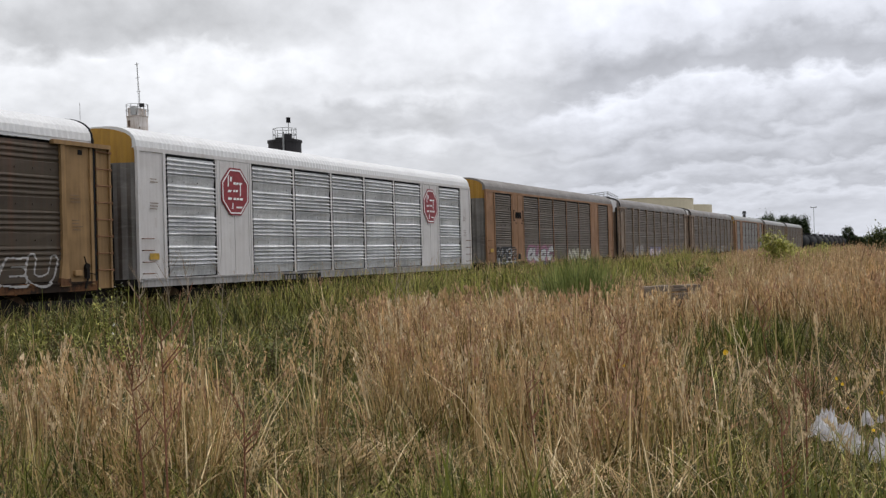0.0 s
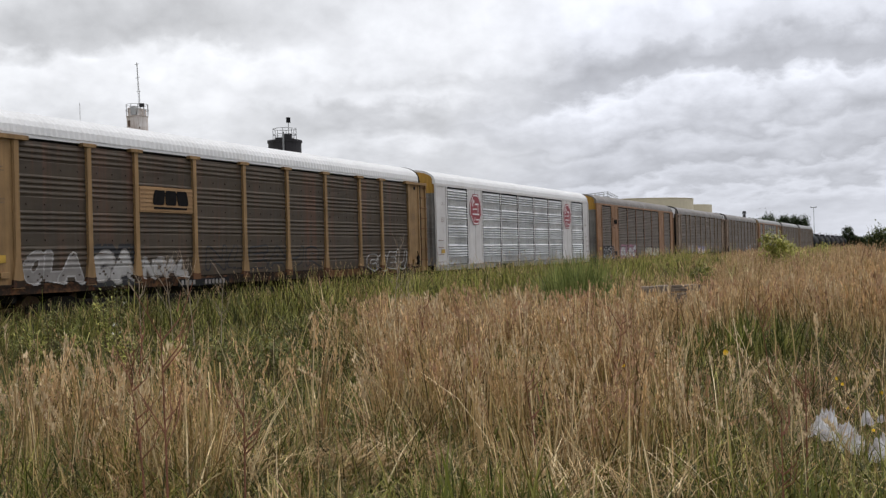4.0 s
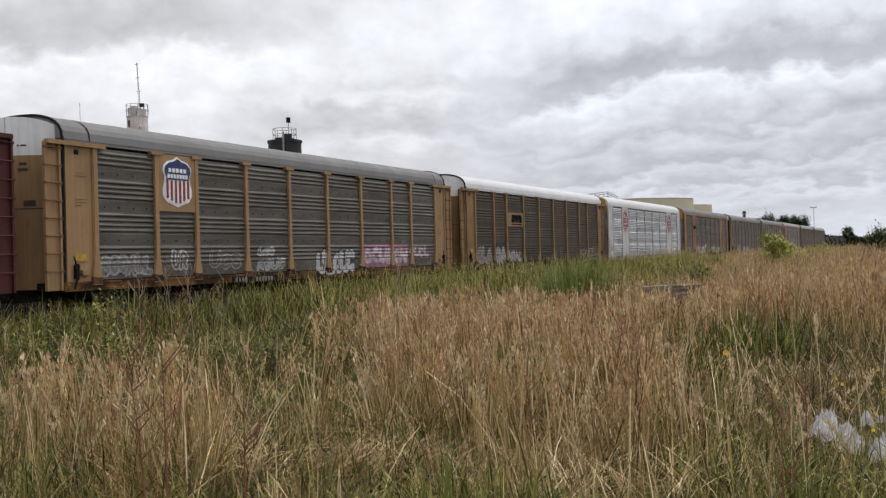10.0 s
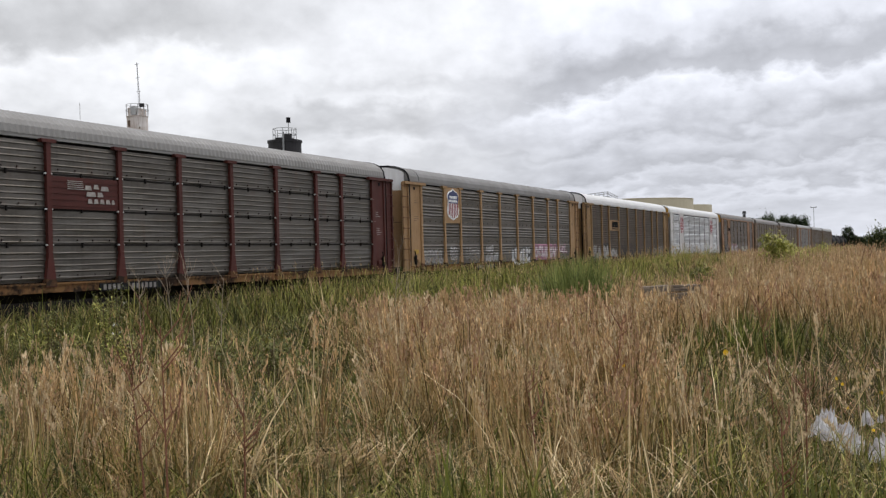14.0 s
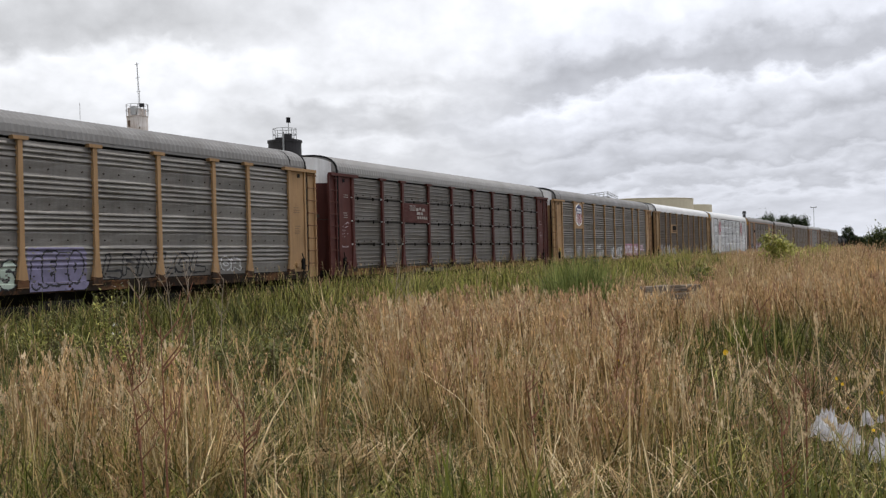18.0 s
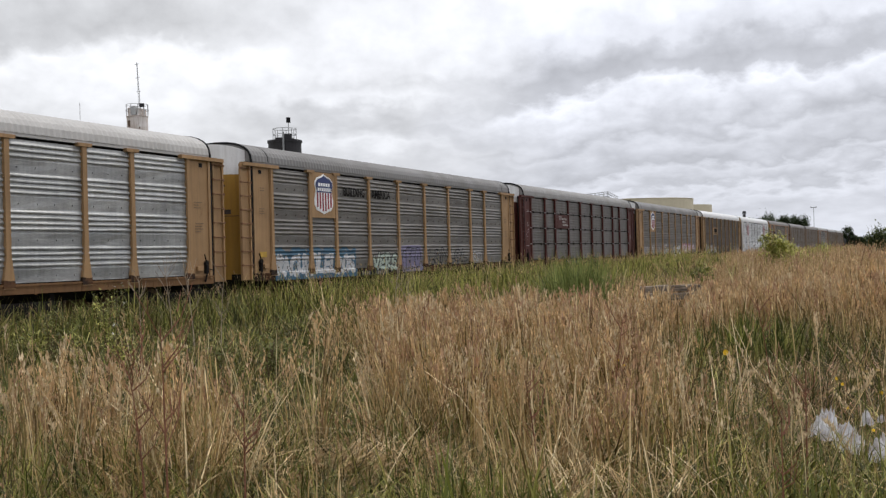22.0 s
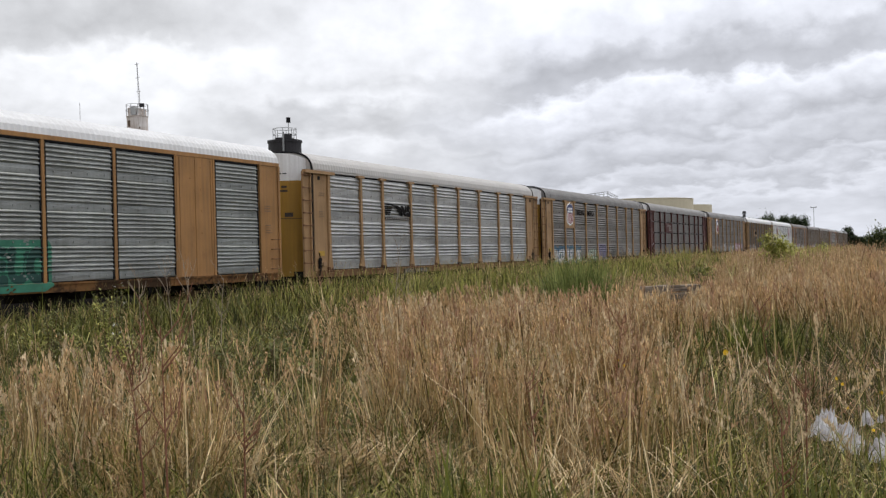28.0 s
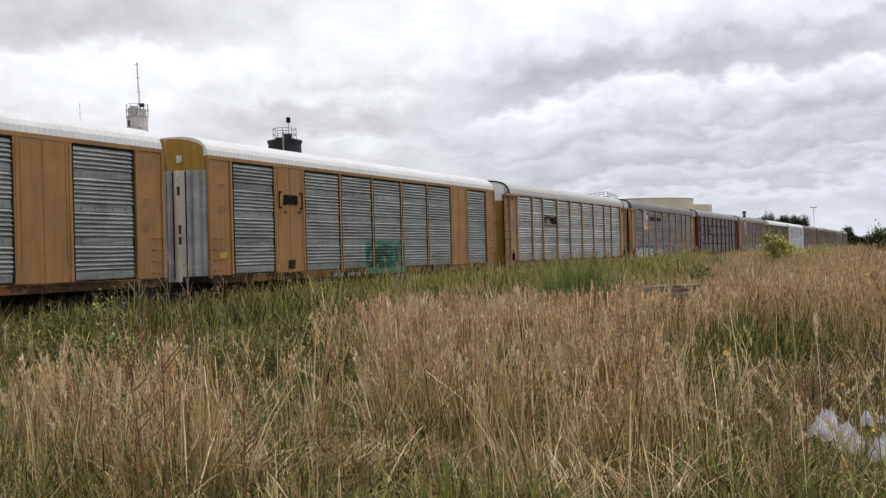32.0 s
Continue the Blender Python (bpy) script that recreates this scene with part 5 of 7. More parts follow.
def quads_mesh(name, verts, quads, mats, slots=None):
    me = bpy.data.meshes.new(name)
    me.vertices.add(len(verts))
    me.vertices.foreach_set("co", np.ascontiguousarray(verts, np.float32).ravel())
    k = quads.shape[1]
    me.loops.add(quads.size)
    me.loops.foreach_set("vertex_index", np.ascontiguousarray(quads, np.int32).ravel())
    me.polygons.add(len(quads))
    me.polygons.foreach_set("loop_start", np.arange(0, quads.size, k, dtype=np.int32))
    for m in mats:
        me.materials.append(m)
    if slots is not None:
        me.polygons.foreach_set("material_index", np.ascontiguousarray(slots, np.int32))
    me.update(calc_edges=True)
    return me


def blades(root, h, w, lean, bend, az, taper=(1.0, 0.85, 0.55, 0.08)):
    """Strips that rise from root: height, width, lean and bend towards az. Verts and quads."""
    n, k = len(root), len(taper)
    d = np.c_[np.cos(az), np.sin(az), np.zeros(n)]
    face = az + np.pi / 2 + rs.uniform(-1.2, 1.2, n)
    side = np.c_[np.cos(face), np.sin(face), np.zeros(n)]
    levels = []
    for t, wide in zip((0.0, 0.38, 0.72, 1.0) if k == 4 else (0.0, 0.32, 0.60, 0.83, 1.0), taper):
        c = root + d * (h * (lean * t + bend * t * t))[:, None]
        c[:, 2] += h * (t - 0.45 * bend * t * t)
        levels += [c - side * (w * wide / 2)[:, None], c + side * (w * wide / 2)[:, None]]
    v = np.stack(levels, 1).reshape(-1, 3)
    q = np.array([[2 * i, 2 * i + 1, 2 * i + 3, 2 * i + 2] for i in range(k - 1)])
    q = (np.arange(n)[:, None, None] * 2 * k + q[None]).reshape(-1, 4)
    return v, q


def plumes(root, h, lean, bend, az, size, fat, count=7):
    """Feathery seed heads: small drooping spikelets on short branches round the top of each stalk."""
    n = len(root)
    d = np.c_[np.cos(az), np.sin(az), np.zeros(n)]
    out = []
    for k in range(count):
        along = (k + rs.uniform(-0.4, 0.4, n)) / (count - 1)
        t = 1.02 - size / h * np.clip(along, 0, 1.1)
        c = root + d * (h * (lean * t + bend * t * t))[:, None]
        c[:, 2] += h * (t - 0.45 * bend * t * t)
        a = rs.uniform(0, 2 * np.pi, n)
        reach = 0.42 * fat * (0.25 + 0.75 * np.sin(np.pi * np.clip(0.08 + 0.75 * along, 0, 1))) * rs.uniform(0.0, 1.1, n)
        c = c + np.c_[np.cos(a) * reach, np.sin(a) * reach, rs.uniform(-0.3, 0.5, n) * reach]
        length = fat * rs.uniform(0.55, 1.3, n)
        rise = rs.uniform(0.4, 1.45, n)
        tip = c + np.c_[np.cos(a) * length * 0.3, np.sin(a) * length * 0.3, length * rise]
        mid = (c + tip) / 2
        sd = np.c_[-np.sin(a), np.cos(a), rs.uniform(-0.4, 0.4, n)] * (0.12 * length + 0.0026)[:, None]
        out += [c, mid - sd, tip, mid + sd]
    v = np.stack(out, 1).reshape(-1, 3)
    q = np.arange(n * count * 4).reshape(-1, 4)
    return v, q


def merge(pieces):
    """(verts, quads, slot) pieces into one."""
    vs, qs, ss, at = [], [], [], 0
    for v, q, s in pieces:
        vs.append(v), qs.append(q + at), ss.append(np.full(len(q), s))
        at += len(v)
    return np.concatenate(vs), np.concatenate(qs), np.concatenate(ss)


def lump(x, y, cx, cy, r, k=1.0):
    return k * np.exp(-((x - cx) ** 2 + (y - cy) ** 2) / (r * r))


def wave(x, y):
    return 0.5 + 0.2 * np.sin(x * 1.7 + 0.6 * y) + 0.17 * np.sin(y * 1.3 - x * 0.9 + 2) + 0.13 * np.sin(x * 3.9 + 1.1) * np.sin(y * 2.7)


def aside(x, y):
    return x * ASIDE.x + y * ASIDE.y + TRACK_OFF


def hollow(x, y):
    """1 in the low green ground between the near stands and the railway line."""
    a, w = x / np.maximum(y, 1), wave(x * 0.8, y * 0.8) - 0.5
    return smooth(9.3, 10.8, y + 1.2 * w) * (1 - smooth(-0.15, -0.03, a + 0.10 * w + 0.006 * (y - 14)))


def dryness(x, y):
    """0 green, 1 dry straw, over the field."""
    a = x / np.maximum(y, 1)
    f = 0.22 + 0.6 * (wave(x, y) - 0.5) + 0.5 * stand(x, y)
    f = f + 0.55 * smooth(16, 22, y) * smooth(0.13, 0.2, a)
    f = f + lump(x, y, 1.4, 14.0, 3.4, 0.55) + lump(x, y, 1.6, 9.0, 2.2, 0.35) + lump(x, y, -1.0, 9.5, 2.0, 0.2)
    f = f - 0.95 * hollow(x, y) - lump(x, y, 4.15, 14.8, 1.2, 0.9) - lump(x, y, 5.0, 12.0, 1.5, 0.4) - lump(x, y, 5.0, 17.2, 1.2, 0.7) - lump(x, y, 2.8, 11.0, 1.3, 0.5) - lump(x, y, 3.4, 12.8, 1.3, 0.5) - lump(x, y, 3.0, 21.5, 1.8, 0.9)
    f = f - (0.75 - 0.32 * smooth(0.26, 0.33, a) * smooth(8.8, 10.0, y)) * smooth(0.15, 0.23, a) * (1 - smooth(13, 16, y)) - 0.15 * (1 - smooth(6.0, 7.4, y)) + 0.16 * (1 - smooth(-0.12, -0.02, a)) * (1 - smooth(9.0, 10.5, y))
    f = f - 0.9 * (1 - smooth(10.0, 15.0, aside(x, y))) * (1 - smooth(0.11, 0.17, a))
    return np.clip(f, 0.0, 1)


def low_spots(x, y):
    """Shorter growth before the litter and the old timber, in the glade and in the green hollow."""
    k = 1 - lump(x, y, 3.15, 7.8, 0.8, 0.62) - lump(x, y, 2.8, 7.2, 0.5, 0.25) - lump(x, y, 3.6, 18.6, 1.2, 0.12)
    k = k - lump(x, y, -0.75, 7.6, 0.65, 0.65) - lump(x, y, 0.8, 7.6, 0.4, 0.4) - 0.6 * hollow(x, y) - 0.35 * (1 - smooth(5.8, 7.0, y))
    return np.clip(k, 0.3, 1)


def stands():
    """Drifts of tall dry grass in ragged rows, with low gaps between: centre and half widths."""
    rng = random.Random(11)
    out = [(-2.5, 7.6, 0.5, 0.4), (-1.75, 7.9, 0.45, 0.4), (-2.9, 9.0, 0.6, 0.4), (-0.15, 8.9, 0.5, 0.3), (1.35, 7.8, 0.4, 0.5), (0.3, 9.9, 1.0, 0.5), (2.0, 10.6, 1.1, 0.9), (1.75, 8.8, 0.5, 0.6)]
    for y in (7.3, 8.3, 9.4, 10.7, 12.3, 14.0):
        x = -0.46 * y
        while x < 0.46 * y:
            w = rng.uniform(0.22, 0.55) * (0.6 + 0.06 * y)
            glade = y < 9.3 and -0.16 < (x + w) / y < -0.02
            if rng.random() < 0.72 and not glade:
                out.append((x + w, y + rng.uniform(-0.4, 0.4), w, rng.uniform(0.2, 0.4) * (0.7 + 0.04 * y)))
            x += 2 * w + rng.uniform(0.15, 0.6)
    return out


STANDS = stands()


def stand(x, y):
    """1 where the tall dry grass stands, 0 in the low green gaps between."""
    f = smooth(13.5, 16.0, y) * (0.5 + 0.6 * wave(x * 0.9, y * 0.9))
    for cx, cy, rx, ry in STANDS:
        f = np.maximum(f, np.exp(-(((x - cx) / rx) ** 2 + ((y - cy) / ry) ** 2) ** 2))
    return np.clip(f, 0, 1) * (1 - hollow(x, y))


def scatter(n, y0, y1, power, spread=0.47, margin=0.6):
    """Places over the wedge before the camera, thinning with distance."""
    u = rs.uniform(0, 1, n)
    y = (y0 ** power + u * (y1 ** power - y0 ** power)) ** (1 / power)
    x = rs.uniform(-1, 1, n) * (spread * y + margin)
    return x, y


def rooted(x, y):
    return np.c_[x, y, lie(x, y) - 0.02]


WIND = []


def in_cells(name, label, cell, layers, mats):
    """One swaying object for each cell of the field. layers: (cell of each piece, verts, verts a piece, slot); blades have fewer than twelve verts."""
    for c in sorted(set(cell.tolist())):
        pieces = []
        for at, v, per, slot in layers:
            sel = np.where(at == c)[0]
            if not len(sel):
                continue
            v1 = v.reshape(-1, per, 3)[sel].reshape(-1, 3)
            one = np.array([[2 * i, 2 * i + 1, 2 * i + 3, 2 * i + 2] for i in range(per // 2 - 1)]) if per < 12 else np.arange(per).reshape(-1, 4)
            q1 = (np.arange(len(sel))[:, None, None] * per + one[None]).reshape(-1, 4)
            pieces.append((v1, q1, slot))
        vv, qq, ss = merge(pieces)
        ox, oy = vv[:, 0].mean(), vv[:, 1].mean()
        o = np.array([ox, oy, float(lie(ox, oy))])
        ob = new(name, quads_mesh(name, vv - o, qq, mats, ss))
        ob.location = o
        tagged(ob, label, "grass", "wild grass of the field", "stuff")
        WIND.append((ob, o))


def tussocks(n, y0, y1, power, gap):
    """Centres of tufts, drawn together into ragged clumps."""
    x, y = scatter(n, y0, y1, power)
    clump = np.sin(x * 2.9 + 1.7 * np.sin(y * 1.7)) * np.sin(y * 3.3 + 1.4 * np.sin(x * 1.9))
    keep = (aside(x, y) > 3.4) & (rs.uniform(0, 1, n) < 1 - gap + gap * np.clip(0.5 + 1.3 * clump, 0, 1) + 0.03 * np.maximum(y - 11, 0))
    return x[keep], y[keep]


def field():
    # dry tussocks: splayed, arching blades and headed stalks that share one lean
    tx, ty = tussocks(10200, 4.2, 24.0, 1.2, 0.92)
    dry, st = dryness(tx, ty), stand(tx, ty)
    keep = rs.uniform(0, 1, len(tx)) < np.clip(dry * 1.0 + 0.03, 0, 1) * (1 - 0.4 * smooth(8.2, 9.6, ty) * (1 - smooth(15.0, 19.0, ty)) * smooth(-0.04, 0.02, tx / ty))
    tx, ty, dry, st = tx[keep], ty[keep], dry[keep], st[keep]
    per, n = 11, len(tx)
    ox, oy = rs.normal(0, 1, (2, n * per)) * np.repeat(rs.uniform(0.03, 0.10, n) * (1 + 0.02 * ty), per)
    x, y = np.repeat(tx, per) + ox, np.repeat(ty, per) + oy
    near = 1 + 0.05 * np.maximum(y - 8, 0) + 0.05 * np.maximum(y - 12, 0)
    tall = np.repeat((0.34 + 0.62 * st + 0.30 * (wave(tx * 0.8 + 3, ty * 0.8) - 0.4)) * low_spots(tx, ty) * np.exp(rs.normal(0, 0.2, n)), per)
    sway_az, sway = np.repeat(rs.normal(2.8, 1.5, n), per), np.repeat(np.abs(rs.normal(0.0, 0.12, n)), per)
    out_az = np.arctan2(oy, ox) + rs.normal(0, 0.6, n * per)
    headed = np.repeat(rs.uniform(0, 1, n) < 0.25 + 0.45 * st, per) & (rs.uniform(0, 1, n * per) < 0.5)
    kind = rs.uniform(0, 1, n * per)
    arched = ~headed & (kind < 0.42 - 0.24 * smooth(8.8, 10.5, y))
    h = np.clip(tall * rs.uniform(0.5, 1.0, n * per), 0.12, 1.15) * np.where(headed, 1.15, 1.0)
    az = np.where(arched, out_az, np.where(kind < 0.8, sway_az + rs.normal(0, 0.5, n * per), out_az))
    lean = (sway + np.abs(rs.normal(0.05, 0.09, n * per))) * (1 - 0.45 * smooth(8.8, 10.5, y))
    bend = np.where(arched, rs.uniform(0.35, 1.5, n * per), np.abs(rs.normal(0.12, 0.2, n * per)))
    width = rs.uniform(0.005, 0.013, n * per) * near * np.where(arched, 1.3, 0.95)
    root = rooted(x, y)
    cell = (np.floor((x + 14) / 2.1) + 20 * np.floor(y / 2.6)).astype(int)
    v, _ = blades(root, h, width, lean, bend, az, (0.9, 1.0, 0.85, 0.6, 0.1))
    pale = np.repeat(rs.uniform(0, 1, n) < 0.46 + 0.25 * (1 - smooth(8.0, 9.0, ty)), per) & (rs.uniform(0, 1, n * per) < 0.65)
    j = np.where(headed)[0]
    rosy = np.repeat(rs.uniform(0, 1, n) < 0.45, per)[j]
    v2, _ = plumes(root[j], h[j], lean[j], bend[j], az[j], rs.uniform(0.10, 0.24, len(j)), rs.uniform(0.018, 0.036, len(j)) * near[j], 13)
    v2 = v2.reshape(-1, 52, 3)
    in_cells("dry_grass", "tall dry straw-coloured grass with feathery seed heads", cell,
             [(cell[~pale], v.reshape(-1, 10, 3)[~pale], 10, 0), (cell[j][~rosy], v2[~rosy], 52, 1), (cell[j][rosy], v2[rosy], 52, 2), (cell[pale], v.reshape(-1, 10, 3)[pale], 10, 3)], [STRAW, HEADS, ROSY, PALESTRAW])
    # low leaves, green and olive, thick between the tussocks
    tx, ty = tussocks(9500, 4.4, 24.0, 1.15, 0.35)
    per, n = 8, len(tx)
    x = np.repeat(tx, per) + rs.normal(0, 0.09, n * per) * (1 + 0.05 * np.repeat(ty, per))
    y = np.repeat(ty, per) + rs.normal(0, 0.09, n * per)
    dr = np.repeat(dryness(tx, ty), per)
    low = np.repeat(0.34 + 0.30 * wave(tx * 1.3 + 2, ty * 1.2) + 0.22 * stand(tx, ty) - 0.10 * hollow(tx, ty), per)
    hh = np.clip(low * rs.uniform(0.5, 1.2, n * per), 0.12, 0.8) * np.repeat(0.55 + 0.45 * low_spots(tx, ty), per)
    near = 1 + 0.05 * np.maximum(y - 8, 0) + 0.05 * np.maximum(y - 12, 0)
    v, q = blades(rooted(x, y), hh, rs.uniform(0.008, 0.017, n * per) * near, np.abs(rs.normal(0.2, 0.2, n * per)), np.abs(rs.normal(0.5, 0.45, n * per)), rs.uniform(0, 6.28, n * per))
    u = rs.uniform(0, 1, n * per)
    patch = np.repeat(rs.normal(0, 0.2, n), per)
    sl = np.where(u < 0.10 + 0.16 * dr, 2, np.where(u + patch < 0.55 + 0.05 * dr, 0, 1))
    sl = np.where((sl < 2) & (rs.uniform(0, 1, n * per) < (0.20 + 0.18 * (1 - smooth(7.0, 8.0, y))) * (1 - hollow(x, y)) * (1 - smooth(9.5, 12.0, y))), 3, sl)
    brown = (sl != 2) & (rs.uniform(0, 1, n * per) < 0.62 * smooth(0.24, 0.31, x / y) * smooth(8.3, 9.3, y) * (1 - smooth(13.0, 15.0, y)))
    sl = np.where(brown, np.where(rs.uniform(0, 1, n * per) < 0.55, 0, 4), sl)
    ob = new("green_undergrowth", quads_mesh("green_undergrowth", v, q, [OLIVE, DEEPGREEN, STRAW, GREEN, ROSY], np.repeat(sl, 3)))
    tagged(ob, "olive and green grass leaves low among the dry stalks", "grass", "wild grass of the field", "stuff")
    # long single stalks that stand out above the rest, some leaning right over
    n = 5200
    x, y = scatter(n, 7.3, 19.0, 1.3)
    keep = (aside(x, y) > 6) & (rs.uniform(0, 1, n) < 0.05 + 0.5 * dryness(x, y) * (0.3 + 0.7 * stand(x, y)))
    x, y = x[keep], y[keep]
    n = len(x)
    fallen = rs.uniform(0, 1, n) < 0.07
    h = np.clip(rs.normal(0.98, 0.16, n), 0.5, 1.35) * (0.5 + 0.5 * low_spots(x, y)) * np.where(fallen, 0.7, 1.0)
    lean, bend, az = np.where(fallen, rs.uniform(0.4, 0.9, n), np.abs(rs.normal(0.06, 0.1, n))), np.abs(rs.normal(0.1, 0.2, n)), rs.normal(2.6, 2.2, n)
    root = rooted(x, y)
    v, _ = blades(root, h, rs.uniform(0.006, 0.011, n) * (1 + 0.05 * np.maximum(y - 8, 0)), lean, bend, az, (1.0, 0.9, 0.8, 0.6))
    j = np.where(rs.uniform(0, 1, n) < 0.6)[0]
    v2, _ = plumes(root[j], h[j], lean[j], bend[j], az[j], rs.uniform(0.16, 0.28, len(j)), rs.uniform(0.022, 0.034, len(j)) * (1 + 0.04 * np.maximum(y[j] - 8, 0)), 16)
    cell = (np.floor((x + 14) / 3.1) + 20 * np.floor(y / 3.3)).astype(int)
    in_cells("tall_stalks", "long pale grass stalks nodding above the field", cell, [(cell, v, 8, 0), (cell[j], v2, 64, 1)], [PALESTRAW, HEADS])


field()


def sheaves():
    """Upright sheaves of headed straw, close together in the tall stands, each of one colour."""
    n, per = 3600, 12
    tx, ty = scatter(n, 7.3, 21.0, 1.25)
    a = tx / ty
    keep = (aside(tx, ty) > 7) & ((a > -0.06) | (ty < 9.8)) & (rs.uniform(0, 1, n) < np.clip(1.5 * dryness(tx, ty) - 0.1, 0, 1) * np.clip(stand(tx, ty) + 0.1, 0, 1) * np.where(a < -0.06, 0.5, 1.0) * (0.5 + 0.5 * smooth(8.0, 8.9, ty)) * (1 - 0.75 * smooth(0.21, 0.28, a) * (1 - smooth(13.0, 15.0, ty))) * np.clip(0.2 + 2.2 * (wave(tx * 2.1 + 4, ty * 2.3) - 0.36), 0.06, 1))
    tx, ty = tx[keep], ty[keep]
    n = len(tx)
    x, y = (np.repeat(c, per) + rs.normal(0, 1, n * per) * np.repeat(rs.uniform(0.04, 0.10, n), per) for c in (tx, ty))
    tall = np.repeat(np.clip(rs.normal(0.92, 0.14, n), 0.6, 1.2) * (0.5 + 0.5 * low_spots(tx, ty)), per)
    h = tall * rs.uniform(0.74, 1.06, n * per)
    az = np.repeat(rs.normal(2.6, 1.6, n), per) + rs.normal(0, 0.5, n * per)
    lean = np.repeat(np.abs(rs.normal(0.02, 0.06, n)), per) + np.abs(rs.normal(0.0, 0.045, n * per))
    bend = np.abs(rs.normal(0.05, 0.08, n * per))
    near = 1 + 0.06 * np.maximum(y - 9, 0)
    root = rooted(x, y)
    cell = (np.floor((x + 14) / 3.1) + 20 * np.floor(y / 3.3)).astype(int)
    v, _ = blades(root, h, rs.uniform(0.008, 0.014, n * per) * near, lean, bend, az, (1.0, 1.0, 0.9, 0.7))
    v = v.reshape(-1, 8, 3)
    coat = np.repeat(rs.choice(3, n, p=[0.45, 0.25, 0.30]), per)
    j = np.where(rs.uniform(0, 1, n * per) < 0.6)[0]
    v2, _ = plumes(root[j], h[j], lean[j], bend[j], az[j], rs.uniform(0.15, 0.30, len(j)), rs.uniform(0.038, 0.068, len(j)) * near[j], 14)
    v2 = v2.reshape(-1, 56, 3)
    layers = [(cell[coat == 2], v[coat == 2], 8, 3), (cell[coat != 2], v[coat != 2], 8, 4)]
    layers += [(cell[j][coat[j] == c], v2[coat[j] == c], 56, c) for c in range(3)]
    in_cells("straw_sheaves", "upright sheaves of tan straw with full seed heads", cell, layers, [HEADS, ROSY, SILVER, PALESTRAW, STRAW])


SILVER = leafy("silvery_plume", [(0.0, (0.46, 0.34, 0.20)), (0.5, (0.62, 0.48, 0.30)), (1.0, (0.76, 0.63, 0.42))], through_light=0.2, vary=0.3, grain=11.0)
sheaves()


def thatch():
    """Matted straw, bent over and lying across the low growth, heaped in a few places."""
    n = 7000
    x, y = scatter(n, 5.5, 14.0, 1.2)
    keep = rs.uniform(0, 1, n) < 0.2 + 0.5 * dryness(x, y)
    x, y = x[keep], y[keep]
    k = len(x)
    pieces = [blades(rooted(x, y), rs.uniform(0.25, 0.55, k), rs.uniform(0.005, 0.009, k) * (1 + 0.03 * y), np.abs(rs.normal(0.3, 0.3, k)), rs.uniform(0.6, 1.9, k), rs.uniform(0, 6.28, k), (1.0, 1.0, 0.9, 0.7, 0.2)) + (0,)]
    # heaps of flattened straw and a bundle of stalks blown over
    for cx, cy, rx, ry, m, turn, spread, h0, h1, l0, l1, b1, slot in ((-0.86, 8.25, 0.28, 0.14, 330, 0.1, 0.6, 0.16, 0.30, 0.5, 2.2, 0.5, 1), (-0.60, 8.4, 0.16, 0.1, 150, 1.2, 1.0, 0.2, 0.36, 0.3, 1.2, 1.6, 1), (-1.3, 8.3, 0.25, 0.12, 120, 3.0, 0.8, 0.2, 0.34, 0.3, 1.0, 1.4, 0), (0.74, 8.2, 0.10, 0.06, 20, 0.1, 0.35, 0.45, 0.68, 0.6, 1.0, 0.3, 1), (0.84, 8.2, 0.12, 0.06, 110, 1.5, 1.5, 0.15, 0.3, 0.5, 1.4, 0.8, 1), (2.0, 8.0, 0.25, 0.15, 90, 0.6, 0.8, 0.2, 0.35, 0.3, 1.0, 1.2, 0), (1.15, 7.1, 0.42, 0.22, 190, 1.5, 1.6, 0.3, 0.6, 0.0, 0.5, 1.3, 1), (0.5, 7.2, 0.3, 0.2, 90, 1.5, 1.6, 0.3, 0.55, 0.0, 0.4, 1.3, 1)):
        px, py = rs.normal(cx, rx, m), rs.normal(cy, ry, m)
        pieces.append(blades(rooted(px, py) + np.array([0, 0, 0.10]), rs.uniform(h0, h1, m), rs.uniform(0.005, 0.010, m), rs.uniform(l0, l1, m), rs.uniform(0, b1, m), rs.normal(turn, spread, m), (1.0, 1.0, 0.9, 0.7, 0.3)) + (slot,))
    v, q, sl = merge(pieces)
    ob = new("straw_thatch", quads_mesh("straw_thatch", v, q, [STRAW, PALESTRAW], sl))
    tagged(ob, "matted bent straw lying over the low grass", "grass", "wild grass of the field", "stuff")


thatch()


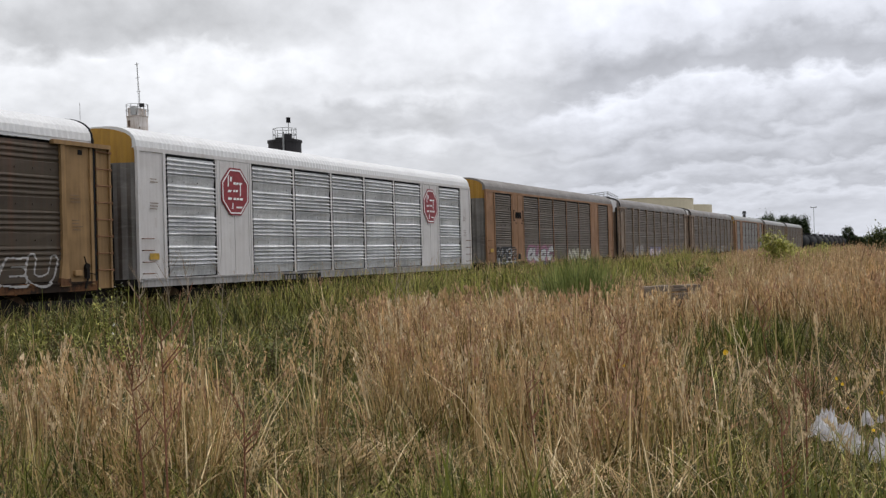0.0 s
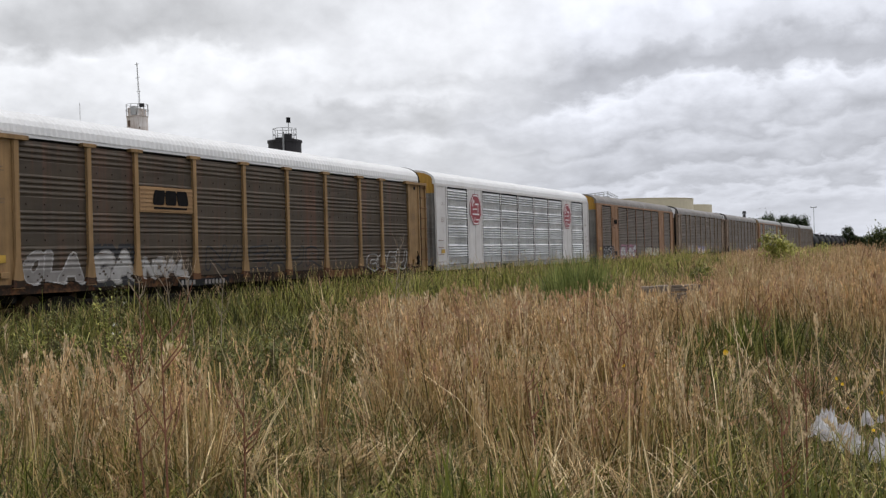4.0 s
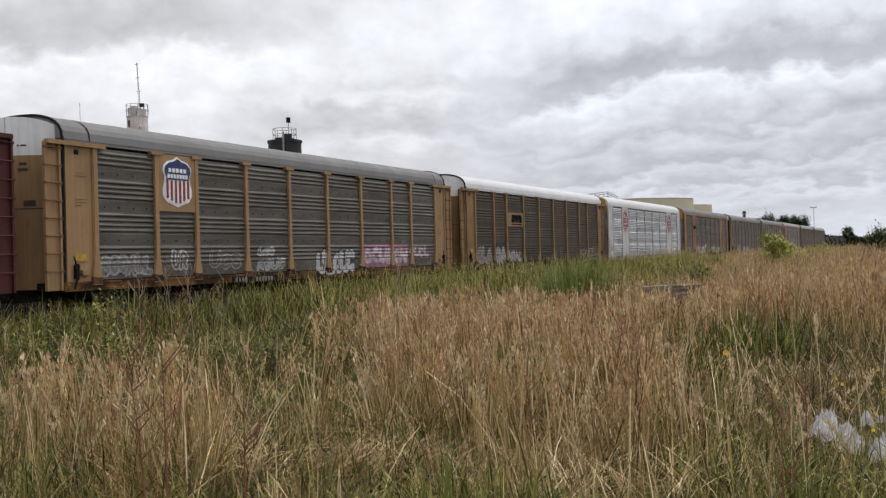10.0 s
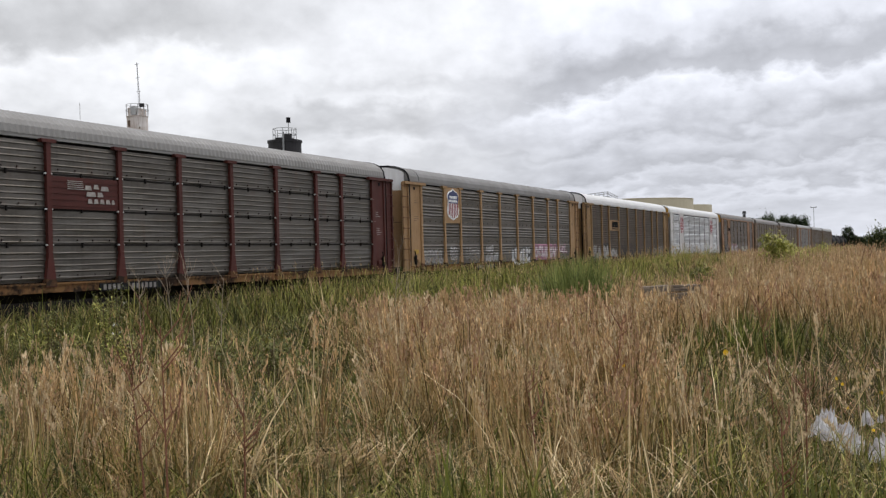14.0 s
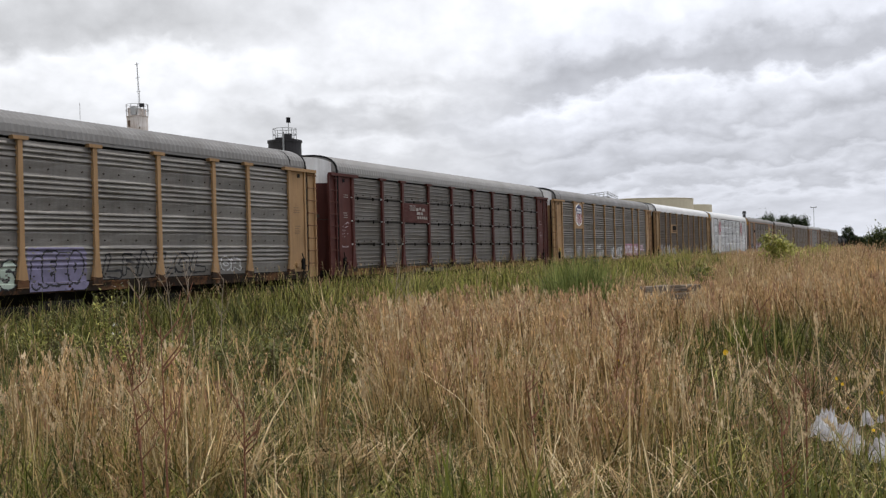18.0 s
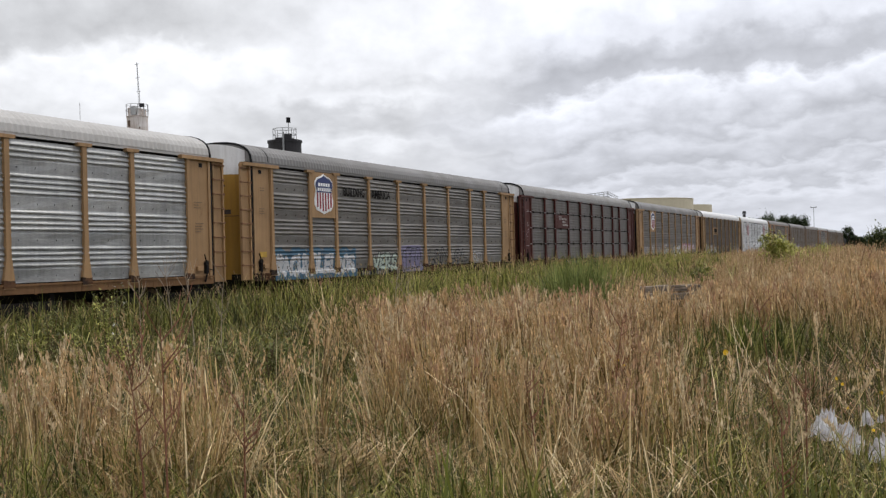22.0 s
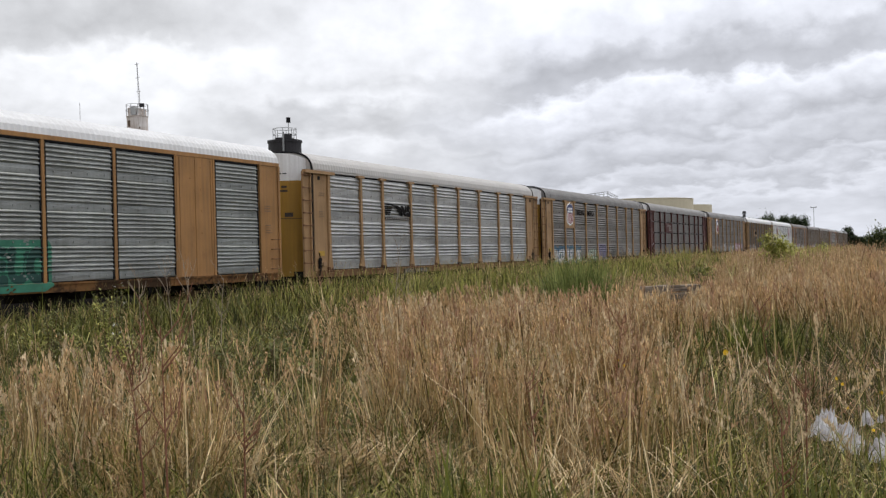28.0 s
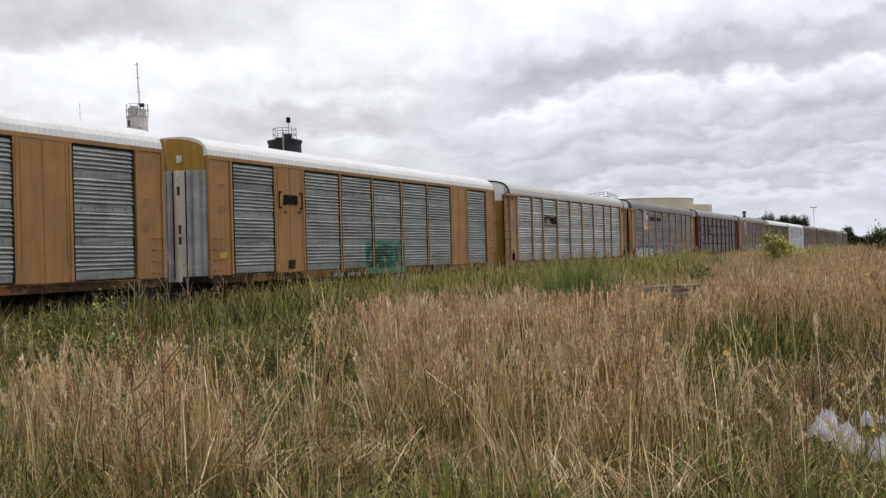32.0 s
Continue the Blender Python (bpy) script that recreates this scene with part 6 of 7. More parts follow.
def nodding_plumes():
    """Big pale feathery heads that nod above the near grass, a few to each patch."""
    x, y = [], []
    for cx, cy, rx, ry, m in ((-2.75, 7.4, 0.3, 0.4, 12), (-3.1, 8.2, 0.35, 0.3, 18), (-2.2, 8.8, 0.4, 0.3, 9), (-2.3, 8.0, 0.35, 0.4, 9), (-1.5, 8.0, 0.4, 0.4, 5), (-3.3, 8.8, 0.4, 0.5, 8), (2.1, 7.7, 0.4, 0.5, 16), (2.6, 7.3, 0.3, 0.4, 8), (1.4, 8.0, 0.4, 0.5, 8), (0.3, 9.9, 0.9, 0.4, 8), (1.9, 10.0, 0.8, 0.5, 12), (2.9, 9.8, 0.5, 0.6, 10), (2.6, 18.0, 2.0, 1.5, 16), (-0.5, 16.0, 1.5, 1.5, 10)):
        x.append(rs.normal(cx, rx, m)), y.append(rs.normal(cy, ry, m))
    x, y = np.concatenate(x), np.concatenate(y)
    n = len(x)
    h, az = np.clip(rs.normal(0.92, 0.16, n), 0.55, 1.25), rs.normal(2.8, 1.6, n)
    lean, bend = np.abs(rs.normal(0.06, 0.08, n)), np.abs(rs.normal(0.3, 0.2, n))
    root = rooted(x, y)
    k = 1 + 0.04 * np.maximum(y - 8, 0)
    v, q = blades(root, h, rs.uniform(0.006, 0.009, n) * k, lean, bend, az, (1.0, 0.9, 0.8, 0.6))
    v2, q2 = plumes(root, h, lean, bend, az, rs.uniform(0.14, 0.25, n), rs.uniform(0.026, 0.042, n) * k, 34)
    v, q, sl = merge([(v, q, 0), (v2, q2, 1)])
    ob = new("nodding_plumes", quads_mesh("nodding_plumes", v, q, [PALESTRAW, SILVER], sl))
    tagged(ob, "pale feathery grass plumes nodding above the near grass", "grass", "wild grass of the field", "stuff")


def litter_blades():
    """Blades that stand before and through the litter."""
    n = 180
    x, y = rs.normal(2.95, 0.3, n), rs.normal(8.1, 0.3, n)
    v, q = blades(rooted(x, y), rs.uniform(0.25, 0.62, n), rs.uniform(0.006, 0.012, n), np.abs(rs.normal(0.2, 0.2, n)), np.abs(rs.normal(0.4, 0.3, n)), rs.uniform(0, 6.28, n))
    ob = new("litter_grass", quads_mesh("litter_grass", v, q, [DEEPGREEN, STRAW], np.repeat(rs.randint(0, 2, n), 3)))
    tagged(ob, "mixed green and dry blades growing through the litter", "grass", "wild grass of the field", "stuff")


litter_blades()
def meadow():
    """The same rough grass behind and beside the stretch that is looked over."""
    n = 24000
    r, a = 24 * np.sqrt(rs.uniform(0.002, 1, n)), rs.uniform(0, 6.283, n)
    x, y = r * np.cos(a), r * np.sin(a)
    keep = (aside(x, y) > 3.4) & ~((y > 2.4) & (np.abs(x) < 0.47 * y + 0.6)) & (r > 0.9)
    x, y = x[keep], y[keep]
    k = len(x)
    h = np.clip(rs.normal(0.42, 0.12, k) + 0.35 * (wave(x, y) - 0.4), 0.15, 0.8)
    h = np.where(np.hypot(x, y) < 3.2, h * 0.6, h)
    v, q = blades(rooted(x, y), h, rs.uniform(0.01, 0.022, k), np.abs(rs.normal(0.15, 0.12, k)), np.abs(rs.normal(0.3, 0.25, k)), rs.uniform(0, 6.28, k))
    sl = np.where(rs.uniform(0, 1, k) < 0.25 + 0.5 * wave(x * 0.7, y * 0.7), 0, rs.randint(1, 3, k))
    ob = new("meadow_grass", quads_mesh("meadow_grass", v, q, [STRAW, OLIVE, DEEPGREEN], np.repeat(sl, 3)))
    tagged(ob, "rough mixed green and straw-coloured meadow grass", "grass", "wild grass of the field", "stuff")


meadow()
nodding_plumes()


def green_strip():
    """Taller green grass along the foot of the ballast."""
    n = 15500
    s = rs.uniform(-6, 95, n)
    off = 2.9 + np.abs(rs.normal(0, 1, n)) * (2.2 + 3.4 * smooth(22, 40, s))
    x, y = TRACK.x * s - ASIDE.x * (TRACK_OFF - off), TRACK.y * s - ASIDE.y * (TRACK_OFF - off)
    tuft = np.sin(s * 1.9 + 1.3 * np.sin(off * 2.1)) * np.sin(off * 1.7 + 1.1 * np.sin(s * 0.8))
    keep = (np.abs(x / np.maximum(y, 1)) < 0.5) & (y > 4) & (rs.uniform(0, 1, n) < (1.25 - 0.75 * smooth(35, 90, s)) * (0.85 + 0.15 * smooth(24, 31, s)) * np.clip(0.55 + 1.1 * tuft, 0.12, 1))
    x, y, s, off = x[keep], y[keep], s[keep], off[keep]
    clump = (0.86 + 0.55 * smooth(24, 44, s)) + 0.46 * np.sin(s * 2.1) * np.sin(s * 0.7 + off) + 0.16 * np.sin(s * 5.3) + np.abs(rs.normal(0, 0.16, len(s)))
    clump = clump * (1.04 - 0.04 * smooth(24, 31, s)) * (1 - 0.35 * smooth(6.5, 9.0, off))
    rep = 5
    x, y, cl, s = np.repeat(x, rep) + rs.normal(0, 0.06, len(x) * rep), np.repeat(y, rep) + rs.normal(0, 0.06, len(y) * rep), np.repeat(clump, rep), np.repeat(s, rep)
    h = np.clip(cl * rs.uniform(0.5, 1.05, len(x)), 0.25, 1.7)
    v, q = blades(rooted(x, y), h, rs.uniform(0.014, 0.034, len(x)) * (1 + 0.012 * y), np.abs(rs.normal(0.14, 0.12, len(x))), np.abs(rs.normal(0.25, 0.25, len(x))), rs.uniform(0, 6.28, len(x)))
    # taller seeding stems that stand out of the band
    m = 2600
    s2 = rs.uniform(12, 80, m)
    off2 = 3.2 + np.abs(rs.normal(0, 1, m)) * (1.6 + 2.4 * smooth(22, 40, s2))
    x2, y2 = TRACK.x * s2 - ASIDE.x * (TRACK_OFF - off2), TRACK.y * s2 - ASIDE.y * (TRACK_OFF - off2)
    h2, a2 = np.clip(rs.normal(1.32, 0.24, m) + 0.25 * np.sin(s2 * 1.3), 0.7, 1.9) * (0.62 + 0.38 * smooth(24, 31, s2)), rs.uniform(0, 6.28, m)
    l2, b2 = np.abs(rs.normal(0.06, 0.06, m)), np.abs(rs.normal(0.12, 0.14, m))
    root2 = rooted(x2, y2)
    v2, q2 = blades(root2, h2, rs.uniform(0.010, 0.02, m) * (1 + 0.012 * y2), l2, b2, a2)
    v3, q3 = plumes(root2, h2, l2, b2, a2, rs.uniform(0.16, 0.3, m), 0.03 * (1 + 0.012 * y2), 8)
    sv, sq, ss = merge([(v2, q2, 0), (v3, q3, 1)])
    ob = new("seeding_grass", quads_mesh("seeding_grass", sv, sq, [LIME, HEADS], ss))
    tagged(ob, "tall yellow-green seeding grass along the railway line", "grass", "wild grass of the field", "stuff")
    sl = np.repeat(np.where((s < 29) & (rs.uniform(0, 1, len(x)) < 0.8), rs.choice([4, 5, 6], len(x)), rs.choice([0, 1, 2, 3, 5], len(x), p=[0.36, 0.04, 0.24, 0.02, 0.34])), 3)
    ob = new("trackside_grass", quads_mesh("trackside_grass", v, q, [GREEN, STRAW, LIME, HEADS, WEED, OLIVE, DEEPGREEN], sl))
    tagged(ob, "lush green grass standing along the railway line", "grass", "wild grass of the field", "stuff")


green_strip()


def sward():
    """Low rough green growth that covers the hollow up to the foot of the ballast."""
    n = 26000
    s, off = rs.uniform(8, 75, n), 2.7 + 11.5 * rs.uniform(0, 1, n) ** 0.9
    x, y = TRACK.x * s - ASIDE.x * (TRACK_OFF - off), TRACK.y * s - ASIDE.y * (TRACK_OFF - off)
    keep = (np.abs(x / np.maximum(y, 1)) < 0.47) & (y > 12)
    x, y = x[keep], y[keep]
    k = len(x)
    h = np.clip(0.20 + 0.34 * wave(x * 1.1, y * 1.3) + rs.normal(0, 0.08, k), 0.12, 0.6)
    v, q = blades(rooted(x, y), h, rs.uniform(0.015, 0.032, k), np.abs(rs.normal(0.2, 0.2, k)), np.abs(rs.normal(0.5, 0.4, k)), rs.uniform(0, 6.28, k))
    sl = np.where(rs.uniform(0, 1, k) < wave(x * 0.7 + 2, y * 0.6), rs.choice([0, 1], k), rs.choice([1, 2, 3], k, p=[0.5, 0.35, 0.15]))
    ob = new("low_sward", quads_mesh("low_sward", v, q, [DEEPGREEN, OLIVE, WEED, STRAW], np.repeat(sl, 3)))
    tagged(ob, "low rough green sward in the hollow by the line", "grass", "wild grass of the field", "stuff")


sward()


def beyond_strip():
    """Rough growth on the far side of the line, seen under the cars."""
    n = 9000
    s, off = rs.uniform(-5, 140, n), -7.0 - np.abs(rs.normal(0, 1.6, n))
    x, y = TRACK.x * s - ASIDE.x * (TRACK_OFF - off), TRACK.y * s - ASIDE.y * (TRACK_OFF - off)
    v, q = blades(rooted(x, y), rs.uniform(0.8, 1.7, n), rs.uniform(0.03, 0.07, n), np.abs(rs.normal(0.15, 0.1, n)), np.abs(rs.normal(0.15, 0.1, n)), rs.uniform(0, 6.28, n))
    ob = new("verge_growth", quads_mesh("verge_growth", v, q, [WEED]))
    tagged(ob, "rough dark green growth beyond the railway line", "grass", "wild grass of the field", "stuff")


beyond_strip()


def far_field():
    """Tan grass that rolls on to the right in soft drifts, out to the far edge of the field."""
    n = 9200
    y = (21 ** 0.7 + rs.uniform(0, 1, n) * (150 ** 0.7 - 21 ** 0.7)) ** (1 / 0.7)
    x = y * rs.uniform(-0.02, 0.52, n)
    keep = aside(x, y) > 4.2 + 8.5 * (1 - smooth(0.11, 0.16, x / y))
    x, y = x[keep], y[keep]
    n, rep = len(x), 8
    drift = 0.5 + 0.28 * np.sin(x * 1.1 + 0.8 * np.sin(y * 0.45)) + 0.22 * np.sin(x * 2.7 - y * 0.6)
    tuft_green = rs.uniform(0, 1, n) > 0.62 + 0.5 * (drift - 0.4) + 0.20 * smooth(0.2, 0.27, x / y)
    tuft_h = np.clip(rs.normal(0.88, 0.17, n) + 0.42 * (drift - 0.5) + 0.12 * smooth(0.25, 0.4, x / y), 0.4, 1.4) * np.where(tuft_green, 0.85, 1.0)
    tuft_h = tuft_h * (1 - 0.42 * (1 - smooth(0.225, 0.29, x / y)) * (1 - smooth(60, 90, y)))
    tuft_pale = rs.uniform(0, 1, n) < 0.5
    lean_to, tilt = np.repeat(rs.normal(0.3, 1.3, n), rep), np.repeat(np.abs(rs.normal(0.06, 0.10, n)), rep)
    green, pale = np.repeat(tuft_green, rep), np.repeat(tuft_pale, rep)
    h = np.repeat(tuft_h, rep) * rs.uniform(0.75, 1.08, n * rep)
    x, y = (np.repeat(c, rep) + rs.normal(0, 0.13, n * rep) for c in (x, y))
    k = n * rep
    az = lean_to + rs.normal(0, 0.5, k)
    lean, bend = tilt + np.abs(rs.normal(0.04, 0.07, k)), np.abs(rs.normal(0.12, 0.16, k))
    root = rooted(x, y)
    v, q = blades(root, h, rs.uniform(0.012, 0.025, k) * (1 + 0.03 * (y - 22)), lean, bend, az)
    j = np.where(~green & (rs.uniform(0, 1, k) < 0.6))[0]
    v2, q2 = plumes(root[j], h[j], lean[j], bend[j], az[j], rs.uniform(0.18, 0.36, len(j)), 0.050 * (1 + 0.02 * (y[j] - 22)), 7)
    vv, qq, ss = merge([(v, q, 0), (v2, q2, 2)])
    ss[len(q):] = np.repeat(np.where(pale[j], 2, 4), 7)
    ss[:len(q)] = np.repeat(np.where(green, rs.choice([1, 3], k), np.where(pale, 5, 0)), 3)
    ob = new("far_grass", quads_mesh("far_grass", vv, qq, [STRAW, OLIVE, HEADS, DEEPGREEN, ROSY, PALESTRAW], ss))
    tagged(ob, "tan dry grass rolling on across the far field", "grass", "wild grass of the field", "stuff")


far_field()


# ---- single plants and low growth ----
def leaf_cloud(n, size, shape, seed):
    """Small folded leaves: places and turns drawn by shape(rng, n), as verts and quads."""
    g = np.random.RandomState(seed)
    c = shape(g, n)
    a, tilt = g.uniform(0, 6.283, n), g.uniform(-0.9, 0.9, n)
    d = np.c_[np.cos(a) * np.cos(tilt), np.sin(a) * np.cos(tilt), np.sin(tilt)]
    sd = np.c_[-np.sin(a), np.cos(a), g.uniform(-0.5, 0.5, n)]
    L = (size * g.uniform(0.6, 1.4, n))[:, None]
    v = np.stack([c - d * L / 2, c - sd * L * 0.17, c + d * L / 2, c + sd * L * 0.17], 1).reshape(-1, 3)
    return v, np.arange(n * 4).reshape(-1, 4)


def clumps(cx, cy, cz, rx, ry, rz, knots):
    """A leaf shape made of uneven clumps, with gaps between them."""
    def shape(g, n):
        k = g.normal(0, 1, (knots, 3))
        k = k / np.linalg.norm(k, axis=1)[:, None] * (g.uniform(0.25, 1, knots) ** 0.5)[:, None]
        r = g.uniform(0.22, 0.44, knots)
        i = g.randint(0, knots, n)
        p = k[i] + g.normal(0, 1, (n, 3)) * r[i][:, None] * 0.55
        p[:, 2] = np.maximum(p[:, 2], -0.95)
        return np.array([cx, cy, cz]) + p * np.array([rx, ry, rz])
    return shape


def stem_curve(bm, pts, r0, r1, n=6):
    for k in range(len(pts) - 1):
        a, b = r0 + (r1 - r0) * k / (len(pts) - 1), r0 + (r1 - r0) * (k + 1) / (len(pts) - 1)
        tube(bm, pts[k], pts[k + 1], a, n, b)


STEM = plain("brown_stem", (0.13, 0.085, 0.05), 0.85)
PALESTEM = plain("bleached_stem", (0.34, 0.27, 0.2), 0.85)
BARK = plain("dark_bark", (0.06, 0.045, 0.035), 0.95)
TREELEAF = leafy("dark_tree_leaf", [(0.0, (0.02, 0.035, 0.014)), (0.6, (0.04, 0.062, 0.022)), (1.0, (0.075, 0.095, 0.035))], through_light=0.2)

HEDGELEAF = leafy("mid_green_hedge_leaf", [(0.0, (0.032, 0.046, 0.016)), (0.6, (0.07, 0.092, 0.028)), (1.0, (0.13, 0.145, 0.05))], through_light=0.2)


def bush(x, y, rx, ry, rz, mat, leaf, n, label, seed, category="bush", name="bush", lift=1.0):
    z = float(lie(x, y))
    ob = thing(name, pose(x, y, z), label, category)
    rng = random.Random(seed)
    bm = bmesh.new()
    for _ in range(9):
        a, q = rng.uniform(0, 6.28), rng.uniform(0.2, 0.8)
        stem_curve(bm, [(0.1 * math.cos(a), 0.1 * math.sin(a), -0.03), (rx * q * 0.4 * math.cos(a), ry * q * 0.4 * math.sin(a), rz * 0.7), (rx * q * math.cos(a), ry * q * math.sin(a), rz * lift * rng.uniform(1.2, 1.8))], 0.025, 0.006, 5)
    part("stems", bm, STEM, ob)
    v, q = leaf_cloud(n, leaf, clumps(0, 0, rz * lift, rx, ry, rz, 26), seed)
    part("foliage", quads_mesh("foliage", v, q, [mat]), None, ob)
    return ob


def tree(x, y, h, r, seed, label, n=5200, leaf=1.0):
    ob = thing("tree", pose(x, y, float(lie(x, y))), label, "tree", "trees beyond the line")
    rng = random.Random(seed)
    bm = bmesh.new()
    stem_curve(bm, [(0, 0, -0.1), (0.1, 0, h * 0.3), (0.25, 0.1, h * 0.6), (0.2, 0.2, h * 0.85)], h * 0.03, h * 0.008, 8)
    for k in range(7):
        a, z = rng.uniform(0, 6.28), h * rng.uniform(0.25, 0.6)
        stem_curve(bm, [(0.1, 0, z), (r * 0.4 * math.cos(a), r * 0.4 * math.sin(a), z + h * 0.12), (r * 0.75 * math.cos(a), r * 0.75 * math.sin(a), z + h * 0.2)], h * 0.012, h * 0.003, 6)
    part("trunk", bm, BARK, ob)
    v, q = leaf_cloud(n, leaf, clumps(0, 0, h * 0.58, r, r, h * 0.42, 30), seed)
    part("crown", quads_mesh("crown", v, q, [TREELEAF]), None, ob)
    return ob


def reed_clump(x, y, r, n, h, seed, mat=None, label="dense clump of tall deep green reeds"):
    g = np.random.RandomState(seed)
    px, py = x + g.normal(0, r, n), y + g.normal(0, r * 1.2, n)
    v, q = blades(rooted(px, py), np.clip(g.normal(h, 0.18, n), 0.5, h + 0.3), g.uniform(0.010, 0.022, n), np.abs(g.normal(0.1, 0.08, n)), np.abs(g.normal(0.12, 0.14, n)), g.uniform(0, 6.28, n), (1.0, 1.0, 0.7, 0.06))
    ob = new("reeds", quads_mesh("reeds", v, q, [mat or REED]))
    tagged(ob, label, "reeds", kind="stuff")


reed_clump(2.72, 22.0, 0.28, 900, 1.62, 5)
reed_clump(4.15, 15.0, 0.38, 420, 0.68, 6, DEEPGREEN, "low clump of dark green rushes in a hollow")
reed_clump(4.15, 19.3, 0.40, 300, 0.92, 16, STRAW, "dry tan grass standing before a stack of old timber")
reed_clump(2.1, 5.7, 0.2, 90, 0.5, 7, GREEN, "tuft of fresh green grass blades")
reed_clump(-1.85, 4.9, 0.16, 90, 0.5, 8, GREEN, "tuft of fresh green grass blades")
reed_clump(0.15, 6.4, 0.3, 150, 0.5, 9, GREEN, "tuft of fresh green grass blades")
bush(13.7, 45.0, 0.74, 0.6, 0.92, LIME, 0.19, 1300, "bright yellow-green bush standing above the grass", 3, lift=1.3)
bush(14.9, 45.2, 0.7, 0.5, 0.42, LIME, 0.13, 800, "low spreading yellow-green bush in the tan grass", 5, lift=1.5)
bush(16.0, 46.5, 0.6, 0.5, 0.36, LIME, 0.13, 600, "low spreading yellow-green bush in the tan grass", 6, lift=1.6)
bush(14.2, 45.6, 0.35, 0.5, 0.55, LIME, 0.12, 700, "yellow-green bush beside a taller one", 4, lift=1.1)
bush(8.1, 34.0, 0.34, 0.35, 0.5, GREEN, 0.12, 600, "ragged green bush near the railway line", 8, lift=1.35)
for i, (bx, by) in enumerate(((20.6, 60.0), (21.4, 61.0), (22.0, 60.0), (18.6, 58.0))):
    bush(bx, by, 0.7, 0.5, 0.52, LIME, 0.14, 700, "low yellow-flowering bush in the far grass", 20 + i, lift=1.75)
for i, (bx, by) in enumerate(((24.2, 60.0), (25.3, 62.0), (26.4, 60.5))):
    bush(bx, by, 0.95, 0.8, 0.95, HEDGELEAF, 0.2, 3200, "dense green bush at the field's edge", 30 + i, lift=1.35)
for i, (bx, by, h, r) in enumerate(((124.0, 420, 12.2, 5.5), (128.5, 424, 13.0, 5.5), (133, 420, 13.4, 5.0), (137, 420, 12.6, 4.4), (120, 430, 11.0, 5), (130.5, 350, 7.4, 1.9), (134.0, 352, 4.8, 2.1), (137.4, 352, 4.2, 2.2), (141.0, 355, 3.8, 2.3))):
    tree(bx, by, h, r, 50 + i, "dark green tree far beyond the railway", 15000 if h > 9 else 1600, 0.8)


def dead_weed(x, y, h, seed, label="bare branching dead weed stalk", mat=PALESTEM, thick=0.010):
    ob = thing("dead_weed", pose(x, y, float(lie(x, y))), label, "weed", "dead weed stalks")
    rng = random.Random(seed)
    bm = bmesh.new()
    lx, ly = rng.uniform(-0.1, 0.1) * h, rng.uniform(-0.1, 0.1) * h
    main = [(lx * t * t, ly * t * t, h * t - 0.03) for t in (0, 0.25, 0.5, 0.75, 1)]
    stem_curve(bm, main, thick, thick * 0.25, 5)
    part("stalk", bm, mat, ob)
    for k in range(8):
        t, a = rng.uniform(0.45, 0.95), rng.uniform(0, 6.28)
        c = Vector((lx * t * t, ly * t * t, h * t))
        L = h * rng.uniform(0.12, 0.3)
        e = c + Vector((math.cos(a) * L * 0.5, math.sin(a) * L * 0.5, L * 0.85))
        bm = bmesh.new()
        stem_curve(bm, [c, (c + e) / 2 + Vector((0.02, 0, -0.03)), e], thick * 0.5, thick * 0.2, 4)
        f = (c + e) / 2
        stem_curve(bm, [f, f + Vector((math.cos(a + 1) * L * 0.25, math.sin(a + 1) * L * 0.25, L * 0.3))], thick * 0.35, thick * 0.15, 4)
        part("branch", bm, mat, ob)


for i, (wx, wy, hh) in enumerate(((-4.75, 19.0, 1.85), (-4.45, 19.3, 1.75), (-5.2, 18.6, 1.5), (-1.03, 22.2, 2.0), (-0.75, 22.6, 1.7), (-4.0, 19.4, 1.5))):
    dead_weed(wx, wy, hh, 90 + i)
REDSTEM = plain("reddish_dry_stalk", (0.20, 0.085, 0.05), 0.85)
for i, (wx, wy, hh) in enumerate(((-1.55, 6.0, 1.42), (-1.75, 6.3, 1.15), (-1.2, 6.4, 1.0), (0.62, 7.5, 1.0), (1.45, 9.5, 1.15), (-2.3, 8.0, 1.2), (2.5, 7.6, 0.95), (3.0, 10.0, 1.25), (-0.3, 11.0, 1.25), (1.9, 6.2, 0.85))):
    dead_weed(wx, wy, hh, 120 + i, "reddish dry weed stalk among the grass", REDSTEM, 0.009)


